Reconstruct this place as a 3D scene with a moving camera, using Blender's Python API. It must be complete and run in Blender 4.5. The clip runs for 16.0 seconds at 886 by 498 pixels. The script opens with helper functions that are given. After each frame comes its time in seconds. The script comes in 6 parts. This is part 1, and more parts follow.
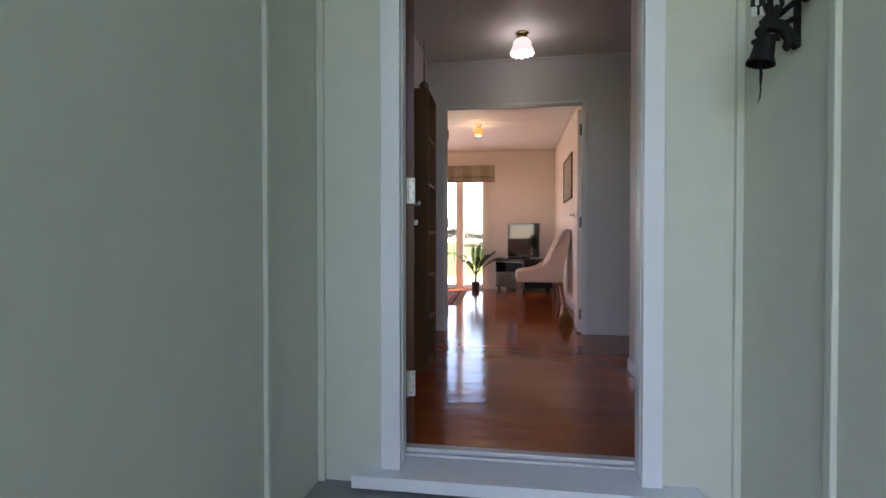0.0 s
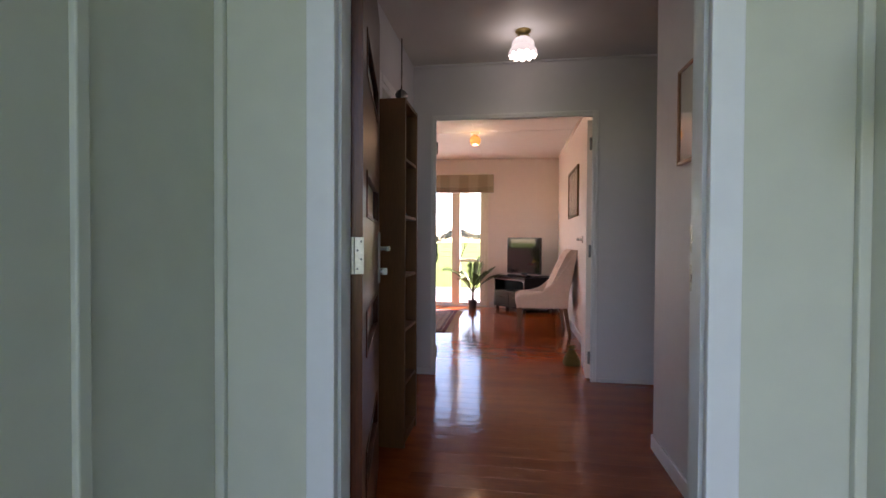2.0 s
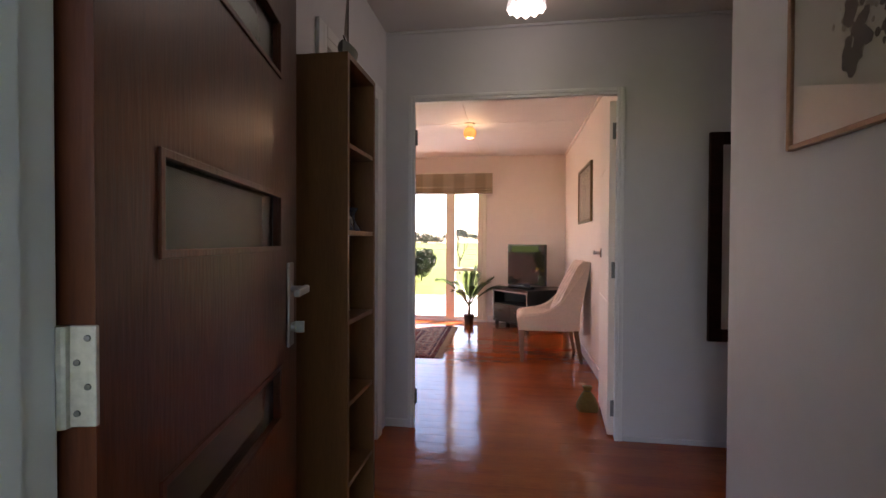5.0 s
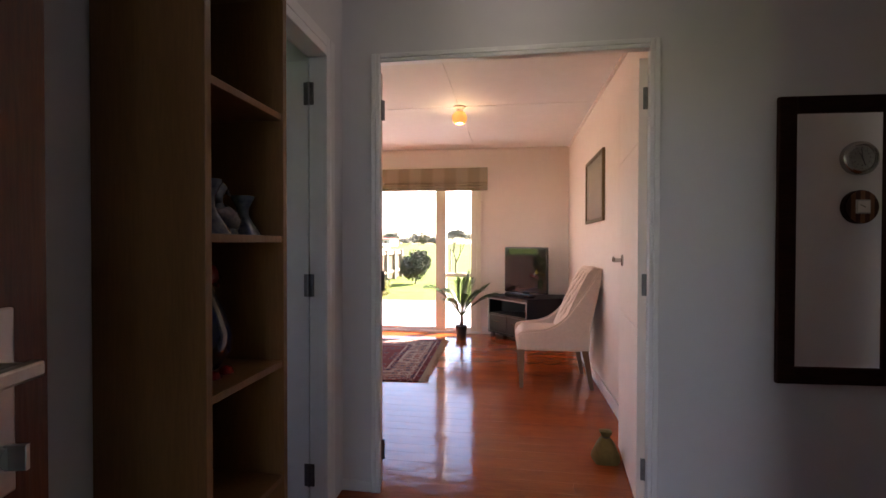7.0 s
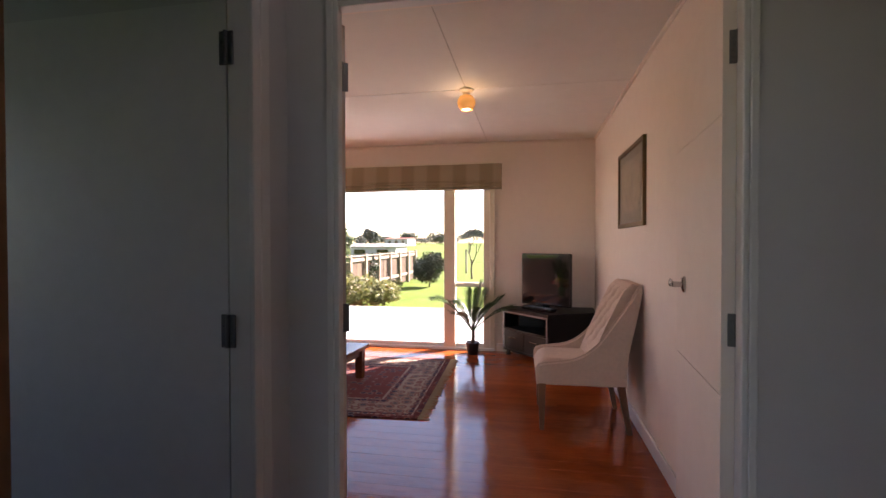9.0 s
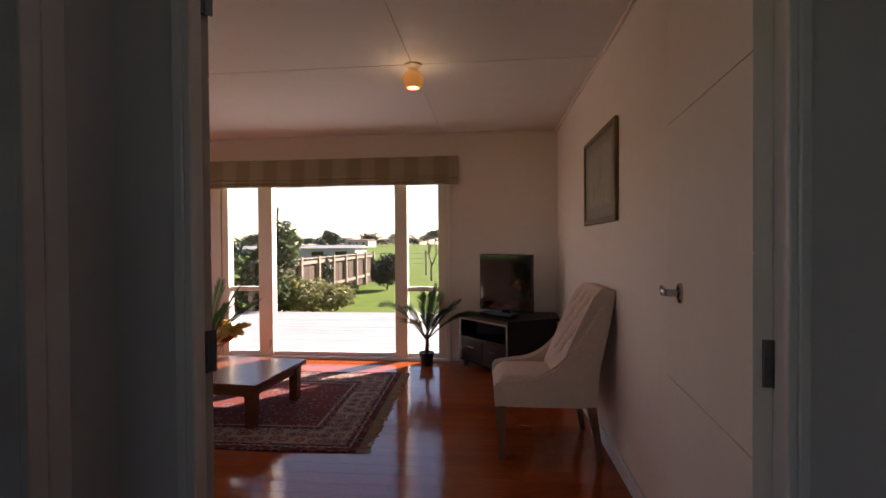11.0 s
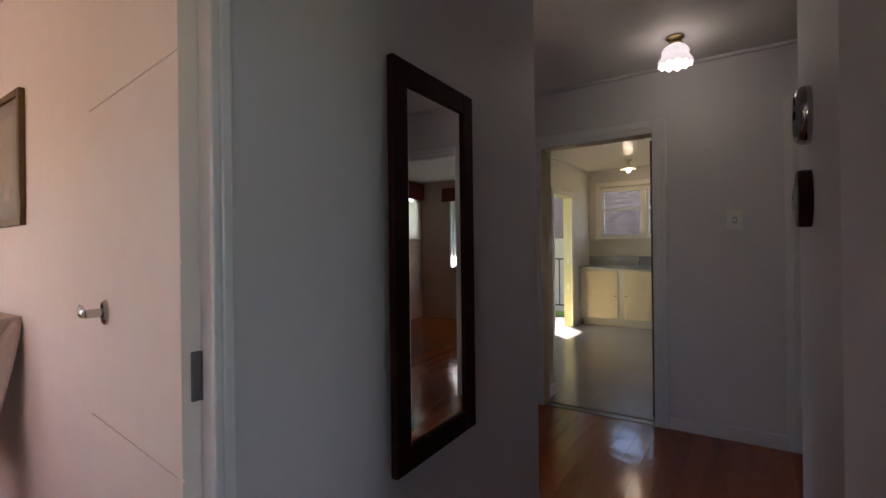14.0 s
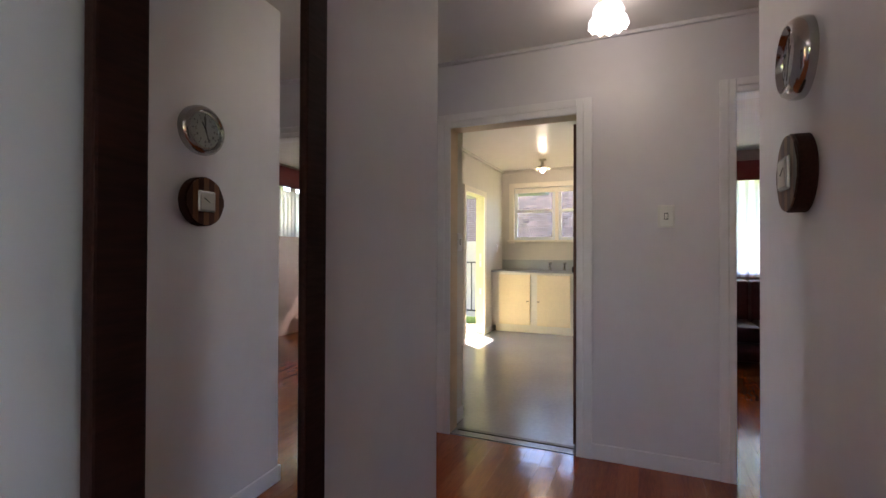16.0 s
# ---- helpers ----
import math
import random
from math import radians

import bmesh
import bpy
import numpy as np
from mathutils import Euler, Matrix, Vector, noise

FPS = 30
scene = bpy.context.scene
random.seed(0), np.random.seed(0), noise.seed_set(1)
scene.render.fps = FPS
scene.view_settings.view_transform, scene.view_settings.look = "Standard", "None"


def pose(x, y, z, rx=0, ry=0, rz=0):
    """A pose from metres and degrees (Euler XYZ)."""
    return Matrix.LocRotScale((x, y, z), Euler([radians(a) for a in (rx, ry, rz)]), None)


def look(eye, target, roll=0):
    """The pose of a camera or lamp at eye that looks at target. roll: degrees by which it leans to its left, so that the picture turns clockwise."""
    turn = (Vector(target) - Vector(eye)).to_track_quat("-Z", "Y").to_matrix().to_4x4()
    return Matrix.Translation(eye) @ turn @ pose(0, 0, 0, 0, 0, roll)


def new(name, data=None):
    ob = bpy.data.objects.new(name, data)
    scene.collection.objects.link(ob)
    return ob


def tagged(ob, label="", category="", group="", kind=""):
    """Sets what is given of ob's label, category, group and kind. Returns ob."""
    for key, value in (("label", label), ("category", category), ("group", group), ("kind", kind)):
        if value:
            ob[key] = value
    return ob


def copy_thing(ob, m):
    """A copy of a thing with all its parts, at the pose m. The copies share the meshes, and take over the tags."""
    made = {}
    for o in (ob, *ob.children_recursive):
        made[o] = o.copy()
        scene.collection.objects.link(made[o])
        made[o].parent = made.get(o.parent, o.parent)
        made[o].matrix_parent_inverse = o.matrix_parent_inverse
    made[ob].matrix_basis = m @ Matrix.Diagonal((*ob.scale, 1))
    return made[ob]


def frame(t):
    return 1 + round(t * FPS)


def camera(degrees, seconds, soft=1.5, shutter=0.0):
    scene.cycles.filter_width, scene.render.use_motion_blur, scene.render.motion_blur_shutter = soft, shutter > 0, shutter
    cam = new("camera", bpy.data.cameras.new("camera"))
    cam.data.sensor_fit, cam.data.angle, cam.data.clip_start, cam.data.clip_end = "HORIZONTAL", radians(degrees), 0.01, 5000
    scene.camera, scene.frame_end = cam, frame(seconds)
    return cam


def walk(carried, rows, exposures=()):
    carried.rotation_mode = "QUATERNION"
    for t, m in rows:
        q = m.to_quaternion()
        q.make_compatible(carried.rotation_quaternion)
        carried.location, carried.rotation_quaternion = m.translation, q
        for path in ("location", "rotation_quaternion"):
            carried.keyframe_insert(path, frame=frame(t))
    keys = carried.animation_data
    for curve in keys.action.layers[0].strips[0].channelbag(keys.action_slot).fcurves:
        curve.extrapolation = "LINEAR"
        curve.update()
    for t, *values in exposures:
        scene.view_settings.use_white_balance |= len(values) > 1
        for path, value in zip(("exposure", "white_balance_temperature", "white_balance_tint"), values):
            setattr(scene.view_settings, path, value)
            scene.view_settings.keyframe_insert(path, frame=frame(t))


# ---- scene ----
cam = camera(87.6, 16.0)
PATH = [
    (0, (0.57, 0.765, 0.807), (0.287, 2.744, 0.776), 0.0),
    (0.5, (0.561, 0.902, 0.841), (0.283, 2.883, 0.812), 0.2),
    (1, (0.584, 1.045, 0.949), (0.298, 3.025, 0.917), 0.4),
    (1.5, (0.601, 1.156, 0.982), (0.31, 3.134, 0.953), 0.4),
    (2, (0.598, 1.338, 1.046), (0.308, 3.316, 1.014), 0.3),
    (2.5, (0.57, 1.449, 1.109), (0.288, 3.429, 1.075), 0.3),
    (3, (0.545, 1.539, 1.128), (0.269, 3.519, 1.096), 0.2),
    (3.5, (0.56, 1.677, 1.124), (0.279, 3.657, 1.096), 0.3),
    (4, (0.599, 1.846, 1.134), (0.304, 3.824, 1.105), 0.3),
    (4.2, (0.616, 1.914, 1.142), (0.314, 3.891, 1.108), 0.3),
    (6.5, (0.593, 2.617, 1.137), (0.305, 4.596, 1.115), 0.1),
    (7, (0.614, 2.841, 1.162), (0.325, 4.82, 1.135), 0.1),
    (7.5, (0.645, 3.027, 1.204), (0.343, 5.004, 1.174), -0.0),
    (8, (0.646, 3.167, 1.219), (0.299, 5.137, 1.187), 0.0),
    (8.2, (0.643, 3.239, 1.224), (0.286, 5.207, 1.196), 0.1),
    (10.3, (0.587, 3.87, 1.238), (0.22, 5.836, 1.204), -0.3),
    (10.5, (0.608, 3.922, 1.228), (0.26, 5.891, 1.2), -0.2),
    (11, (0.643, 3.985, 1.223), (0.443, 5.975, 1.198), -0.4),
    (11.5, (0.692, 4.023, 1.22), (0.752, 6.022, 1.2), -0.6),
    (12, (0.711, 4.047, 1.225), (1.155, 5.997, 1.207), -0.8),
    (12.5, (0.712, 4.077, 1.227), (1.543, 5.896, 1.21), -0.6),
    (13, (0.734, 4.088, 1.224), (1.959, 5.668, 1.217), -0.5),
    (13.5, (0.739, 4.073, 1.223), (2.227, 5.409, 1.22), -0.6),
    (14, (0.724, 4.065, 1.218), (2.379, 5.188, 1.219), -0.7),
    (14.5, (0.736, 4.072, 1.211), (2.489, 5.034, 1.207), -0.4),
    (15, (0.856, 4.123, 1.202), (2.672, 4.96, 1.2), -0.3),
    (15.5, (1.094, 4.2, 1.202), (2.921, 5.014, 1.205), -0.2),
    (16, (1.346, 4.276, 1.174), (3.178, 5.08, 1.191), 0.2),
]
EXPOSURES = [(0, 3.5, 6900, 30), (2.5, 3.42, 7050, 32), (4.2, 3.5, 7250, 33), (6.5, 3.62, 7200, 30), (8.2, 3.36, 7150, 30), (10.3, 2.05, 7100, 28), (11, 1.82, 7100, 27), (12, 1.4, 7050, 27), (12.5, 1.45, 7000, 27), (13, 2.1, 6850, 27), (13.5, 2.9, 6700, 26), (14.5, 3.82, 6600, 26), (15.5, 4.44, 6600, 26), (16, 4.8, 6600, 27)]
walk(cam, [(t, look(eye, target, roll)) for t, eye, target, roll in PATH], EXPOSURES)

# ---- world and sun ----
SUN_AZ, SUN_EL = 42.0, 31.5          # degrees east of the y axis, above the horizon
world = bpy.data.worlds.new("sky")
scene.world = world
world.use_nodes = True
wn = world.node_tree
sky = wn.nodes.new("ShaderNodeTexSky")
sky.sky_type, sky.sun_disc = "NISHITA", False
sky.sun_elevation, sky.sun_rotation = radians(SUN_EL), radians(SUN_AZ)
sky.air_density, sky.dust_density, sky.ozone_density = 1.0, 0.15, 1.6
wn.nodes["Background"].inputs[1].default_value = 0.075
wn.links.new(sky.outputs[0], wn.nodes["Background"].inputs[0])
sun_dir = Vector((math.sin(radians(SUN_AZ)) * math.cos(radians(SUN_EL)), math.cos(radians(SUN_AZ)) * math.cos(radians(SUN_EL)), math.sin(radians(SUN_EL))))
sun = new("sun", bpy.data.lights.new("sun", "SUN"))
sun.data.energy, sun.data.angle, sun.data.color = 5.0, radians(0.5), (1.0, 0.94, 0.85)
sun.matrix_world = look(sun_dir * 30, (0, 0, 0))


def point_lamp(name, place, watts, colour, radius):
    ob = new(name, bpy.data.lights.new(name, "POINT"))
    ob.data.energy, ob.data.color, ob.data.shadow_soft_size = watts, colour, radius
    ob.location = place
    return ob


point_lamp("hall_bulb_glow", (0.667, 4.41, 2.28), 0.055, (0.88, 0.95, 1.0), 0.03)
point_lamp("passage_bulb_glow", (3.68, 4.44, 2.28), 0.0145, (0.92, 0.95, 1.0), 0.03)
point_lamp("living_bulb_glow", (0.166, 6.905, 2.21), 0.16, (1.0, 0.72, 0.38), 0.03)
point_lamp("kitchen_bulb_glow", (7.88, 5.61, 2.33), 0.2, (1.0, 0.84, 0.6), 0.055)


# ---- materials ----
def mat(name, colour, rough=0.5, metal=0.0, var=0.06, scale=6.0, bump=0.0, bump_scale=60.0, second=None, stretch=(1, 1, 1), per_object=0.0, coat=0.0, spec=0.5):
    """A surface with large and fine variation in tone, and relief."""
    m = bpy.data.materials.new(name)
    m.use_nodes = True
    nt = m.node_tree
    N, L = nt.nodes, nt.links
    b = N["Principled BSDF"]
    b.inputs["Roughness"].default_value, b.inputs["Metallic"].default_value = rough, metal
    b.inputs["Specular IOR Level"].default_value = spec
    b.inputs["Coat Weight"].default_value = coat
    b.inputs["Coat Roughness"].default_value = 0.12
    co = N.new("ShaderNodeTexCoord")
    mp = N.new("ShaderNodeMapping")
    mp.inputs["Scale"].default_value = stretch
    if per_object:                      # each piece takes its own stretch of grain
        geo, inf, off = N.new("ShaderNodeNewGeometry"), N.new("ShaderNodeObjectInfo"), N.new("ShaderNodeVectorMath")
        off.operation = "MULTIPLY_ADD"
        L.new(inf.outputs["Random"], off.inputs[0])
        off.inputs[1].default_value = (17, 29, 11)
        L.new(geo.outputs["Position"], off.inputs[2])
        L.new(off.outputs[0], mp.inputs[0])
    else:
        L.new(co.outputs["Object"], mp.inputs[0])
    big = N.new("ShaderNodeTexNoise")
    big.inputs["Scale"].default_value, big.inputs["Detail"].default_value = scale * 0.25, 3
    fine = N.new("ShaderNodeTexNoise")
    fine.inputs["Scale"].default_value, fine.inputs["Detail"].default_value = scale * 4, 6
    for n in (big, fine):
        L.new(mp.outputs[0], n.inputs["Vector"])
    mixn = N.new("ShaderNodeMath")
    mixn.operation = "ADD"
    L.new(big.outputs["Fac"], mixn.inputs[0])
    L.new(fine.outputs["Fac"], mixn.inputs[1])
    ramp = N.new("ShaderNodeMapRange")
    ramp.inputs[1].default_value, ramp.inputs[2].default_value = 0.7, 1.3
    L.new(mixn.outputs[0], ramp.inputs[0])
    mix = N.new("ShaderNodeMix")
    mix.data_type = "RGBA"
    c2 = second or tuple(c * (1 - 2 * var) for c in colour)
    mix.inputs[6].default_value = (*colour, 1)
    mix.inputs[7].default_value = (*c2, 1)
    L.new(ramp.outputs[0], mix.inputs[0])
    out = mix.outputs[2]
    if per_object:
        info = N.new("ShaderNodeObjectInfo")
        hsv = N.new("ShaderNodeHueSaturation")
        rng = N.new("ShaderNodeMapRange")
        rng.inputs[3].default_value, rng.inputs[4].default_value = 1 - per_object, 1 + per_object
        L.new(info.outputs["Random"], rng.inputs[0])
        L.new(rng.outputs[0], hsv.inputs["Value"])
        L.new(out, hsv.inputs["Color"])
        out = hsv.outputs[0]
    L.new(out, b.inputs["Base Color"])
    rr = N.new("ShaderNodeMapRange")
    rr.inputs[3].default_value, rr.inputs[4].default_value = max(0.02, rough * 0.85), min(1, rough * 1.15)
    L.new(fine.outputs["Fac"], rr.inputs[0])
    L.new(rr.outputs[0], b.inputs["Roughness"])
    if bump:
        tex = N.new("ShaderNodeTexNoise")
        tex.inputs["Scale"].default_value, tex.inputs["Detail"].default_value = bump_scale, 4
        L.new(mp.outputs[0], tex.inputs["Vector"])
        bp = N.new("ShaderNodeBump")
        bp.inputs["Strength"].default_value, bp.inputs["Distance"].default_value = bump, 0.004
        L.new(tex.outputs["Fac"], bp.inputs["Height"])
        L.new(bp.outputs[0], b.inputs["Normal"])
    return m


def thin(m, share=0.45):
    """Lets some light through a leaf or petal."""
    N, L = m.node_tree.nodes, m.node_tree.links
    b, out = N["Principled BSDF"], N["Material Output"]
    t, mix = N.new("ShaderNodeBsdfTranslucent"), N.new("ShaderNodeMixShader")
    src = b.inputs["Base Color"]
    if src.links:
        L.new(src.links[0].from_socket, t.inputs["Color"])
    else:
        t.inputs["Color"].default_value = src.default_value
    mix.inputs[0].default_value = share
    L.new(b.outputs[0], mix.inputs[1])
    L.new(t.outputs[0], mix.inputs[2])
    L.new(mix.outputs[0], out.inputs["Surface"])
    return m


def wood(name, light, dark, rough, grain=(1.2, 14, 14), per_object=0.0, coat=0.0, bump=0.15, spec=0.5):
    return mat(name, light, rough, 0, scale=3.0, second=dark, stretch=grain, per_object=per_object, coat=coat, bump=bump, bump_scale=9, spec=spec)


def glass(name, tint=(1, 1, 1), gloss=0.06):
    m = bpy.data.materials.new(name)
    m.use_nodes = True
    N, L = m.node_tree.nodes, m.node_tree.links
    N.remove(N["Principled BSDF"])
    tr, gl, mx, fr = N.new("ShaderNodeBsdfTransparent"), N.new("ShaderNodeBsdfGlossy"), N.new("ShaderNodeMixShader"), N.new("ShaderNodeLayerWeight")
    pw, sc = N.new("ShaderNodeMath"), N.new("ShaderNodeMath")
    pw.operation, sc.operation = "POWER", "MULTIPLY_ADD"
    pw.inputs[1].default_value, sc.inputs[1].default_value, sc.inputs[2].default_value = 5.0, 0.85, 0.04
    tr.inputs[0].default_value = (*tint, 1)
    gl.inputs["Roughness"].default_value = gloss * 0.2
    fr.inputs["Blend"].default_value = 0.5
    L.new(fr.outputs["Facing"], pw.inputs[0])
    L.new(pw.outputs[0], sc.inputs[0])
    L.new(sc.outputs[0], mx.inputs[0])
    L.new(tr.outputs[0], mx.inputs[1])
    L.new(gl.outputs[0], mx.inputs[2])
    L.new(mx.outputs[0], N["Material Output"].inputs[0])
    return m


def glow(name, colour, strength):
    m = bpy.data.materials.new(name)
    m.use_nodes = True
    b = m.node_tree.nodes["Principled BSDF"]
    b.inputs["Base Color"].default_value = (*colour, 1)
    b.inputs["Emission Color"].default_value = (*colour, 1)
    b.inputs["Emission Strength"].default_value = strength
    b.inputs["Roughness"].default_value = 0.25
    return m


def mirror_mat(name):
    m = bpy.data.materials.new(name)
    m.use_nodes = True
    b = m.node_tree.nodes["Principled BSDF"]
    b.inputs["Base Color"].default_value, b.inputs["Metallic"].default_value, b.inputs["Roughness"].default_value = (0.82, 0.84, 0.83, 1), 1, 0.01
    return m


M = {
    "hall_wall": mat("hall_wall_paint", (0.66, 0.65, 0.685), 0.55, var=0.02, scale=3, bump=0.08, bump_scale=180),
    "living_wall": mat("living_wall_paint", (0.84, 0.75, 0.70), 0.6, var=0.02, scale=3, bump=0.08, bump_scale=180),
    "kitchen_wall": mat("kitchen_wall_paint", (0.64, 0.60, 0.53), 0.4, var=0.03, scale=3, bump=0.05, bump_scale=120),
    "lounge_wall": mat("lounge_wall_paint", (0.44, 0.33, 0.28), 0.6, var=0.03, scale=3),
    "bedroom_wall": mat("bedroom_wall_paint", (0.47, 0.54, 0.65), 0.6, var=0.03, scale=3),
    "ceiling": mat("ceiling_paint", (0.74, 0.72, 0.70), 0.65, var=0.02, scale=2, bump=0.05, bump_scale=90),
    "kitchen_ceiling": mat("kitchen_ceiling_gloss", (0.82, 0.77, 0.66), 0.3, var=0.02, scale=2),
    "trim": mat("white_gloss_trim", (0.76, 0.76, 0.78), 0.3, var=0.03, scale=5, bump=0.04, bump_scale=60),
    "trim_cream": mat("cream_window_paint", (0.82, 0.76, 0.64), 0.4, var=0.03, scale=5),
    "green": mat("sage_green_cladding_paint", (0.60, 0.62, 0.53), 0.55, var=0.035, scale=2.5, bump=0.06, bump_scale=90),
    "porch_trim": mat("porch_white_paint", (0.76, 0.78, 0.80), 0.4, var=0.03, scale=4, bump=0.05, bump_scale=80),
    "floor": wood("polished_rimu_boards", (0.40, 0.092, 0.021), (0.24, 0.052, 0.013), 0.12, (1.0, 11, 11), per_object=0.05, coat=0.0, bump=0.05),
    "subfloor": mat("floor_base", (0.08, 0.03, 0.015), 0.6),
    "vinyl": mat("grey_vinyl_floor", (0.28, 0.265, 0.26), 0.2, var=0.08, scale=8),
    "door_wood": wood("mahogany_door", (0.115, 0.029, 0.011), (0.055, 0.013, 0.006), 0.34, (14, 14, 1.4), coat=0.05, spec=0.3),
    "shelf_wood": wood("oak_veneer", (0.20, 0.085, 0.028), (0.14, 0.057, 0.018), 0.42, (16, 16, 1.3)),
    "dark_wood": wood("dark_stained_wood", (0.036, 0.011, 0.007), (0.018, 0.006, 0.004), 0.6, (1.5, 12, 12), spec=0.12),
    "table_wood": wood("reddish_table_wood", (0.22, 0.072, 0.032), (0.13, 0.040, 0.018), 0.25, (1.3, 12, 12), coat=0.12),
    "black": mat("black_cabinet_lacquer", (0.010, 0.009, 0.009), 0.38, var=0.1, scale=6, spec=0.25),
    "black_plastic": mat("black_plastic", (0.012, 0.012, 0.013), 0.2, var=0.05),
    "screen": mat("tv_screen", (0.006, 0.006, 0.008), 0.05, var=0.05),
    "iron": mat("black_cast_iron", (0.014, 0.013, 0.013), 0.7, 0.0, var=0.2, scale=30, bump=0.3, bump_scale=120, spec=0.2),
    "steel": mat("brushed_steel", (0.42, 0.42, 0.41), 0.35, 1.0, var=0.06, scale=20),
    "chrome": mat("chrome", (0.52, 0.51, 0.50), 0.12, 1.0, var=0.02),
    "brass": mat("brass", (0.72, 0.52, 0.22), 0.3, 1.0, var=0.1, scale=20),
    "brass_dull": mat("aged_hinge_brass", (0.66, 0.63, 0.57), 0.45, 0.7, var=0.15, scale=30),
    "hinge": mat("zinc_hinge", (0.20, 0.20, 0.21), 0.4, 1.0, var=0.12, scale=30),
    "linen": mat("oatmeal_linen", (0.70, 0.54, 0.45), 0.9, var=0.06, scale=10, bump=0.5, bump_scale=300),
    "pale_leg": wood("limed_oak_leg", (0.22, 0.105, 0.05), (0.14, 0.065, 0.03), 0.45, (14, 14, 1.4)),
    "glass": glass("window_glass"),
    "obscure": glass("obscure_glass", (0.62, 0.68, 0.64), 1.9),
    "mirror": mirror_mat("mirror_silver"),
    "lamp_white": glow("lit_white_glass", (1.0, 0.97, 0.95), 0.065),
    "lamp_amber": glow("lit_amber_glass", (1.0, 0.46, 0.12), 0.07),
    "bulb": glow("lit_bulb", (1.0, 0.88, 0.62), 0.7),
    "deck": wood("bleached_deck_timber", (0.34, 0.36, 0.36), (0.25, 0.27, 0.27), 0.8, (1.2, 10, 10), per_object=0.12),
    "grass": mat("lawn_grass", (0.135, 0.188, 0.035), 0.95, scale=5, second=(0.08, 0.135, 0.02), bump=0.8, bump_scale=25, spec=0.1),
    "leaf": thin(mat("shrub_leaf", (0.12, 0.155, 0.075), 0.35, scale=9, second=(0.035, 0.06, 0.02), per_object=0.2)),
    "leaf_pale": thin(mat("variegated_leaf", (0.30, 0.29, 0.11), 0.5, scale=14, second=(0.07, 0.10, 0.03))),
    "leaf_dark": mat("dark_hedge_leaf", (0.045, 0.075, 0.025), 0.5, scale=9, second=(0.012, 0.024, 0.008)),
    "palm": thin(mat("palm_leaf", (0.07, 0.13, 0.04), 0.35, scale=9, second=(0.026, 0.058, 0.02))),
    "bark": wood("bark", (0.12, 0.085, 0.06), (0.06, 0.04, 0.03), 0.9, (8, 8, 2)),
    "fence": wood("weathered_fence_timber", (0.11, 0.066, 0.034), (0.04, 0.026, 0.016), 0.85, (12, 12, 1.2), per_object=0.4),
    "fence_rail": wood("pale_fence_rail", (0.34, 0.28, 0.21), (0.21, 0.17, 0.13), 0.85, (12, 1.2, 12)),
    "concrete": mat("porch_concrete", (0.30, 0.30, 0.29), 0.85, scale=6, bump=0.3, bump_scale=60),
    "brick": mat("brown_brick", (0.22, 0.14, 0.12), 0.85, scale=3, second=(0.10, 0.07, 0.065), per_object=0.4, bump=0.3),
    "mortar": mat("mortar", (0.30, 0.27, 0.25), 0.9, scale=10),
    "cream_cab": mat("cream_cupboard_paint", (0.72, 0.60, 0.38), 0.38, var=0.04, scale=6),
    "cab_frame": mat("cupboard_frame_paint", (0.66, 0.62, 0.52), 0.4, var=0.04, scale=6),
    "blind": mat("roman_blind_cloth", (0.42, 0.34, 0.24), 0.9, var=0.05, scale=30, bump=0.3, bump_scale=400),
    "red_cloth": mat("dark_red_cloth", (0.16, 0.022, 0.022), 0.85, var=0.15, scale=14),
    "red_leather": mat("oxblood_leather", (0.11, 0.020, 0.024), 0.4, var=0.2, scale=8),
    "paper": mat("mount_paper", (0.66, 0.60, 0.50), 0.8, var=0.04, scale=8),
    "ink": mat("ink_wash", (0.15, 0.095, 0.07), 0.85, var=0.2, scale=40),
    "terracotta_pot": mat("black_plastic_pot", (0.015, 0.014, 0.014), 0.5),
    "roof": mat("far_roof_sheet", (0.26, 0.26, 0.265), 0.7, scale=3),
    "far_wall": mat("far_house_wall", (0.36, 0.34, 0.31), 0.8, scale=3),
    "plastic_white": mat("white_switch_plastic", (0.74, 0.73, 0.72), 0.3, var=0.01),
}


def ripple(m, scale, height):
    """Slow waves under the fine grain, as in hand-laid varnish."""
    N, L = m.node_tree.nodes, m.node_tree.links
    geo, tex, bp = N.new("ShaderNodeNewGeometry"), N.new("ShaderNodeTexNoise"), N.new("ShaderNodeBump")
    tex.inputs["Scale"].default_value, tex.inputs["Detail"].default_value = scale, 2
    bp.inputs["Strength"].default_value, bp.inputs["Distance"].default_value = 1.0, height
    L.new(geo.outputs["Position"], tex.inputs["Vector"])
    L.new(tex.outputs["Fac"], bp.inputs["Height"])
    socket = m.node_tree.nodes["Principled BSDF"].inputs["Normal"]
    if socket.links:
        L.new(bp.outputs[0], socket.links[0].from_node.inputs["Normal"])
    else:
        L.new(bp.outputs[0], socket)


ripple(M["floor"], 9.0, 0.0020)


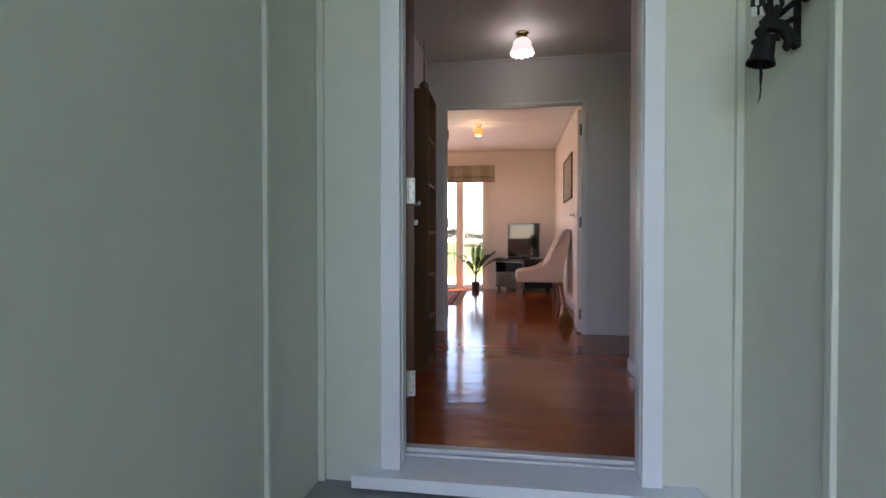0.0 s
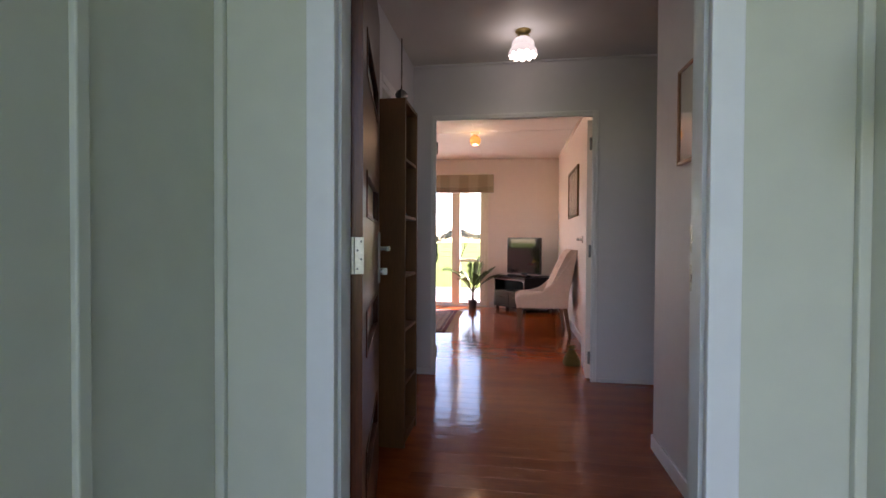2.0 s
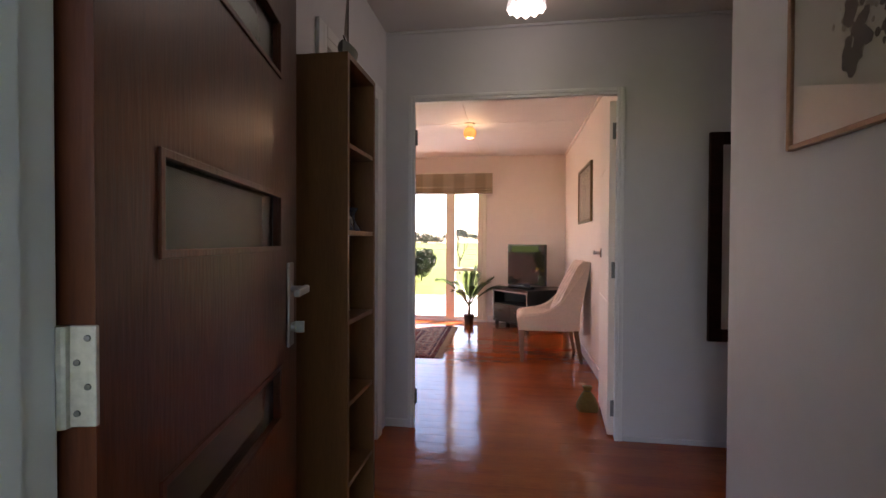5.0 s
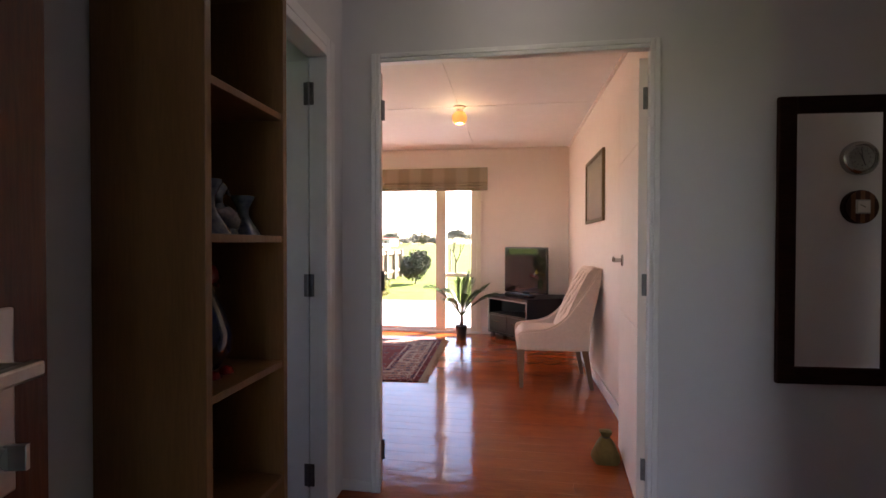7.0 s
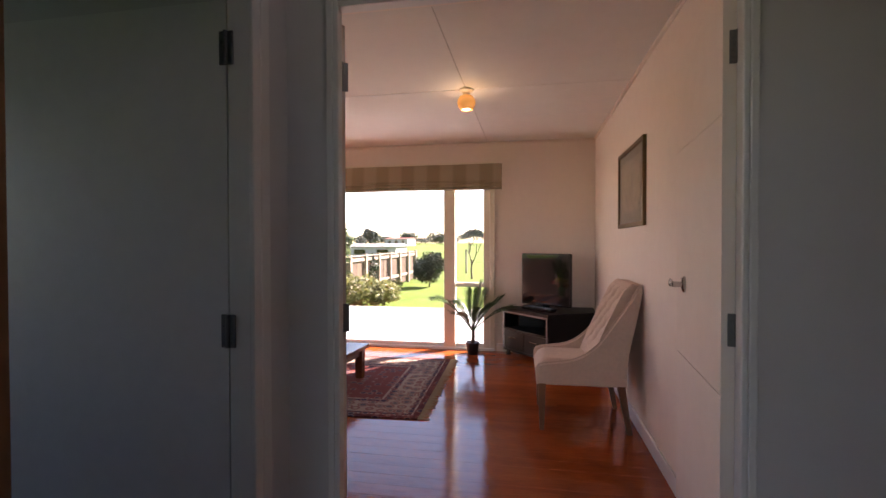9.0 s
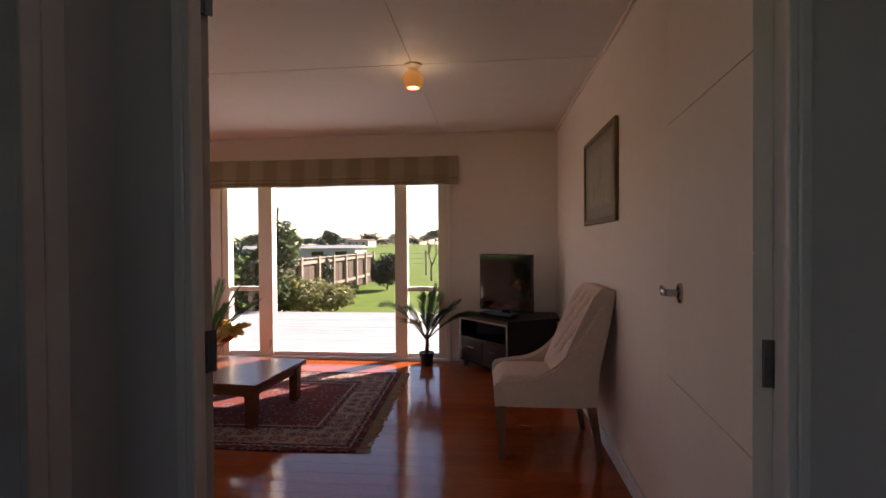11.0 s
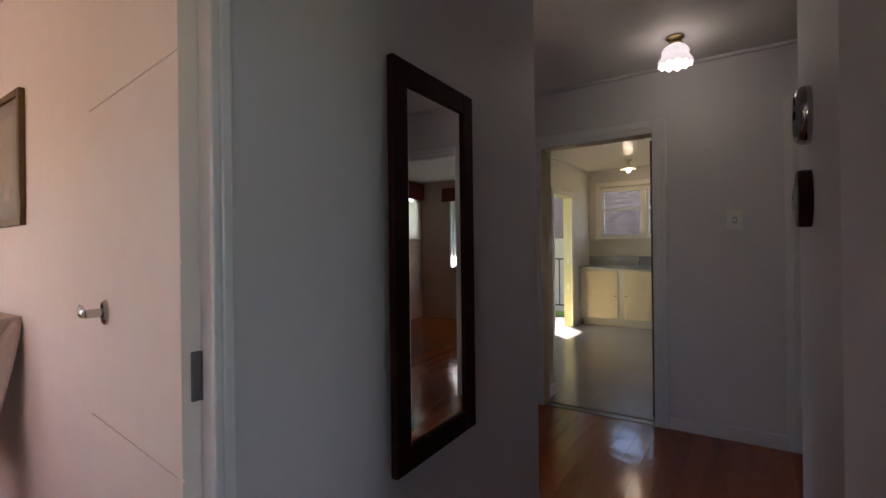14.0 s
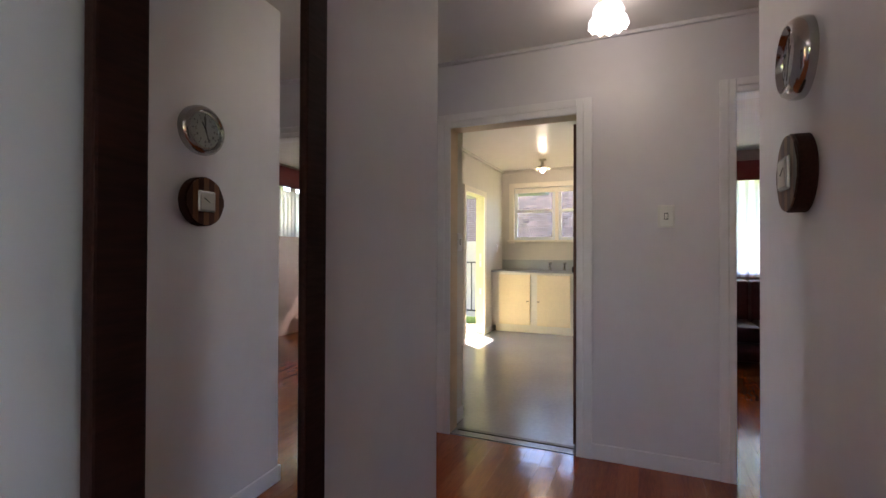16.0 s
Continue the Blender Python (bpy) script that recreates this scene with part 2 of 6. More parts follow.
# ---- building helpers ----
def box(bm, x0, x1, y0, y1, z0, z1, m=None, bevel=0.0):
    vs = [bm.verts.new((x, y, z)) for x in (x0, x1) for y in (y0, y1) for z in (z0, z1)]
    fs = [bm.faces.new([vs[i] for i in q]) for q in ((0, 1, 3, 2), (4, 6, 7, 5), (0, 4, 5, 1), (2, 3, 7, 6), (0, 2, 6, 4), (1, 5, 7, 3))]
    if bevel:
        es = list({e for f in fs for e in f.edges})
        made = bmesh.ops.bevel(bm, geom=es, offset=bevel, segments=2, affect="EDGES", profile=0.5)
        vs = list({v for f in made["faces"] for v in f.verts} | {v for v in vs if v.is_valid})
    if m is not None:
        bmesh.ops.transform(bm, matrix=m, verts=vs)
    return vs


def lathe(bm, profile, m=None, seg=24, wave=0.0, waves=0):
    """Turns (radius, height) pairs about z; wave scallops the rim."""
    rings = []
    for r, z in profile:
        ring = []
        for i in range(seg):
            a = 2 * math.pi * i / seg
            rr = max(r, 1e-4) * (1 + wave * math.cos(waves * a))
            ring.append(bm.verts.new((rr * math.cos(a), rr * math.sin(a), z)))
        rings.append(ring)
    for a, b in zip(rings, rings[1:]):
        for i in range(seg):
            bm.faces.new((a[i], a[(i + 1) % seg], b[(i + 1) % seg], b[i]))
    vs = [v for r in rings for v in r]
    if m is not None:
        bmesh.ops.transform(bm, matrix=m, verts=vs)
    return vs


def tube(bm, pts, radii, seg=8):
    """A round rod along a list of points."""
    rings = []
    for i, p in enumerate(pts):
        p = Vector(p)
        d = (Vector(pts[min(i + 1, len(pts) - 1)]) - Vector(pts[max(i - 1, 0)])).normalized()
        side = d.cross(Vector((0, 0, 1)) if abs(d.z) < 0.9 else Vector((1, 0, 0))).normalized()
        up = side.cross(d)
        r = radii[i] if isinstance(radii, (list, tuple)) else radii
        rings.append([bm.verts.new(p + r * (math.cos(2 * math.pi * k / seg) * side + math.sin(2 * math.pi * k / seg) * up)) for k in range(seg)])
    for a, b in zip(rings, rings[1:]):
        for k in range(seg):
            bm.faces.new((a[k], a[(k + 1) % seg], b[(k + 1) % seg], b[k]))
    bm.faces.new(rings[0][::-1])
    bm.faces.new(rings[-1])


def prism(bm, outline, z0, z1, m=None):
    """An upright prism over a plan outline."""
    lo = [bm.verts.new((x, y, z0)) for x, y in outline]
    hi = [bm.verts.new((x, y, z1)) for x, y in outline]
    bm.faces.new(lo[::-1])
    bm.faces.new(hi)
    n = len(outline)
    for i in range(n):
        bm.faces.new((lo[i], lo[(i + 1) % n], hi[(i + 1) % n], hi[i]))
    if m is not None:
        bmesh.ops.transform(bm, matrix=m, verts=lo + hi)
    return lo + hi


def mesh_of(name, bm, material, smooth=False):
    bmesh.ops.recalc_face_normals(bm, faces=bm.faces)
    me = bpy.data.meshes.new(name)
    bm.to_mesh(me)
    bm.free()
    for m in material if isinstance(material, (list, tuple)) else [material]:
        me.materials.append(m)
    if smooth:
        me.shade_smooth()
        me.set_sharp_from_angle(angle=radians(35))
    return me


def part(name, bm, material, parent=None, label="", smooth=False):
    """One mesh object, under a thing or under a part."""
    ob = new(name, mesh_of(name, bm, material, smooth))
    if parent is not None:
        ob.parent = parent
    if label:
        tagged(ob, label)
    return ob


def boxpart(name, dims, material, parent=None, label="", bevel=0.0, m=None):
    bm = bmesh.new()
    box(bm, *dims, m=m, bevel=bevel)
    return part(name, bm, material, parent, label)


def thing(name, place, label, category, group="", turn=0.0):
    ob = new(name)
    ob.empty_display_size = 0.1
    ob.matrix_world = pose(*place, 0, 0, turn)
    return tagged(ob, label, category, group)


def structure(ob, label, category):
    return tagged(ob, label, category, kind="structure")


def wall(name, axis, at, thick, a0, a1, z0, z1, material, holes=(), label=""):
    """A wall along x (axis 'x') or y, its first face at `at`, with openings (a0, a1, z0, z1) through it."""
    bm = bmesh.new()

    def piece(p0, p1, q0, q1):
        if p1 - p0 > 1e-4 and q1 - q0 > 1e-4:
            if axis == "x":
                box(bm, p0, p1, at, at + thick, q0, q1)
            else:
                box(bm, at, at + thick, p0, p1, q0, q1)
    cur = a0
    for h0, h1, k0, k1 in sorted(holes):
        piece(cur, h0, z0, z1)
        piece(h0, h1, z0, k0)
        piece(h0, h1, k1, z1)
        cur = h1
    piece(cur, a1, z0, z1)
    return structure(part(name, bm, material), label or "plain painted interior wall", "wall")


H = 2.42                      # ceiling of the hall


# ---- structure: floors and ground ----
bm = bmesh.new()
box(bm, -3.75, 8.7, 2.50, 8.87, -0.30, -0.022)
box(bm, 1.50, 8.7, 0.30, 2.50, -0.30, -0.022)
box(bm, -3.75, -0.26, 0.30, 2.50, -0.30, -0.022)
floor = structure(part("floor", bm, M["subfloor"]), "polished reddish-brown timber board floor", "floor")
kitchen_floor = structure(boxpart("floor_kitchen", (4.13, 8.6, 4.0, 6.41, -0.02, 0.002), M["vinyl"]), "grey sheet vinyl kitchen floor", "floor")

bm = bmesh.new()
bmesh.ops.create_grid(bm, x_segments=90, y_segments=90, size=1.0)
for v in bm.verts:
    x, y = [math.copysign(abs(c) ** 2.6, c) * 900 for c in v.co.xy]
    far = max(0.0, math.hypot(x, y) - 35)
    rise = 0.028 * max(0.0, min(y - 24, 70)) * max(0.0, min(1.0, (x + 6) / 14)) if y > 24 else 0.0
    v.co = (x, y, -0.32 + rise + (0.25 * noise.noise((x * 0.05, y * 0.05, 0)) if far > 0 else 0.03 * noise.noise((x * 0.4, y * 0.4, 0))))
ground = structure(part("ground", bm, M["grass"], smooth=True), "bright green mown lawn and paddock", "ground")
structure(boxpart("pavement", (-0.15, 1.385, -0.6, 2.43, -0.30, -0.09), M["concrete"]), "grey concrete porch floor", "pavement")

# ---- structure: walls ----
wall("wall_porch_door", "x", 2.43, 0.10, -0.26, 1.50, -0.3, 2.62, M["hall_wall"], [(0.14, 1.055, -0.3, 2.06)])
wall("wall_porch_west", "y", -0.26, 0.11, 0.1, 2.43, -0.3, 2.62, M["hall_wall"])
wall("wall_porch_east", "y", 1.342, 0.10, 0.1, 2.43, -0.3, 2.62, M["hall_wall"])
wall("wall_hall_west", "y", -0.26, 0.095, 2.54, 4.915, 0, H, M["hall_wall"], [(3.95, 4.745, 0, 1.965)])
wall("wall_hall_east", "y", 1.32, 0.11, 2.54, 3.80, 0, H, M["hall_wall"])
wall("wall_hall_north", "x", 4.915, 0.04, -3.7, 2.752, 0, 2.62, M["hall_wall"], [(0.0, 1.209, 0, 2.0)])
wall("wall_clock", "x", 3.785, 0.12, 1.43, 3.30, 0, H, M["hall_wall"], [(1.43, 2.10, 0, 2.05)])
wall("wall_passage_end", "y", 4.125, 0.11, 1.9, 5.75, 0, H, M["hall_wall"], [(4.62, 5.463, 0, 2.005), (3.03, 3.87, 0, 2.02)])
wall("wall_passage_north", "x", 5.65, 0.10, 2.752, 4.125, 0, H, M["hall_wall"])
wall("wall_passage_return", "y", 2.49, 0.114, 4.957, 5.75, 0, H, M["hall_wall"])
wall("wall_passage_west", "y", 3.19, 0.11, 1.9, 3.785, 0, H, M["hall_wall"])
wall("wall_passage_south", "x", 1.8, 0.1, 3.19, 4.235, 0, H, M["hall_wall"])
wall("wall_alcove_south", "x", 2.54, 0.08, 1.43, 3.19, 0, H, M["hall_wall"])
wall("wall_bedroom_south", "x", 2.9, 0.1, -3.6, -0.26, 0, H, M["bedroom_wall"])
wall("wall_living_north", "x", 8.75, 0.12, -3.7, 1.45, -0.3, 2.62, M["living_wall"], [(-2.255, 0.19, 0.0, 2.08)])
wall("wall_living_east", "y", 1.33, 0.12, 4.957, 8.75, 0, 2.62, M["living_wall"])
wall("wall_living_south", "x", 4.957, 0.085, -3.6, 1.33, 0, H, M["living_wall"], [(-0.13, 1.28, 0, 2.03)])
# both openings are unseen, added to let in daylight from the west
wall("wall_west", "y", -3.72, 0.12, 0.3, 8.75, -0.3, 2.62, M["living_wall"], [(3.3, 4.5, 0.9, 2.0), (6.0, 7.6, 0.9, 2.0)])
wall("wall_kitchen_north", "x", 6.41, 0.12, 4.235, 8.72, -0.3, 2.62, M["kitchen_wall"], [(6.88, 7.72, 0, 2.02)])
wall("wall_kitchen_east", "y", 8.6, 0.12, 4.0, 6.41, -0.3, 2.62, M["kitchen_wall"], [(4.75, 6.21, 1.38, 2.21)])
wall("wall_kitchen_west", "y", 4.235, 0.012, 4.0, 6.41, 0, 2.62, M["kitchen_wall"], [(4.62, 5.463, 0, 2.005)])
wall("wall_kitchen_nib", "x", 5.475, 0.10, 4.247, 4.42, 0, 2.5, M["kitchen_wall"])
wall("wall_kitchen_south", "x", 3.9, 0.10, 4.247, 8.6, 0, 2.62, M["kitchen_wall"])
wall("wall_lounge_west", "y", 4.235, 0.012, 0.4, 3.9, 0, 2.5, M["lounge_wall"], [(3.03, 3.87, 0, 2.02)])
wall("wall_lounge_north", "x", 3.888, 0.012, 4.247, 8.6, 0, 2.5, M["lounge_wall"])
wall("wall_lounge_east", "y", 7.85, 0.10, 1.2, 3.888, -0.3, 2.62, M["lounge_wall"], [(1.9, 3.5, 0.95, 2.1)])
wall("wall_lounge_south", "x", 1.18, 0.12, 1.5, 7.95, -0.3, 2.62, M["lounge_wall"], [(6.5, 7.75, 1.42, 2.15)])


def ceiling(name, plan, z, material, label):
    bm = bmesh.new()
    for x0, x1, y0, y1 in plan:
        box(bm, x0, x1, y0, y1, z, z + 0.05)
    return structure(part(name, bm, material), label, "ceiling")


ceiling("ceiling_hall", [(-0.26, 1.43, 2.54, 4.93), (1.43, 4.15, 1.85, 4.93), (2.55, 4.15, 4.93, 5.7)], H, M["ceiling"], "plain white hall ceiling")
ceiling("ceiling_bedroom", [(-3.7, -0.26, 2.9, 4.93)], H, M["bedroom_wall"], "plain bedroom ceiling")
ceiling("ceiling_lounge", [(4.2, 7.95, 1.2, 3.9)], 2.42, M["ceiling"], "plain lounge ceiling with joint strips")
ceiling("ceiling_kitchen", [(4.2, 8.7, 3.9, 6.5)], 2.50, M["kitchen_ceiling"], "glossy cream kitchen ceiling")
bm = bmesh.new()
xs = [(-3.6, -2.245), (-2.237, 0.160), (0.168, 1.33)]
for x0, x1 in xs:
    box(bm, x0, x1, 5.042, 6.900, 2.36, 2.41)
    box(bm, x0, x1, 6.908, 8.75, 2.36, 2.41)
box(bm, -3.6, 1.33, 5.042, 8.75, 2.368, 2.42)
structure(part("ceiling_living", bm, M["ceiling"]), "white panelled ceiling with fine sheet joints", "ceiling")
bm = bmesh.new()
box(bm, -4.2, 9.5, -0.4, 9.35, 2.63, 2.75)
# unseen extension, added to keep the sun out of the kitchen doorway
box(bm, 9.5, 13.0, 6.5, 9.35, 2.63, 2.75)
structure(part("roof", bm, M["roof"]), "flat grey house roof with eaves and an added sun-blocking strip", "roof")

# ---- porch cladding ----
bm = bmesh.new()
box(bm, -0.15, 0.14, 2.418, 2.43, -0.09, 2.6)
box(bm, 1.055, 1.342, 2.418, 2.43, -0.09, 2.6)
box(bm, 0.14, 1.055, 2.418, 2.43, 2.06, 2.6)
cl = structure(part("cladding_door_wall", bm, M["green"]), "sage green painted sheet cladding with battens", "cladding")
for x0, x1 in ((-0.138, -0.112), (1.306, 1.33)):
    boxpart("batten", (x0, x1, 2.40, 2.418, -0.09, 2.6), M["green"], cl, bevel=0.003)
cl = structure(boxpart("cladding_west_wall", (-0.15, -0.138, 0.1, 2.418, -0.09, 2.6), M["green"]), "sage green painted sheet cladding with battens", "cladding")
for y in (2.03, 0.83):
    boxpart("batten", (-0.138, -0.122, y - 0.014, y + 0.014, -0.09, 2.6), M["green"], cl, bevel=0.004)
cl = structure(boxpart("cladding_east_wall", (1.33, 1.342, 0.1, 2.418, -0.09, 2.6), M["green"]), "sage green painted sheet cladding with battens", "cladding")
for y in (1.968, 0.87):
    boxpart("batten", (1.314, 1.33, y - 0.014, y + 0.014, -0.09, 2.6), M["green"], cl, bevel=0.004)
# unseen wall, added to cut eastern sky light on the west cladding
structure(boxpart("wall_front_wing", (1.75, 1.9, -5.5, 0.1, -0.3, 2.62), M["green"]), "unseen sage green wall added to shade the porch", "wall")
structure(boxpart("soffit", (-0.26, 1.5, -0.35, 2.43, 2.60, 2.62), M["porch_trim"]), "white painted porch soffit", "soffit")
for x0, x1, n in ((-3.75, -0.26, "west"), (1.442, 8.3, "east")):
    structure(boxpart("front_wall_" + n, (x0, x1, 0.1, 0.2, -0.3, 2.62), M["green"]), "sage green outer front wall", "wall")


# ---- doors and their trim ----
def casing(name, axis, face, out, a0, a1, top, w, material, label="white gloss painted door architrave", steps=2):
    """Moulded trim round an opening: a0..a1 is the clear opening; it stands out from `face` by `out` (signed)."""
    root = structure(new(name), label, "trim")

    def piece(n, p0, p1, q0, q1):
        bm = bmesh.new()
        lo, hi = sorted((face, face + out))
        lo2, hi2 = sorted((face, face + out * 0.93))
        inner = 0.45
        if n == "head":
            mid = q0 + (q1 - q0) * inner
            d = [(p0, p1, lo2, hi2, q0, mid), (p0, p1, lo, hi, mid, q1)]
        else:
            mid = p1 - (p1 - p0) * inner if n == "side_low" else p0 + (p1 - p0) * inner
            cut = ((mid, p1), (p0, mid)) if n == "side_low" else ((p0, mid), (mid, p1))
            d = [(*cut[0], lo2, hi2, q0, q1), (*cut[1], lo, hi, q0, q1)]
        if steps == 1:
            d = [(p0, p1, lo, hi, q0, q1)]
        for k in d:
            if axis == "x":
                box(bm, *k, bevel=0.004)
            else:
                box(bm, k[2], k[3], k[0], k[1], k[4], k[5], bevel=0.004)
        part("casing_board", bm, material, root)
    piece("side_low", a0 - w, a0, 0, top + w)
    piece("side_high", a1, a1 + w, 0, top + w)
    piece("head", a0, a1, top, top + w)
    return root


def lining(name, axis, at0, at1, a0, a1, top, material, t=0.02, stop=None):
    root = structure(new(name), "white painted door jamb lining", "door frame")
    for n, p0, p1, q0, q1 in (("jamb", a0 - t, a0, 0, top), ("jamb", a1, a1 + t, 0, top), ("jamb_head", a0 - t, a1 + t, top, top + t)):
        d = (p0, p1, at0, at1, q0, q1) if axis == "x" else (at0, at1, p0, p1, q0, q1)
        boxpart(n, d, material, root, bevel=0.002)
    return root


casing("door_1_trim", "x", 4.915, -0.016, 0.020, 1.194, 1.985, 0.042, M["trim"])
lining("door_1_jamb", "x", 4.9155, 4.9565, 0.010, 1.199, 1.99, M["trim"], 0.01)
casing("door_2_trim", "y", -0.165, 0.016, 3.97, 4.700, 1.945, 0.085, M["trim"])
lining("door_2_jamb", "y", -0.230, -0.163, 3.97, 4.700, 1.945, M["trim"])
casing("door_3_trim", "y", 4.125, -0.02, 4.645, 5.440, 1.985, 0.088, M["trim"])
lining("door_3_jamb", "y", 4.123, 4.249, 4.64, 5.443, 1.985, mat("tan_cream_jamb_paint", (0.66, 0.50, 0.33), 0.4, var=0.05))
casing("door_4_trim", "y", 4.125, -0.02, 3.05, 3.850, 2.0, 0.075, M["trim"])
lining("door_4_jamb", "y", 4.123, 4.249, 3.05, 3.85, 2.0, M["trim"])
casing("door_5_trim", "x", 6.41, -0.018, 6.93, 7.67, 1.98, 0.075, M["trim_cream"], "cream painted outside door architrave")
yellow_green = mat("yellow_green_door_paint", (0.50, 0.49, 0.25), 0.4)
lining("door_5_jamb", "x", 6.411, 6.54, 6.90, 7.70, 1.98, yellow_green)
st = thing("latch_plate", (7.70, 6.47, 0), "dark latch plates in the outside door jamb", "latch")
for z in (0.62, 1.02, 1.12):
    boxpart("plate", (-0.006, 0.0, -0.015, 0.015, z - 0.045, z + 0.045), M["brass_dull"], st, bevel=0.002)

# front door frame: trim, deep jamb, sill and threshold
fr = structure(new("door_6_frame"), "white painted front door frame with a deep sill", "door frame")
for x0, x1 in ((0.106, 0.178), (1.018, 1.085)):
    boxpart("casing_board", (x0, x1, 2.398, 2.418, -0.03, 2.12), M["porch_trim"], fr, bevel=0.003)
boxpart("casing_head", (0.106, 1.085, 2.398, 2.418, 2.04, 2.12), M["porch_trim"], fr, bevel=0.003, m=Matrix.Translation((0, -0.002, 0)))
for x0, x1 in ((0.142, 0.172), (1.028, 1.053)):
    boxpart("jamb", (x0, x1, 2.42, 2.532, -0.03, 2.05), M["porch_trim"], fr, bevel=0.002)
boxpart("jamb_head", (0.172, 1.028, 2.42, 2.532, 2.03, 2.05), M["porch_trim"], fr)
for x0, x1 in ((0.172, 0.180), (1.018, 1.028)):
    boxpart("door_stop", (x0, x1, 2.44, 2.492, -0.02, 2.03), M["porch_trim"], fr)
bm = bmesh.new()
prism(bm, [(2.345, -0.075), (2.53, -0.075), (2.53, -0.012), (2.345, -0.030)], 0.012, 1.205, Matrix(((0, 0, 1, 0), (1, 0, 0, 0), (0, 1, 0, 0), (0, 0, 0, 1))))
part("sill", bm, M["porch_trim"], fr, "pale grey painted door sill")
bm = bmesh.new()
box(bm, 0.166, 1.03, 2.505, 2.545, -0.013, 0.012, bevel=0.004)
box(bm, 0.166, 1.03, 2.485, 2.505, -0.013, -0.002, bevel=0.002)
part("threshold_strip", bm, mat("dull_aluminium", (0.62, 0.63, 0.64), 0.55, 0.6, var=0.08, scale=20), fr, "aluminium threshold strip")
structure(boxpart("baseboard_hall_north", (1.238, 2.752, 4.906, 4.915, 0, 0.03), M["hall_wall"], bevel=0.003), "low painted skirting strip", "baseboard")
structure(boxpart("baseboard_porch_side", (1.308, 1.32, 2.56, 3.80, 0, 0.075), M["trim"], bevel=0.004), "white skirting board", "baseboard")
for n, d in {"baseboard_clock": (2.10, 3.30, 3.905, 3.917, 0, 0.08), "baseboard_clock_end": (3.30, 3.312, 3.785, 3.917, 0, 0.08),
             "baseboard_passage_end": (4.111, 4.125, 3.925, 4.557, 0, 0.09), "baseboard_passage_turn": (2.752, 2.764, 4.915, 5.65, 0, 0.08),
             "baseboard_living_east": (1.316, 1.33, 5.60, 8.75, 0, 0.09), "baseboard_living_north": (0.26, 1.316, 8.736, 8.75, 0, 0.09), "baseboard_living_corner": (-3.6, -2.3, 8.736, 8.75, 0, 0.09),
             "baseboard_kitchen_nib": (4.30, 4.43, 5.463, 5.475, 0, 0.09), "baseboard_kitchen_north": (7.75, 8.03, 6.398, 6.41, 0, 0.09), "baseboard_hall_corner": (1.32, 1.43, 3.80, 3.812, 0, 0.075),
             "baseboard_hall_west": (-0.165, -0.153, 2.56, 3.59, 0, 0.075), "baseboard_door_wall_west": (-0.165, -0.018, 4.903, 4.915, 0, 0.05)}.items():
    structure(boxpart(n, d, M["trim"], bevel=0.004), "white skirting board", "baseboard")
for n, d in {"cornice_living_north": (-3.6, 1.33, 8.73, 8.75, 2.338, 2.36), "cornice_living_east": (1.308, 1.33, 5.042, 8.73, 2.338, 2.36), "cornice_hall_north": (-0.165, 2.752, 4.9, 4.915, 2.402, 2.42),
             "cornice_passage_end": (4.102, 4.125, 1.9, 5.65, 2.397, 2.42), "cornice_kitchen_north": (4.25, 8.6, 6.375, 6.41, 2.46, 2.50), "cornice_kitchen_east": (8.565, 8.6, 4.0, 6.375, 2.46, 2.50)}.items():
    structure(boxpart(n, d, M["living_wall" if "living" in n else "kitchen_wall" if "kitchen" in n else "hall_wall"], bevel=0.006), "small painted ceiling cornice", "trim")


def butt_hinge(z, parent, m, material, h=0.1, w=0.034):
    bm = bmesh.new()
    box(bm, -w, w, -0.004, 0.002, z - h / 2, z + h / 2, m=m, bevel=0.0015)
    lathe(bm, [(0.0001, z - h / 2), (0.006, z - h / 2), (0.006, z + h / 2), (0.0001, z + h / 2)], m @ Matrix.Translation((0, -0.005, 0)), 10)
    hinge = part("hinge", bm, material, parent, "metal butt hinge")
    bm = bmesh.new()
    for sx in (-w * 0.55, w * 0.55):
        for k in (-0.36, -0.1, 0.14, 0.38):
            lathe(bm, [(0.0035, 0), (0.003, 0.0015), (0.0001, 0.0018)], m @ Matrix.Translation((sx + (0.006 if k in (-0.1, 0.38) else -0.004), -0.0045, z + k * h)) @ pose(0, 0, 0, 90), 8)
    part("screws", bm, M["hinge"], hinge)


def lever(parent, m, mir=1):
    """A lever on a round rose; local z stands out of the door, the lever runs along local x."""
    bm = bmesh.new()
    lathe(bm, [(0.0001, 0), (0.026, 0), (0.026, 0.006), (0.022, 0.010), (0.0001, 0.010)], m)
    rose = part("rose", bm, M["chrome"], parent, "chrome handle rose", True)
    bm = bmesh.new()
    lathe(bm, [(0.009, 0.008), (0.009, 0.045), (0.0001, 0.047)], m, 12)
    vs0 = set(bm.verts)
    tube(bm, [(0, 0, 0.045), (0.03 * mir, 0, 0.047), (0.05 * mir, -0.006, 0.046), (0.092 * mir, -0.014, 0.042)], [0.009, 0.010, 0.009, 0.002], 10)
    bmesh.ops.transform(bm, matrix=m, verts=[v for v in bm.verts if v not in vs0])
    part("handle", bm, M["chrome"], parent, "chrome lever handle", True)


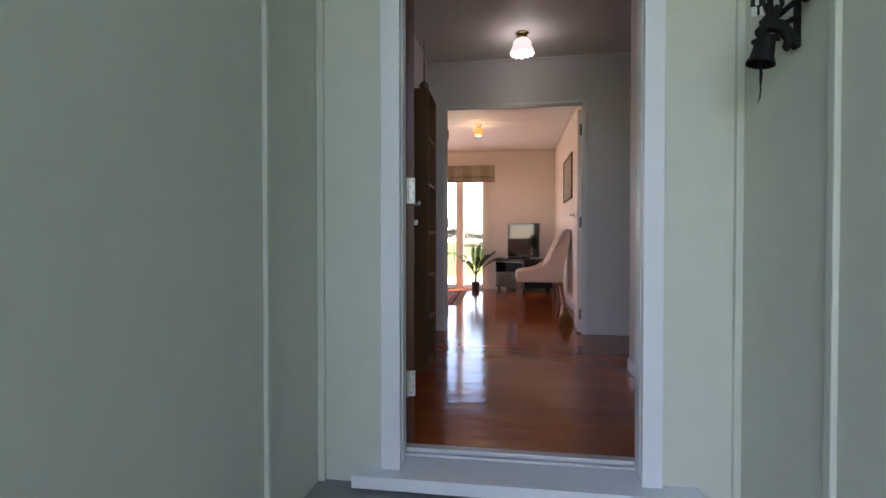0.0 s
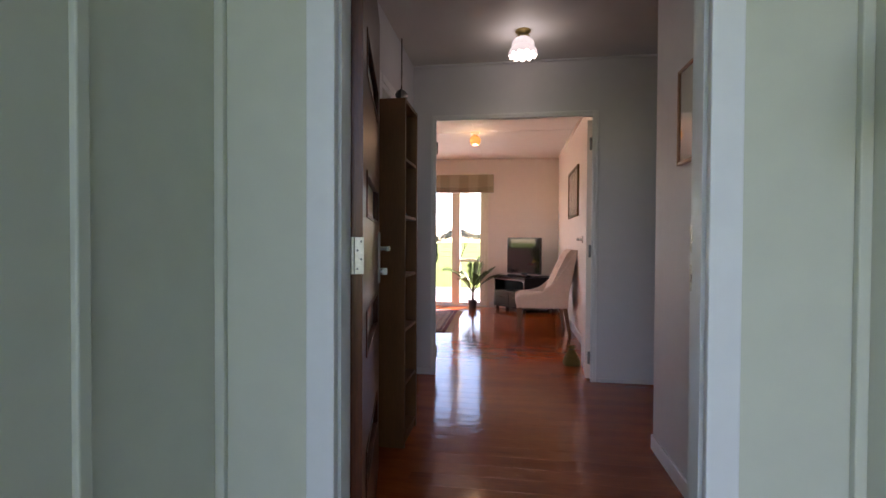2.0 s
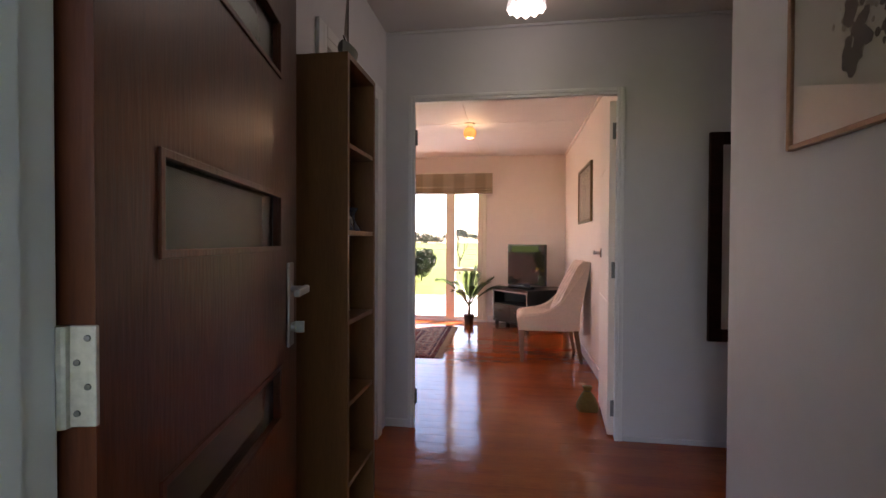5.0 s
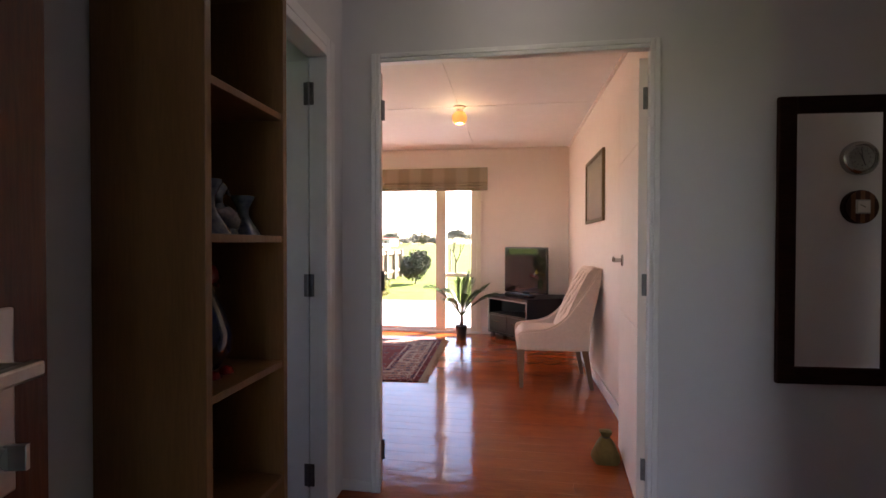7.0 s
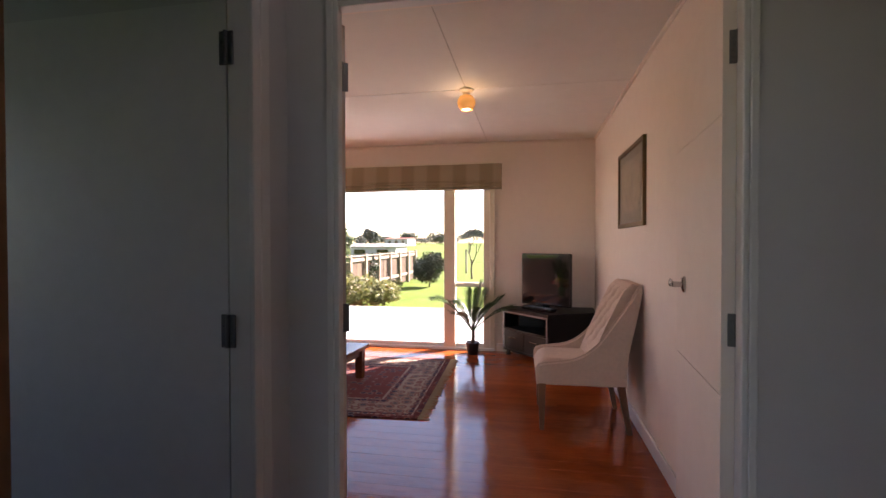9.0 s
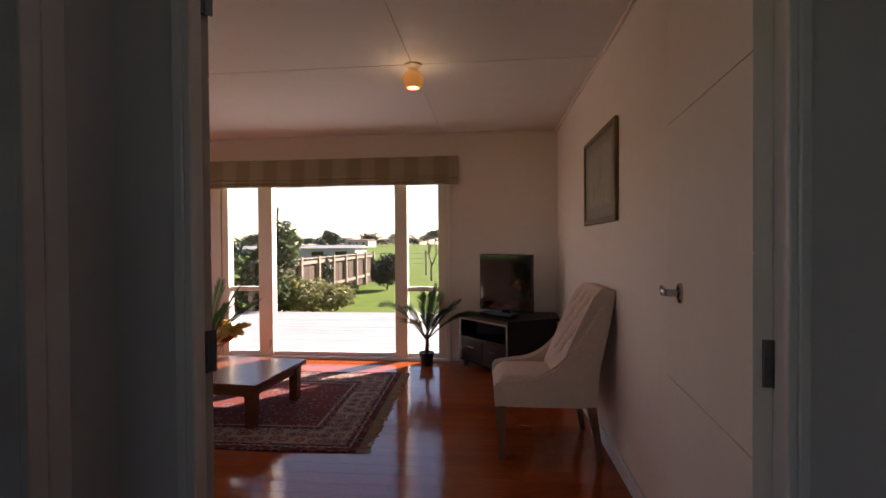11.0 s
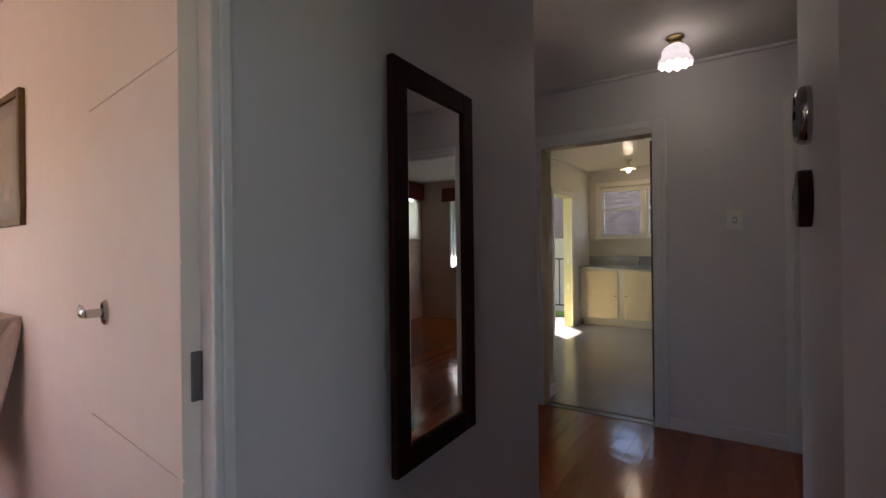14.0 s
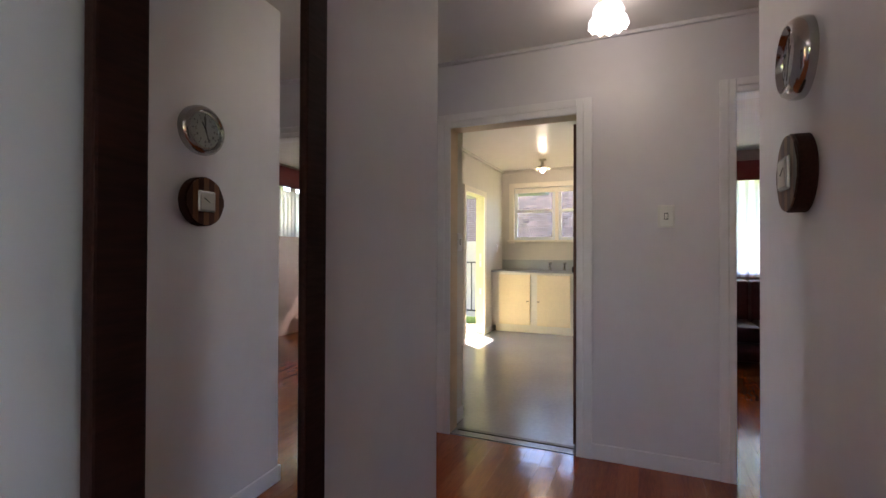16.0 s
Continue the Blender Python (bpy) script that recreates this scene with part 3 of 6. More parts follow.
# living room double doors, both open into the room
def white_leaf(name, hinge, turn, width, label, grooves=True, sign=1, group="", height=1.965, thick=0.036):
    """A flush leaf; the hinge edge is at the local origin and the leaf runs along local +x; the seen face is at local y = 0."""
    d = thing(name, hinge, label, "door", group, turn)
    tagged(d, kind="structure")
    bm = bmesh.new()
    cuts = [0.012, 0.785, 0.789, 1.198, 1.202, 1.598, 1.602, height] if grooves else [0.012, height]
    t = thick * sign
    y0, y1 = sorted((0, t))
    for a, b in zip(cuts[::2], cuts[1::2]):
        box(bm, 0.0, width, y0, y1, a, b)
    if grooves:
        c0, c1 = sorted((0.003 * sign, t - 0.003 * sign))
        for a, b in zip(cuts[1:-1:2], cuts[2:-1:2]):
            box(bm, 0.0, width, c0, c1, a, b)
    part("leaf", bm, M["living_wall"] if grooves else M["trim"], d)
    return d


right_leaf = white_leaf("door_right_leaf", (1.165, 4.962, 0), 84.5, 0.60, "white grooved interior door standing open, chrome lever", True, -1, thick=0.04)
lever(right_leaf, Matrix.Translation((0.458, 0.0, 1.070)) @ pose(0, 0, 0, -90) @ Matrix.Diagonal((0.75, 1.2, 0.95, 1)), 1)
for z in (0.17, 0.98, 1.79):
    butt_hinge(z, right_leaf, right_leaf.matrix_basis.inverted() @ Matrix.Translation((1.203, 4.9585, 0)), M["hinge"], 0.095, 0.022)
left_leaf = white_leaf("door_left_leaf", (-0.022, 4.966, 0), 125, 0.60, "white interior door folded back against the wall", True, -1)
for z in (0.17, 0.98, 1.79):
    butt_hinge(z, left_leaf, left_leaf.matrix_basis.inverted() @ Matrix.Translation((0.0, 4.975, 0)) @ pose(0, 0, 0, 0, 0, 35), M["hinge"], 0.095, 0.022)
bed_leaf = white_leaf("door_bedroom", (-0.236, 4.738, 0), 180, 0.78, "white interior door standing open into a bedroom", False, 1, height=1.93)
for z in (0.17, 0.98, 1.79):
    butt_hinge(z, bed_leaf, bed_leaf.matrix_basis.inverted() @ Matrix.Translation((-0.231, 4.697, 0)), M["hinge"], 0.095, 0.022)

# front door: mahogany with four small panes
fd = thing("door_front", (0.160, 2.536, 0), "polished mahogany front door with small panes, open inward", "door", turn=103.2)
tagged(fd, kind="structure")
FW, FT = 0.845, 0.042
panes = [(0.125, 0.675, z, z + 0.125) for z in (0.285, 0.705, 1.125, 1.545)]
bm = bmesh.new()
cuts_z = [0.012] + [v for p in panes for v in p[2:]] + [2.02]
for k in range(0, len(cuts_z), 2):
    box(bm, 0, FW, -FT, 0, cuts_z[k], cuts_z[k + 1])
for p in panes:
    box(bm, 0, p[0], -FT, 0, p[2], p[3])
    box(bm, p[1], FW, -FT, 0, p[2], p[3])
part("leaf", bm, M["door_wood"], fd)
for p in panes:
    boxpart("pane", (p[0], p[1], -FT * 0.6, -FT * 0.45, p[2], p[3]), M["obscure"], fd, "obscure greenish glass pane")
    bm = bmesh.new()
    for e in ((p[0] - 0.008, p[1] + 0.008, p[2] - 0.008, p[2] + 0.004), (p[0] - 0.008, p[1] + 0.008, p[3] - 0.004, p[3] + 0.008), (p[0] - 0.008, p[0] + 0.004, p[2], p[3]), (p[1] - 0.004, p[1] + 0.008, p[2], p[3])):
        box(bm, e[0], e[1], -FT - 0.004, -FT + 0.004, e[2], e[3], bevel=0.0015)
    part("bead", bm, M["door_wood"], fd, "moulded wooden glazing bead")
bm = bmesh.new()
box(bm, 0.735, 0.785, -FT - 0.008, -FT, 0.865, 1.085, bevel=0.003)
plate = part("handle_plate", bm, M["steel"], fd, "brushed steel handle plate")
bm = bmesh.new()
tube(bm, [(0.76, -FT, 1.015), (0.76, -FT - 0.045, 1.015)], 0.009, 10)
box(bm, 0.655, 0.772, -FT - 0.052, -FT - 0.036, 1.005, 1.025, bevel=0.004)
part("handle", bm, M["steel"], fd, "brushed steel lever handle")
bm = bmesh.new()
tube(bm, [(0.76, -FT, 0.915), (0.76, -FT - 0.02, 0.915)], 0.013, 12)
box(bm, 0.757, 0.763, -FT - 0.04, -FT - 0.015, 0.90, 0.93, bevel=0.001)
part("key_turn", bm, M["steel"], fd, "steel key turn")
for z in (0.25, 1.007, 1.80):
    butt_hinge(z, fd, Matrix.Translation((-0.002, -0.016, 0)) @ pose(0, 0, 0, 0, 0, -90), M["brass_dull"], 0.1, 0.03)
# strike plates in the jamb
st = thing("strike_plate", (1.028, 2.508, 0), "pair of steel strike plates in the front door jamb", "strike plate")
for z in (0.962, 1.055):
    bm = bmesh.new()
    box(bm, -0.003, 0.002, -0.012, 0.02, z - 0.032, z + 0.032, bevel=0.001)
    pl = part("plate", bm, M["brass_dull"], st)
    boxpart("slot", (-0.0045, -0.002, -0.003, 0.006, z - 0.010, z + 0.010), M["black_plastic"], pl)

# kitchen door, dark wood, open
kd = thing("door_kitchen", (4.252, 4.645, 0), "dark brown wooden door standing open into the kitchen", "door", turn=3)
tagged(kd, kind="structure")
boxpart("leaf", (0, 0.74, 0.0, 0.036, 0.012, 1.965), M["door_wood"], kd, bevel=0.002)
bm = bmesh.new()
lathe(bm, [(0.0001, 0), (0.011, 0), (0.011, 0.03), (0.026, 0.045), (0.022, 0.065), (0.0001, 0.07)], Matrix.Translation((0.68, 0.036, 1.05)) @ pose(0, 0, 0, -90))
part("knob", bm, M["iron"], kd, "dark round door knob", True)
# outside kitchen door
xd = thing("door_outside", (6.93, 6.545, 0), "pale yellow-green outside door standing open outward", "door", turn=100)
tagged(xd, kind="structure")
bm = bmesh.new()
box(bm, 0, 0.74, 0, 0.04, 0.012, 1.0)
box(bm, 0, 0.10, 0, 0.04, 1.0, 1.96)
box(bm, 0.64, 0.74, 0, 0.04, 1.0, 1.96)
box(bm, 0.10, 0.64, 0, 0.04, 1.86, 1.96)
part("leaf", bm, yellow_green, xd)
boxpart("pane", (0.10, 0.64, 0.016, 0.022, 1.0, 1.86), M["glass"], xd)
bm = bmesh.new()
lathe(bm, [(0.0001, 0), (0.010, 0), (0.010, 0.03), (0.024, 0.042), (0.02, 0.06), (0.0001, 0.064)], Matrix.Translation((0.68, 0.04, 1.02)) @ pose(0, 0, 0, -90))
part("knob", bm, M["brass_dull"], xd, "brass door knob", True)


# ---- living room window wall ----
win = structure(new("window_1"), "cream painted full-height window with a wide middle pane", "window")
WY0, WY1 = 8.765, 8.85
for n, x0, x1 in (("frame_post", -2.25, -2.18), ("mullion", -1.838, -1.682), ("mullion", -0.342, -0.212), ("frame_post", 0.115, 0.187)):
    boxpart(n, (x0, x1, WY0 - 0.02, WY1, 0.0, 2.08), M["trim_cream"], win, bevel=0.004)
for x0, x1 in ((-2.18, -1.838), (-1.682, -0.342), (-0.212, 0.115)):
    boxpart("sill_rail", (x0, x1, WY0, WY1, 0.0, 0.07), M["porch_trim"], win, "white painted bottom rail", bevel=0.003)
    boxpart("head_rail", (x0, x1, WY0, WY1, 1.98, 2.08), M["trim_cream"], win, bevel=0.003)
for x0, x1 in ((-2.18, -1.838), (-0.212, 0.115)):
    boxpart("transom", (x0, x1, WY0, WY1, 0.72, 0.765), M["trim_cream"], win, bevel=0.003)
    boxpart("latch", ((x0 + x1) / 2 - 0.06, (x0 + x1) / 2 + 0.06, WY0 - 0.02, WY0, 0.755, 0.77), M["brass_dull"], win, "dark metal window stay", bevel=0.003)
    for z0, z1 in ((0.07, 0.72), (0.765, 1.98)):
        p = boxpart("pane", (x0, x1, 8.80, 8.804, z0, z1), M["glass"], win)
        p.visible_shadow = False
p = boxpart("pane", (-1.682, -0.342, 8.80, 8.804, 0.07, 1.98), M["glass"], win)
p.visible_shadow = False
boxpart("door_catch", (-1.722, -1.696, WY0 - 0.035, WY0 - 0.02, 0.11, 0.2), M["steel"], win, "small steel door catch", bevel=0.003)
structure(boxpart("window_sill_1", (-2.31, 0.24, 8.72, 8.765, -0.002, 0.028), M["porch_trim"], bevel=0.004), "white painted window threshold", "sill")
tr = structure(new("window_1_trim"), "cream painted window architrave", "trim")
for x0, x1 in ((-2.31, -2.255), (0.19, 0.24)):
    boxpart("casing_board", (x0, x1, 8.732, 8.75, 0.028, 2.14), M["trim_cream"], tr, bevel=0.004)
boxpart("casing_head", (-2.255, 0.19, 8.732, 8.75, 2.08, 2.14), M["trim_cream"], tr, bevel=0.004)

# roman blind: stacked folds over the window head
blind = thing("roman_blind", (-1.04, 8.66, 2.108), "drawn-up striped beige roman blind above the window", "blind")
bm = bmesh.new()
W = 1.365
n = 41
cols = []
prof = [(0.0, 0.0), (-0.018, -0.004), (-0.026, -0.05), (-0.03, -0.11), (-0.032, -0.185), (-0.045, -0.2), (-0.05, -0.215), (-0.04, -0.226), (-0.055, -0.236), (-0.055, -0.25), (-0.042, -0.258), (-0.058, -0.27), (-0.055, -0.285), (0.0, -0.288), (0.03, -0.28), (0.03, 0.0)]
for i in range(n):
    x = -W + 2 * W * i / (n - 1)
    cols.append([bm.verts.new((x, y + 0.004 * math.sin(9 * x + 3 * z), z + 0.003 * math.sin(5 * x) * (z < -0.19))) for y, z in prof])
for a, b in zip(cols, cols[1:]):
    for k in range(len(prof)):
        bm.faces.new((a[k], a[(k + 1) % len(prof)], b[(k + 1) % len(prof)], b[k]))
bm.faces.new(cols[0])
bm.faces.new(cols[-1][::-1])
stripe = bpy.data.materials.new("striped_blind_cloth")
stripe.use_nodes = True
N, L = stripe.node_tree.nodes, stripe.node_tree.links
co, sep = N.new("ShaderNodeTexCoord"), N.new("ShaderNodeSeparateXYZ")
wv, ns = N.new("ShaderNodeTexWave"), N.new("ShaderNodeTexNoise")
wv.inputs["Scale"].default_value, wv.inputs["Distortion"].default_value = 1.05, 0.0
ns.inputs["Scale"].default_value = 220
L.new(co.outputs["Object"], wv.inputs["Vector"])
L.new(co.outputs["Object"], ns.inputs["Vector"])
rp = N.new("ShaderNodeValToRGB")
rp.color_ramp.elements[0].position, rp.color_ramp.elements[1].position = 0.35, 0.65
rp.color_ramp.elements[0].color, rp.color_ramp.elements[1].color = (0.29, 0.24, 0.165, 1), (0.37, 0.31, 0.225, 1)
L.new(wv.outputs["Fac"], rp.inputs[0])
L.new(rp.outputs[0], N["Principled BSDF"].inputs["Base Color"])
N["Principled BSDF"].inputs["Roughness"].default_value = 0.9
bp = N.new("ShaderNodeBump")
bp.inputs["Strength"].default_value, bp.inputs["Distance"].default_value = 0.3, 0.002
L.new(ns.outputs["Fac"], bp.inputs["Height"])
L.new(bp.outputs[0], N["Principled BSDF"].inputs["Normal"])
part("cloth", bm, stripe, blind, "", True)
boxpart("head_batten", (-W + 0.01, W - 0.01, 0.035, 0.07, -0.04, 0.0), M["trim_cream"], blind)
bm = bmesh.new()
tube(bm, [(-W + 0.06, -0.02, -0.28), (-W + 0.065, -0.01, -0.9), (-W + 0.06, -0.01, -1.1)], 0.0025, 6)
part("cord", bm, M["blind"], blind, "thin pull cord")

# ---- living room things ----
# coffee table
tb = thing("coffee_table", (-1.445, 7.22, 0.012), "low reddish-brown wooden coffee table on the rug", "table", turn=-5)
bm = bmesh.new()
box(bm, -0.61, 0.61, -0.35, 0.35, 0.265, 0.30, bevel=0.006)
part("tabletop", bm, M["table_wood"], tb)
for sy in (-1, 1):
    boxpart("apron", (-0.52, 0.52, sy * 0.29 - 0.011, sy * 0.29 + 0.011, 0.205, 0.265), M["table_wood"], tb)
for sx in (-1, 1):
    boxpart("apron", (sx * 0.55 - 0.011, sx * 0.55 + 0.011, -0.25, 0.25, 0.205, 0.265), M["table_wood"], tb)
    for sy in (-1, 1):
        bm = bmesh.new()
        vs = box(bm, -0.036, 0.036, -0.036, 0.036, 0, 0.265, m=Matrix.Translation((sx * 0.545, sy * 0.285, 0)), bevel=0.004)
        for v in bm.verts:
            if v.co.z < 0.1:
                v.co.x += -sx * 0.004 + 0.15 * (sx * 0.545 - v.co.x)
                v.co.y += 0.15 * (sy * 0.285 - v.co.y)
        part("leg", bm, M["table_wood"], tb)

# rug with a patterned field, border and fringe
rugm = bpy.data.materials.new("persian_rug_pile")
rugm.use_nodes = True
N, L = rugm.node_tree.nodes, rugm.node_tree.links
co = N.new("ShaderNodeTexCoord")
RUGX, RUGY = 1.18, 0.83
absn = N.new("ShaderNodeVectorMath"); absn.operation = "ABSOLUTE"
L.new(co.outputs["Object"], absn.inputs[0])
sep = N.new("ShaderNodeSeparateXYZ")
L.new(absn.outputs[0], sep.inputs[0])


def mnode(op, a, b=None):
    n = N.new("ShaderNodeMath")
    n.operation = op
    for i, v in enumerate((a, b)):
        if v is None:
            continue
        if isinstance(v, (int, float)):
            n.inputs[i].default_value = v
        else:
            L.new(v, n.inputs[i])
    return n.outputs[0]


edge = mnode("MINIMUM", mnode("SUBTRACT", RUGX, sep.outputs[0]), mnode("SUBTRACT", RUGY, sep.outputs[1]))
bands = N.new("ShaderNodeValToRGB")
bands.color_ramp.interpolation = "CONSTANT"
els = bands.color_ramp.elements
for pos, c in ((0.0, (0.13, 0.03, 0.03, 1)), (0.09, (0.56, 0.46, 0.38, 1)), (0.12, (0.05, 0.035, 0.06, 1)), (0.17, (0.44, 0.35, 0.28, 1)), (0.62, (0.05, 0.035, 0.06, 1)), (0.68, (0.44, 0.34, 0.28, 1)), (0.73, (0.22, 0.062, 0.055, 1))):
    e = els[0] if pos == 0 else els.new(pos)
    e.position, e.color = pos, c
while els[-1].position > 0.99:
    els.remove(els[-1])
L.new(mnode("DIVIDE", edge, 0.5), bands.inputs[0])
vor = N.new("ShaderNodeTexVoronoi")
vor.inputs["Scale"].default_value, vor.feature = 12, "F1"
vor.inputs["Randomness"].default_value = 0.55
L.new(absn.outputs[0], vor.inputs["Vector"])
motif = N.new("ShaderNodeValToRGB")
motif.color_ramp.interpolation = "CONSTANT"
els = motif.color_ramp.elements
els[0].position, els[0].color = 0, (0.04, 0.035, 0.075, 1)
els[1].position, els[1].color = 0.27, (0.40, 0.31, 0.25, 1)
e = els.new(0.35); e.color = (0.24, 0.065, 0.058, 1)
L.new(vor.outputs["Distance"], motif.inputs[0])
sel = N.new("ShaderNodeMath"); sel.operation = "LESS_THAN"
L.new(vor.outputs["Distance"], sel.inputs[0]); sel.inputs[1].default_value = 0.5
mx = N.new("ShaderNodeMix"); mx.data_type = "RGBA"
L.new(mnode("MULTIPLY", sel.outputs[0], 0.75), mx.inputs[0])
L.new(bands.outputs[0], mx.inputs[6]); L.new(motif.outputs[0], mx.inputs[7])
ns = N.new("ShaderNodeTexNoise"); ns.inputs["Scale"].default_value = 260
L.new(co.outputs["Object"], ns.inputs["Vector"])
mx2 = N.new("ShaderNodeMix"); mx2.data_type = "RGBA"; mx2.blend_type = "MULTIPLY"; mx2.inputs[0].default_value = 0.5
L.new(mx.outputs[2], mx2.inputs[6]); L.new(ns.outputs["Color"], mx2.inputs[7])
L.new(mx2.outputs[2], N["Principled BSDF"].inputs["Base Color"])
N["Principled BSDF"].inputs["Roughness"].default_value = 1.0
N["Principled BSDF"].inputs["Specular IOR Level"].default_value = 0.1
bp = N.new("ShaderNodeBump"); bp.inputs["Strength"].default_value, bp.inputs["Distance"].default_value = 0.6, 0.004
L.new(ns.outputs["Fac"], bp.inputs["Height"]); L.new(bp.outputs[0], N["Principled BSDF"].inputs["Normal"])
rug = thing("rug", (-1.34, 7.40, 0.0), "patterned red and navy persian rug with cream fringe", "rug", turn=1.5)
bm = bmesh.new()
gx, gy = 48, 34
top = [[bm.verts.new((-RUGX + 2 * RUGX * i / gx, -RUGY + 2 * RUGY * j / gy + 0.008 * math.sin(i * 0.3), 0.009 + 0.0015 * noise.noise((i * 0.4, j * 0.4, 0)))) for j in range(gy + 1)] for i in range(gx + 1)]
for i in range(gx):
    for j in range(gy):
        bm.faces.new((top[i][j], top[i + 1][j], top[i + 1][j + 1], top[i][j + 1]))
ret = bmesh.ops.extrude_edge_only(bm, edges=[e for e in bm.edges if e.is_boundary])
for v in ret["geom"]:
    if isinstance(v, bmesh.types.BMVert):
        v.co.z = 0.001
part("carpet", bm, rugm, rug)
rnd = random.Random(4)
bm = bmesh.new()
for sx in (-1, 1):
    for k in range(110):
        y = -RUGY + 2 * RUGY * (k + 0.5) / 110
        l, sw = 0.06 + 0.03 * rnd.random(), 0.03 * (rnd.random() - 0.5)
        tube(bm, [(sx * (RUGX - 0.005), y, 0.006), (sx * (RUGX + l * 0.5), y + sw * 0.3, 0.007), (sx * (RUGX + l), y + sw, 0.003)], [0.003, 0.0035, 0.002], 4)
tagged(part("fringe", bm, mat("cream_fringe", (0.46, 0.38, 0.29), 0.95), rug, "cream knotted fringe"), kind="stuff")

# corner television cabinet
cb = thing("tv_cabinet", (0, 0, 0), "black wooden corner television cabinet with two drawers", "cabinet")
A, B = Vector((0.345, 8.60)), Vector((0.80, 8.12))
fdir = (B - A).normalized()
fnrm = Vector((-fdir.y, fdir.x))            # into the cabinet
body_plan = [A, B, Vector((1.265, 8.34)), Vector((1.295, 8.70)), Vector((0.46, 8.70))]
CZ0, CZM, CZ1 = 0.06, 0.285, 0.50


def fpt(s, d):
    p = A + fdir * s + fnrm * d
    return (p.x, p.y)


FL = (B - A).length
bm = bmesh.new()
prism(bm, [tuple(p) for p in body_plan], CZ0, CZ0 + 0.02)
prism(bm, [fpt(0.0, 0.02), fpt(FL, 0.02), (1.255, 8.35), (1.285, 8.69), (0.47, 8.69)], CZ0 + 0.02, CZM)
prism(bm, [tuple(p) for p in body_plan], CZM, CZM + 0.02)
prism(bm, [fpt(0, 0), fpt(0.025, 0), fpt(0.06, 0.2), (0.46, 8.70)], CZM + 0.02, CZ1 - 0.01)
prism(bm, [fpt(FL - 0.025, 0), fpt(FL, 0), (1.265, 8.34), (1.24, 8.36)], CZM + 0.02, CZ1 - 0.01)
prism(bm, [(1.24, 8.36), (1.265, 8.34), (1.295, 8.70), (0.46, 8.70), (0.52, 8.66), (1.25, 8.66)], CZM + 0.02, CZ1 - 0.01)
part("body", bm, M["black"], cb)
bm = bmesh.new()
prism(bm, [fpt(-0.02, -0.015), fpt(FL + 0.02, -0.015), (1.285, 8.33), (1.31, 8.715), (0.44, 8.715)], CZ1 - 0.01, CZ1 + 0.022)
bmesh.ops.bevel(bm, geom=list(bm.edges), offset=0.004, segments=2, affect="EDGES")
part("top", bm, M["black"], cb)
bm = bmesh.new()
for s in (0.0, FL - 0.018):
    prism(bm, [fpt(s, -0.006), fpt(s + 0.018, -0.006), fpt(s + 0.018, 0.0), fpt(s, 0.0)], CZ0, CZ1 - 0.012)
prism(bm, [fpt(0, -0.006), fpt(FL, -0.006), fpt(FL, 0.0), fpt(0, 0.0)], CZ1 - 0.03, CZ1 - 0.012)
part("front_edging", bm, M["hinge"], cb, "thin grey metal edging")
for s0, s1 in ((0.025, FL / 2 - 0.005), (FL / 2 + 0.005, FL - 0.025)):
    bm = bmesh.new()
    prism(bm, [fpt(s0, -0.004), fpt(s1, -0.004), fpt(s1, 0.018), fpt(s0, 0.018)], CZ0 + 0.025, CZM - 0.004)
    dr = part("drawer", bm, M["black"], cb)
    bm = bmesh.new()
    c = (s0 + s1) / 2
    pts = [fpt(c - 0.05, -0.004), fpt(c - 0.05, -0.024), fpt(c + 0.05, -0.024), fpt(c + 0.05, -0.004)]
    tube(bm, [(x, y, 0.215) for x, y in pts], 0.005, 8)
    part("handle", bm, M["chrome"], dr, "thin chrome bar handle")
for s, d in ((0.04, 0.04), (FL - 0.04, 0.04)):
    bm = bmesh.new()
    x, y = fpt(s, d)
    lathe(bm, [(0.0001, 0), (0.024, 0.004), (0.026, 0.03), (0.02, 0.058), (0.0001, 0.06)], Matrix.Translation((x, y, 0)), 12)
    part("castor", bm, M["black_plastic"], cb, "", True)
for x, y in ((1.2, 8.4), (1.2, 8.65), (0.55, 8.65)):
    bm = bmesh.new()
    lathe(bm, [(0.0001, 0), (0.024, 0.004), (0.026, 0.03), (0.02, 0.058), (0.0001, 0.06)], Matrix.Translation((x, y, 0)), 12)
    part("castor", bm, M["black_plastic"], cb, "", True)

# television
tv = thing("television", (0.797, 8.545, 0.522), "flat black television with a glossy screen on the cabinet", "television", turn=-33)
bm = bmesh.new()
box(bm, -0.295, 0.295, -0.012, 0.03, 0.035, 0.588, bevel=0.006)
part("casing", bm, M["black_plastic"], tv)
boxpart("screen", (-0.277, 0.277, -0.015, -0.0122, 0.062, 0.568), M["screen"], tv, "dark glossy screen")
bm = bmesh.new()
lathe(bm, [(0.0001, 0), (0.15, 0), (0.15, 0.006), (0.135, 0.012), (0.0001, 0.014)], Matrix.Diagonal((1, 0.62, 1, 1)), 32)
box(bm, -0.04, 0.04, 0.0, 0.03, 0.01, 0.06, bevel=0.005)
part("stand", bm, M["black_plastic"], tv, "", True)
sb = thing("set_top_box", (0.72, 8.40, 0.522), "slim black box in front of the television", "media box", turn=-44)
bm = bmesh.new()
box(bm, -0.20, 0.20, -0.045, 0.045, 0.0, 0.035, bevel=0.006)
part("casing", bm, M["black_plastic"], sb)

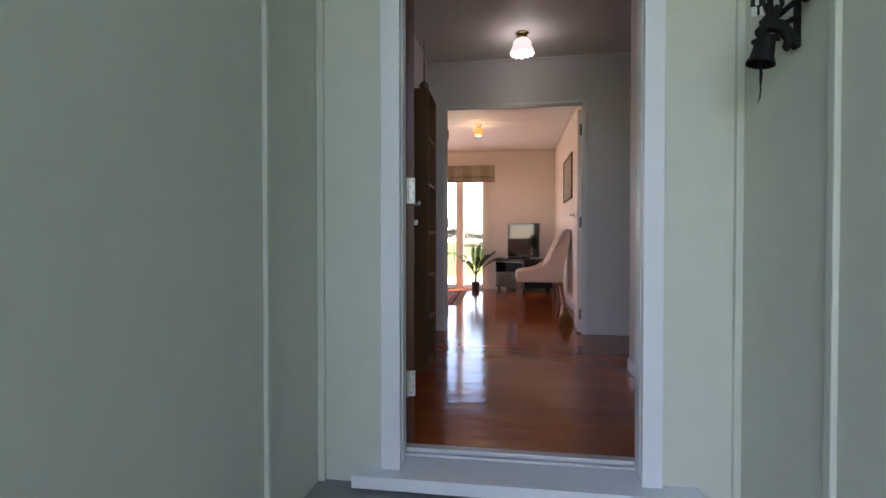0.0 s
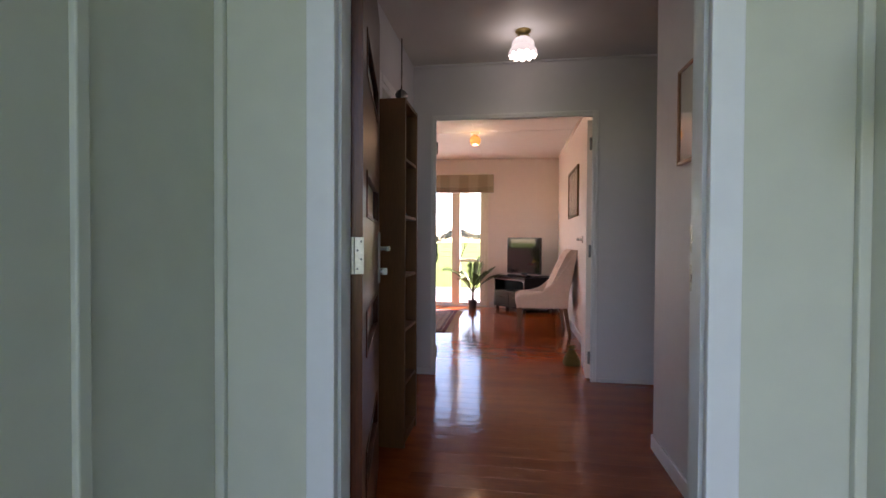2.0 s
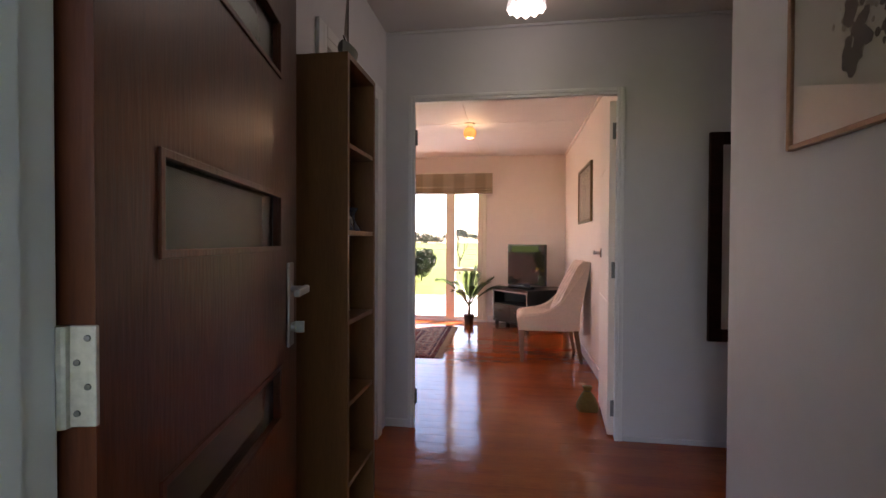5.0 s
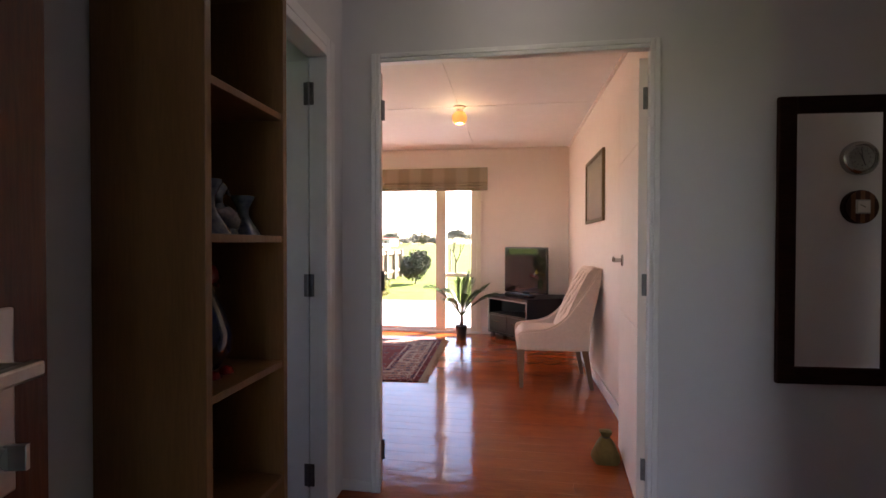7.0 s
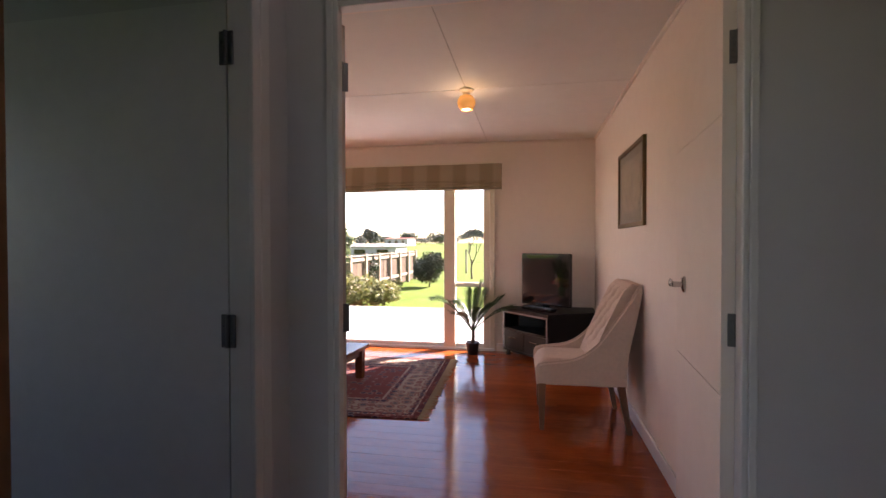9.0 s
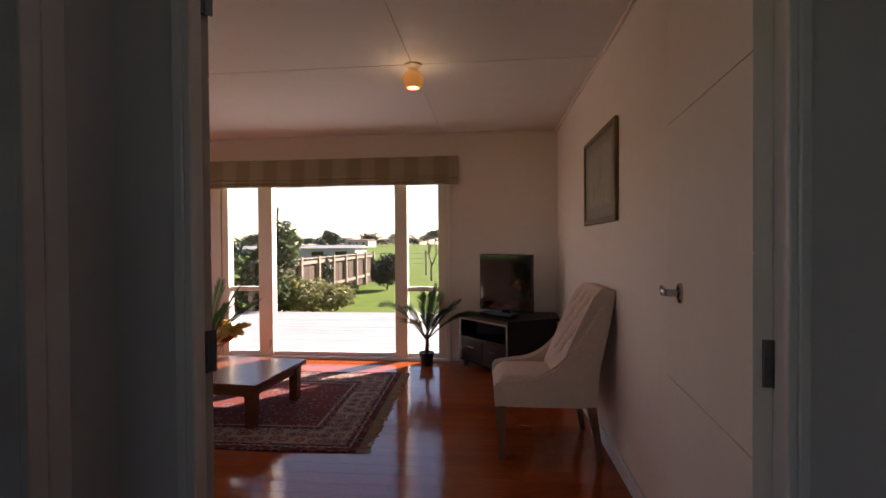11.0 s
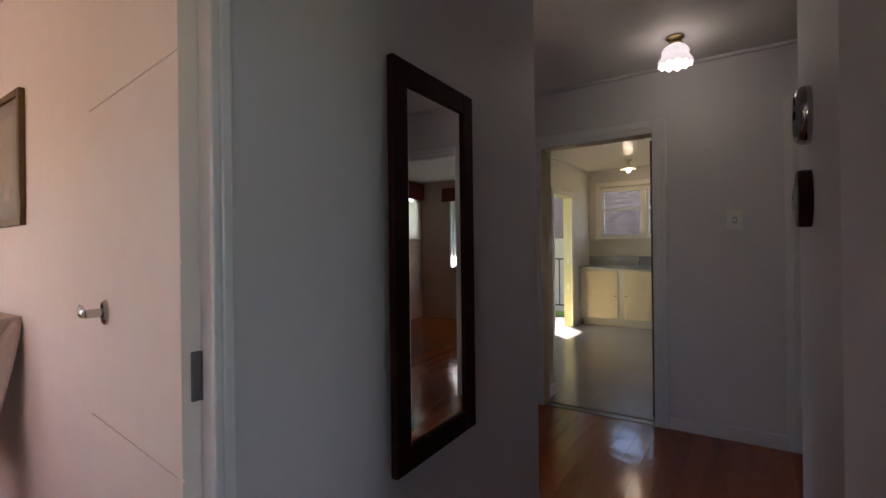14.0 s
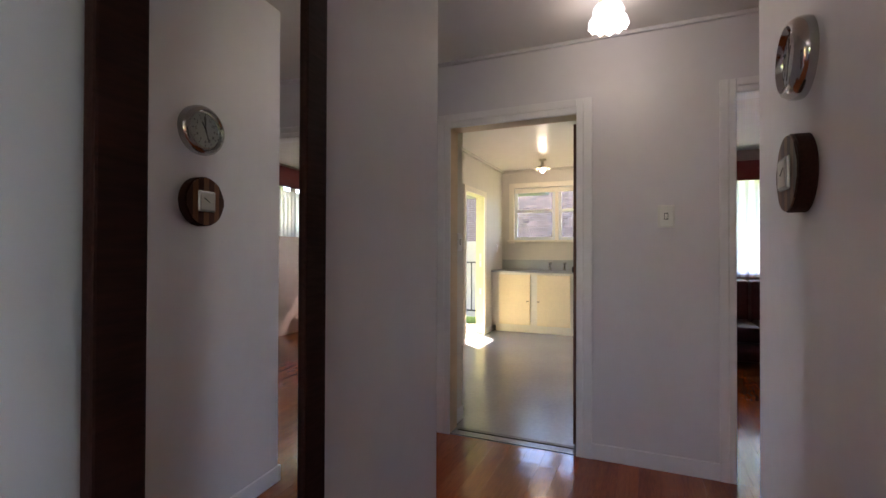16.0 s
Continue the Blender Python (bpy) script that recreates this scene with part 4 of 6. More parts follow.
# upholstered chair: curved sloping arms, buttoned back
ch = thing("upholstered_chair", (1.0, 6.84, 0), "oatmeal linen buttoned chair with sloping arms and wooden legs", "chair", turn=1)
# local: chair faces -x; width along y
HW = 0.27
arm = [(-0.335, 0.305), (-0.342, 0.36), (-0.340, 0.415), (-0.325, 0.440), (-0.285, 0.452), (-0.223, 0.460), (-0.15, 0.470), (-0.095, 0.483), (-0.045, 0.506), (0.0, 0.538), (0.036, 0.570), (0.068, 0.606), (0.105, 0.658), (0.142, 0.714), (0.18, 0.768), (0.215, 0.820), (0.25, 0.872), (0.275, 0.918), (0.292, 0.946), (0.308, 0.952), (0.322, 0.935),
       (0.314, 0.87), (0.295, 0.77), (0.262, 0.62), (0.238, 0.51), (0.230, 0.40), (0.228, 0.305)]
XZ = Matrix(((1, 0, 0, 0), (0, 0, 1, 0), (0, 1, 0, 0), (0, 0, 0, 1)))


def side_panel(y0, y1):
    bm = bmesh.new()
    prism(bm, arm, y0, y1, XZ)
    bmesh.ops.bevel(bm, geom=[e for e in bm.edges if abs(e.verts[0].co.y - e.verts[1].co.y) < 1e-5], offset=0.014, segments=3, affect="EDGES")
    return bm


part("arm", side_panel(-HW, -HW + 0.036), M["linen"], ch, "", True)
part("arm", side_panel(HW - 0.036, HW), M["linen"], ch, "", True)
bm = bmesh.new()
box(bm, -0.335, 0.225, -HW + 0.04, HW - 0.04, 0.305, 0.385, bevel=0.01)
part("seat_frame", bm, M["linen"], ch, "", True)
bm = bmesh.new()
gx, gy = 16, 14
grid = []
for i in range(gx + 1):
    row = []
    for j in range(gy + 1):
        u, v = i / gx, j / gy
        x, y = -0.338 + 0.44 * u, -HW + 0.047 + (2 * HW - 0.094) * v
        d = min(u, 1 - u, v, 1 - v)
        z = 0.375 + 0.085 * min(1, (d / 0.14)) ** 0.5 * (0.93 + 0.07 * math.sin(math.pi * u) * math.sin(math.pi * v))
        row.append(bm.verts.new((x, y, z)))
    grid.append(row)
for i in range(gx):
    for j in range(gy):
        bm.faces.new((grid[i][j], grid[i + 1][j], grid[i + 1][j + 1], grid[i][j + 1]))
part("seat", bm, M["linen"], ch, "plump linen seat cushion", True)
# tufted back between the arms
bm = bmesh.new()
gx, gy = 56, 56
grid = []
buttons = [(u, v) for r, v in enumerate((0.30, 0.48, 0.66, 0.84)) for u in ((0.2, 0.5, 0.8) if r % 2 else (0.35, 0.65))]
for i in range(gx + 1):
    row = []
    for j in range(gy + 1):
        u, v = i / gx, j / gy
        y = -HW + 0.03 + (2 * HW - 0.06) * u
        z = 0.44 + 0.53 * v
        x = 0.012 + 0.205 * v + 0.035 * v * v
        puff = 0.0
        for bu, bv in buttons:
            dd = math.hypot((u - bu) * 0.5, (v - bv) * 0.55)
            puff += 0.045 * math.exp(-(dd / 0.026) ** 2)
            for s in (-1, 1):                      # diagonal pleats
                q = abs((v - bv) * 0.55 - s * (u - bu) * 0.5) / 1.414
                if dd < 0.14:
                    puff += 0.022 * math.exp(-(q / 0.009) ** 2) * (1 - dd / 0.14)
        roll = 0.035 * max(0, (v - 0.88) / 0.12) ** 2
        row.append(bm.verts.new((x + puff + roll - 0.015, y, z - 0.012 * max(0, (v - 0.9) / 0.1) ** 2)))
    grid.append(row)
for i in range(gx):
    for j in range(gy):
        bm.faces.new((grid[i][j], grid[i + 1][j], grid[i + 1][j + 1], grid[i][j + 1]))
ret = bmesh.ops.extrude_edge_only(bm, edges=[e for e in bm.edges if e.is_boundary])
for v in ret["geom"]:
    if isinstance(v, bmesh.types.BMVert):
        v.co.x += 0.10
        v.co.y *= 0.97
part("backrest", bm, M["linen"], ch, "buttoned linen backrest", True)
bm = bmesh.new()
prism(bm, [(0.08, 0.40), (0.215, 0.30), (0.224, 0.40), (0.232, 0.51), (0.256, 0.62), (0.289, 0.77), (0.308, 0.87), (0.316, 0.925), (0.300, 0.956), (0.262, 0.966), (0.235, 0.945), (0.215, 0.87), (0.13, 0.65)], -HW + 0.04, HW - 0.04, XZ)
part("back_panel", bm, M["linen"], ch)
for bu, bv in buttons:
    bm = bmesh.new()
    lathe(bm, [(0.0001, 0.004), (0.007, 0.003), (0.009, 0)], Matrix.Translation((0.012 + 0.205 * bv + 0.035 * bv * bv + 0.006, -HW + 0.03 + (2 * HW - 0.06) * bu, 0.44 + 0.53 * bv)) @ pose(0, 0, 0, 0, -68), 10)
    part("button", bm, M["linen"], ch, "", True)
for sx, sy in ((-0.30, -1), (-0.30, 1), (0.195, -1), (0.195, 1)):
    bm = bmesh.new()
    lean = 0.055 if sx > 0 else 0.0
    t = [(sx + lean, sy * 0.235, 0, 0.014), (sx, sy * 0.235, 0.31, 0.024)]
    rings = [[bm.verts.new((x + a * r, y + b * r, z)) for a, b in ((-1, -1), (1, -1), (1, 1), (-1, 1))] for x, y, z, r in t]
    for k in range(4):
        bm.faces.new((rings[0][k], rings[0][(k + 1) % 4], rings[1][(k + 1) % 4], rings[1][k]))
    bm.faces.new(rings[0][::-1]); bm.faces.new(rings[1])
    part("leg", bm, M["pale_leg"], ch, "tapered brown wooden leg")


# plants
def frond(bm, base, az, length, rise, droop, leaflets, leaf_len, leaf_w, rnd):
    """A palm frond: an arched rib with paired leaflets."""
    pts = []
    for k in range(14):
        s = k / 13
        r = length * (s * math.cos(rise) + 0.0)
        z = length * (s * math.sin(rise)) - droop * s ** 2.4
        pts.append(Vector((base[0] + r * math.cos(az), base[1] + r * math.sin(az), base[2] + z)))
    tube(bm, pts, [0.006 * (1 - 0.8 * k / 13) + 0.001 for k in range(14)], 5)
    for k in range(leaflets):
        s = 0.25 + 0.75 * k / leaflets
        i = min(int(s * 13), 12)
        p = pts[i].lerp(pts[i + 1], s * 13 - i)
        d = (pts[i + 1] - pts[i]).normalized()
        side = d.cross(Vector((0, 0, 1))).normalized()
        ll = leaf_len * (0.5 + 0.9 * math.sin(math.pi * min(1, (s - 0.15) * 1.1))) * (0.85 + 0.3 * rnd.random())
        for sg in (-1, 1):
            w = (d * 0.75 + side * sg * 0.75 + Vector((0, 0, 0.30 + 0.2 * rnd.random()))).normalized()
            nrm = w.cross(d).normalized()
            ww = nrm.cross(w).normalized() * leaf_w
            a, m1, e = p, p + w * ll * 0.45, p + w * ll + Vector((0, 0, -0.18 * ll))
            v = [bm.verts.new(q) for q in (a, m1 + ww, e, m1 - ww)]
            bm.faces.new(v)


def palm(name, place, fronds, pot_r, pot_h, label, parent_pot=True, seed=1):
    rnd = random.Random(seed)
    th = thing(name, place, label, "plant")
    if parent_pot:
        bm = bmesh.new()
        lathe(bm, [(0.0001, 0), (pot_r * 0.78, 0), (pot_r, pot_h * 0.86), (pot_r * 1.07, pot_h * 0.87), (pot_r * 1.07, pot_h), (pot_r * 0.95, pot_h), (pot_r * 0.92, pot_h * 0.9), (0.0001, pot_h * 0.9)], None, 24)
        part("pot", bm, M["terracotta_pot"], th, "small black plastic pot", True)
        bm = bmesh.new()
        tube(bm, [(0, 0, pot_h * 0.85), (0.008, 0.0, pot_h + 0.08), (0.0, 0.005, pot_h + 0.18)], [0.022, 0.018, 0.014], 10)
        part("stem", bm, M["bark"], th, "", True)
    for az, length, rise, droop in fronds:
        bm = bmesh.new()
        frond(bm, (0, 0, (pot_h + 0.12) if parent_pot else 0), radians(az), length, radians(rise), droop, 30, 0.135, 0.0062, rnd)
        part("frond", bm, M["palm"], th)
    return th


palm("potted_palm", (0.01, 8.57, 0.0), [(186, 0.80, 55, 0.32), (20, 0.58, 80, 0.03), (4, 0.60, 57, 0.13), (-6, 0.74, 46, 0.30), (95, 0.5, 76, 0.05), (-60, 0.45, 60, 0.12), (160, 0.55, 64, 0.2), (228, 0.42, 56, 0.15), (60, 0.52, 70, 0.06), (-30, 0.56, 58, 0.16)], 0.072, 0.13, "small potted palm by the window, in black pot", True, 3)

# vase of flowers on the coffee table
fv = thing("flower_vase", (-1.41, 7.17, 0.313), "clear glass vase with yellow flowers and ferns on the table", "vase")
bm = bmesh.new()
lathe(bm, [(0.0001, 0), (0.05, 0), (0.055, 0.02), (0.045, 0.10), (0.052, 0.19), (0.048, 0.19), (0.041, 0.10), (0.049, 0.02), (0.0001, 0.012)], None, 24)
part("vase", bm, M["glass"], fv, "clear waisted glass vase", True)
rnd = random.Random(8)
petal = {"yellow": thin(mat("yellow_petal", (0.95, 0.70, 0.14), 0.6, var=0.15, scale=30)), "pink": thin(mat("pink_petal", (0.75, 0.25, 0.30), 0.6, var=0.15, scale=30)), "orange": thin(mat("orange_petal", (0.85, 0.30, 0.05), 0.6, var=0.15, scale=30))}
stems = bmesh.new()
for k, (dx, dy, dz, kind, r) in enumerate([(0.15, -0.02, 0.27, "yellow", 0.065), (0.10, -0.06, 0.23, "yellow", 0.05), (0.13, 0.0, 0.21, "orange", 0.05), (-0.04, -0.06, 0.28, "pink", 0.05), (-0.08, -0.04, 0.20, "pink", 0.05), (0.04, -0.06, 0.19, "yellow", 0.045), (0.02, -0.05, 0.25, "orange", 0.055), (-0.06, 0.02, 0.36, "yellow", 0.05), (-0.10, -0.05, 0.28, "pink", 0.065), (-0.15, 0.04, 0.24, "pink", 0.055), (0.05, 0.05, 0.31, "yellow", 0.055), (0.19, 0.04, 0.29, "yellow", 0.05), (-0.02, -0.08, 0.20, "orange", 0.045)]):
    r *= 1.45
    dx, dy = dx * 1.25, dy * 1.25
    tube(stems, [(0.2 * dx, 0.2 * dy, 0.02), (0.35 * dx, 0.35 * dy, 0.16), (dx, dy, dz)], 0.003, 5)
    bm = bmesh.new()
    for ring, (nn, tilt, sc) in enumerate(((7, 15, 1.0), (6, 40, 0.8), (5, 65, 0.55))):
        for q in range(nn):
            m = Matrix.Translation((dx, dy, dz)) @ pose(0, 0, 0, 15 * math.sin(k), 20 * math.cos(k * 2), 0) @ pose(0, 0, 0, 0, 0, 360 * q / nn + ring * 25) @ pose(0, 0, 0, 0, -tilt, 0)
            v = [bm.verts.new(m @ Vector(c)) for c in ((0, 0, 0), (r * sc * 0.55, r * sc * 0.42, 0.006), (r * sc, 0.25 * r * sc, 0.0), (r * sc * 1.05, -0.2 * r * sc, -0.004), (r * sc * 0.55, -r * sc * 0.42, 0.006))]
            bm.faces.new(v)
    part("flower", bm, petal[kind], fv, kind + " flower head")
fern = thin(mat("fern_green", (0.12, 0.24, 0.07), 0.5, scale=12, second=(0.05, 0.12, 0.03)))
part("stems", stems, fern, fv)
for az, length, rise, droop in ((150, 0.48, 72, 0.05), (60, 0.50, 78, 0.03), (10, 0.52, 48, 0.08), (-20, 0.46, 58, 0.08), (190, 0.46, 55, 0.08), (-90, 0.4, 62, 0.08), (25, 0.5, 66, 0.06)):
    bm = bmesh.new()
    frond(bm, (0, 0, 0.17), radians(az), length, radians(rise), droop, 24, 0.11, 0.006, rnd)
    part("fern_frond", bm, fern, fv)


def picture(name, place, turn, w, h, frame_w, label, motif, frame_mat, mount=None):
    """Local: the picture faces -y, its middle at the origin."""
    th = thing(name, place, label, "picture", turn=turn)
    for n, d in (("frame_side", (-w / 2, -w / 2 + frame_w, -0.018, 0.004, -h / 2, h / 2)), ("frame_side", (w / 2 - frame_w, w / 2, -0.018, 0.004, -h / 2, h / 2)),
                 ("frame_rail", (-w / 2 + frame_w, w / 2 - frame_w, -0.0175, 0.004, -h / 2, -h / 2 + frame_w)), ("frame_rail", (-w / 2 + frame_w, w / 2 - frame_w, -0.0175, 0.004, h / 2 - frame_w, h / 2))):
        boxpart(n, d, frame_mat, th, bevel=0.003)
    boxpart("mount", (-w / 2 + frame_w, w / 2 - frame_w, -0.006, 0.0, -h / 2 + frame_w, h / 2 - frame_w), mount or M["paper"], th)
    for bmx, mm, lab in motif:
        tagged(part("print", bmx, mm, th, lab), kind="stuff")
    gl = boxpart("glass", (-w / 2 + frame_w, w / 2 - frame_w, -0.0125, -0.0115, -h / 2 + frame_w, h / 2 - frame_w), M["glass"], th, "reflective picture glass")
    gl.visible_shadow = False
    return th


def blobs(n, cx, cz, sx, sz, size, seed, y=-0.0075):
    rnd = random.Random(seed)
    bm = bmesh.new()
    for k in range(n):
        x, z, s = cx + rnd.gauss(0, sx), cz + rnd.gauss(0, sz), size * (0.4 + rnd.random())
        pts = [bm.verts.new((x + s * (0.6 + 0.5 * rnd.random()) * math.cos(a), y - 0.00001 * k, z + s * (0.8 + 0.7 * rnd.random()) * math.sin(a))) for a in [2 * math.pi * q / 9 for q in range(9)]]
        bm.faces.new(pts)
    return bm


def sheet(x0, x1, z0, z1, y):
    bm = bmesh.new()
    box(bm, x0, x1, y, y + 0.0005, z0, z1)
    return bm


picture("picture_hall", (1.32 - 0.004, 3.175, 1.575), -90, 0.55, 0.40, 0.013, "copper brown framed ink wash picture on the hall wall", [(blobs(18, -0.05, 0.0, 0.02, 0.042, 0.019, 5), M["ink"], "dark ink figure"), (blobs(40, 0.05, 0.0, 0.036, 0.032, 0.010, 7), M["ink"], "small dark ink figures"), (blobs(40, 0.0, 0.035, 0.06, 0.035, 0.007, 12, -0.0072), mat("faded_ink_wash", (0.45, 0.37, 0.28), 0.85, var=0.2, scale=40), "faded tan strokes")], mat("copper_brown_frame", (0.30, 0.15, 0.08), 0.4, 0.4, var=0.15, scale=25))
picture("picture_living", (1.33 - 0.004, 6.933, 1.617), -90, 0.81, 0.56, 0.03, "dark gilt framed grey-green print on the living room wall", [(sheet(-0.28, 0.28, -0.17, 0.19, -0.0068), mat("faded_print", (0.50, 0.49, 0.41), 0.8, var=0.12, scale=14), "faded pale print"), (blobs(22, 0.03, -0.04, 0.12, 0.07, 0.022, 9), mat("faded_ink", (0.26, 0.28, 0.26), 0.8, var=0.2, scale=30), "faded grey shapes")], mat("dark_gilt", (0.17, 0.11, 0.05), 0.4, 0.5, var=0.15, scale=25), mat("grey_mount", (0.25, 0.275, 0.25), 0.8, var=0.05))

# cloth doorstop
ds = thing("doorstop", (1.118, 5.385, 0), "olive yellow fabric doorstop holding the door open", "doorstop")
ds.scale = (0.85, 0.85, 0.82)
bm = bmesh.new()
rings = []
for s, z in ((0.075, 0.0), (0.08, 0.02), (0.078, 0.05), (0.058, 0.11), (0.034, 0.15), (0.022, 0.163), (0.034, 0.185), (0.038, 0.20), (0.012, 0.205)):
    rings.append([bm.verts.new((s * c * (1 + 0.08 * math.sin(5 * k + 30 * z)), 0.8 * s * d, z)) for k, (c, d) in enumerate((math.copysign(abs(math.cos(a)) ** 0.6, math.cos(a)), math.copysign(abs(math.sin(a)) ** 0.6, math.sin(a))) for a in [2 * math.pi * q / 20 for q in range(20)])])
for a, b in zip(rings, rings[1:]):
    for k in range(20):
        bm.faces.new((a[k], a[(k + 1) % 20], b[(k + 1) % 20], b[k]))
bm.faces.new(rings[0][::-1]); bm.faces.new(rings[-1])
part("bag", bm, mat("olive_cloth", (0.17, 0.105, 0.022), 0.85, var=0.12, scale=12, bump=0.4, bump_scale=250), ds, "", True)
bm = bmesh.new()
lathe(bm, [(0.023, 0.158), (0.027, 0.163), (0.023, 0.168)], None, 16)
part("tie", bm, M["bark"], ds, "brown tie", True)


# ---- hall things ----
bs = thing("bookshelf", (0, 0, 0), "tall narrow oak veneer bookshelf against the hall wall", "bookshelf")
SX0, SX1, SY0, SY1, SH = -0.160, 0.074, 3.598, 3.903, 1.762
boxpart("side_panel", (SX0, SX1, SY0, SY0 + 0.018, 0.0, SH), M["shelf_wood"], bs, bevel=0.0015)
boxpart("side_panel", (SX0, SX1, SY1 - 0.018, SY1, 0.0, SH), M["shelf_wood"], bs, bevel=0.0015)
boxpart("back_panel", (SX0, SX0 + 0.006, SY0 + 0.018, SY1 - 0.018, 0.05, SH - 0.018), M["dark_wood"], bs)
boxpart("top_panel", (SX0, SX1, SY0 + 0.018, SY1 - 0.018, SH - 0.018, SH), M["shelf_wood"], bs)
boxpart("plinth", (SX1 - 0.03, SX1 - 0.012, SY0 + 0.018, SY1 - 0.018, 0.0, 0.05), M["shelf_wood"], bs)
shelf_z = (0.06, 0.325, 0.600, 0.877, 1.178, 1.470)
for z in shelf_z:
    boxpart("shelf", (SX0 + 0.006, SX1 - 0.004, SY0 + 0.018, SY1 - 0.018, z - 0.016, z), M["shelf_wood"], bs, bevel=0.0015)
china = mat("blue_white_china", (0.12, 0.125, 0.14), 0.15, scale=22, second=(0.02, 0.025, 0.06))
cobalt = mat("cobalt_glaze", (0.006, 0.010, 0.045), 0.12, var=0.2, scale=8)
redglaze = mat("red_glaze", (0.20, 0.007, 0.007), 0.12, var=0.1)
# candlestick, flared over a splayed foot
cs = thing("candlestick", (0.0, 3.835, 1.179), "small blue and white china candlestick on the shelf", "candlestick", "china on the shelf")
bm = bmesh.new()
lathe(bm, [(0.0001, 0), (0.042, 0.0), (0.036, 0.01), (0.022, 0.03), (0.014, 0.045), (0.013, 0.06), (0.020, 0.075), (0.026, 0.085), (0.026, 0.09), (0.018, 0.09), (0.0001, 0.08)], None, 20)
part("body", bm, china, cs, "", True)
c2 = copy_thing(cs, pose(0.03, 3.665, 1.179, 0, 0, 30) @ Matrix.Diagonal((1.05, 1.05, 1.18, 1)))
# china bird
bd = thing("china_bird", (0.01, 3.745, 1.179), "glazed white and grey china duck on the shelf", "ornament", "china on the shelf")
bm = bmesh.new()
tube(bm, [(0.0, -0.045, 0.01), (0, -0.03, 0.03), (0, -0.005, 0.034), (0, 0.022, 0.03), (0, 0.042, 0.036), (0, 0.052, 0.04)], [0.004, 0.024, 0.031, 0.028, 0.014, 0.002], 14)
tube(bm, [(0, -0.012, 0.04), (0, -0.024, 0.065), (0, -0.02, 0.085), (0, -0.008, 0.098), (0, 0.008, 0.095), (0, 0.026, 0.084)], [0.018, 0.014, 0.015, 0.014, 0.008, 0.002], 12)
lathe(bm, [(0.0001, 0), (0.03, 0), (0.028, 0.012), (0.0001, 0.012)], None, 16)
part("body", bm, china, bd, "", True)
# blue parrot with red head
pr = thing("china_parrot", (-0.04, 3.735, 0.878), "dark cobalt blue china parrot with a red head", "ornament")
bm = bmesh.new()
lathe(bm, [(0.0001, 0.012), (0.04, 0.015), (0.062, 0.05), (0.064, 0.09), (0.05, 0.135), (0.034, 0.17), (0.026, 0.19), (0.0001, 0.2)], Matrix.Diagonal((0.95, 1.1, 1, 1)), 20)
part("body", bm, cobalt, pr, "", True)
bm = bmesh.new()
tube(bm, [(0.0, -0.02, 0.19), (0.0, 0.0, 0.212), (0.004, 0.022, 0.212), (0.008, 0.045, 0.2), (0.01, 0.052, 0.185)], [0.022, 0.031, 0.028, 0.014, 0.003], 14)
part("head", bm, redglaze, pr, "glossy red head", True)
bm = bmesh.new()
for sy in (-0.02, 0.025):
    lathe(bm, [(0.0001, 0.0), (0.018, 0.002), (0.012, 0.014), (0.0001, 0.018)], Matrix.Translation((0.045, sy, 0)), 10)
part("feet", bm, redglaze, pr, "red feet", True)
# small figure on the upper shelf, jar low down
fg = thing("figurine", (0.01, 3.64, 1.471), "small brown clay figurine on the upper shelf", "ornament")
bm = bmesh.new()
lathe(bm, [(0.0001, 0), (0.022, 0), (0.018, 0.03), (0.014, 0.055), (0.018, 0.065), (0.012, 0.082), (0.0001, 0.088)], None, 14)
part("body", bm, mat("brown_clay", (0.22, 0.12, 0.09), 0.5, var=0.2, scale=30), fg, "", True)
jr = thing("shell_ornament", (0.04, 3.63, 0.601), "small pale shell ornament on a low shelf", "ornament")
bm = bmesh.new()
lathe(bm, [(0.0001, 0), (0.012, 0.0), (0.016, 0.02), (0.010, 0.04), (0.0001, 0.05)], None, 12)
part("body", bm, china, jr, "", True)
# sailing boat on top
bt = thing("model_sailboat", (0.02, 3.74, SH + 0.001), "small wooden model sailing boat on top of the bookshelf", "model boat", turn=12)
bm = bmesh.new()
rings = []
for k in range(9):
    u = k / 8
    y = -0.11 + 0.22 * u
    w = 0.034 * math.sin(math.pi * min(1, 0.12 + 0.88 * (1 - u))) ** 0.7 * (1 if u < 0.98 else 0.1)
    sheer = 0.055 + 0.022 * u * u
    rings.append([bm.verts.new((w * a, y, z)) for a, z in ((-1, sheer), (-0.75, 0.03), (0, 0.012), (0.75, 0.03), (1, sheer), (0, sheer - 0.008))])
for a, b in zip(rings, rings[1:]):
    for q in range(6):
        bm.faces.new((a[q], a[(q + 1) % 6], b[(q + 1) % 6], b[q]))
bm.faces.new(rings[0]); bm.faces.new(rings[-1][::-1])
part("hull", bm, mat("boat_hull_paint", (0.10, 0.12, 0.12), 0.5, var=0.15, scale=20), bt, "dark painted hull", True)
bm = bmesh.new()
box(bm, -0.012, 0.012, -0.05, 0.05, 0.0, 0.02, bevel=0.002)
part("stand", bm, M["dark_wood"], bt)
bm = bmesh.new()
tube(bm, [(0, 0.01, 0.04), (0, 0.01, 0.36)], 0.0035, 6)
tube(bm, [(0, 0.01, 0.07), (0, -0.09, 0.075)], 0.0025, 6)
part("mast", bm, M["bark"], bt, "thin wooden mast")
bm = bmesh.new()
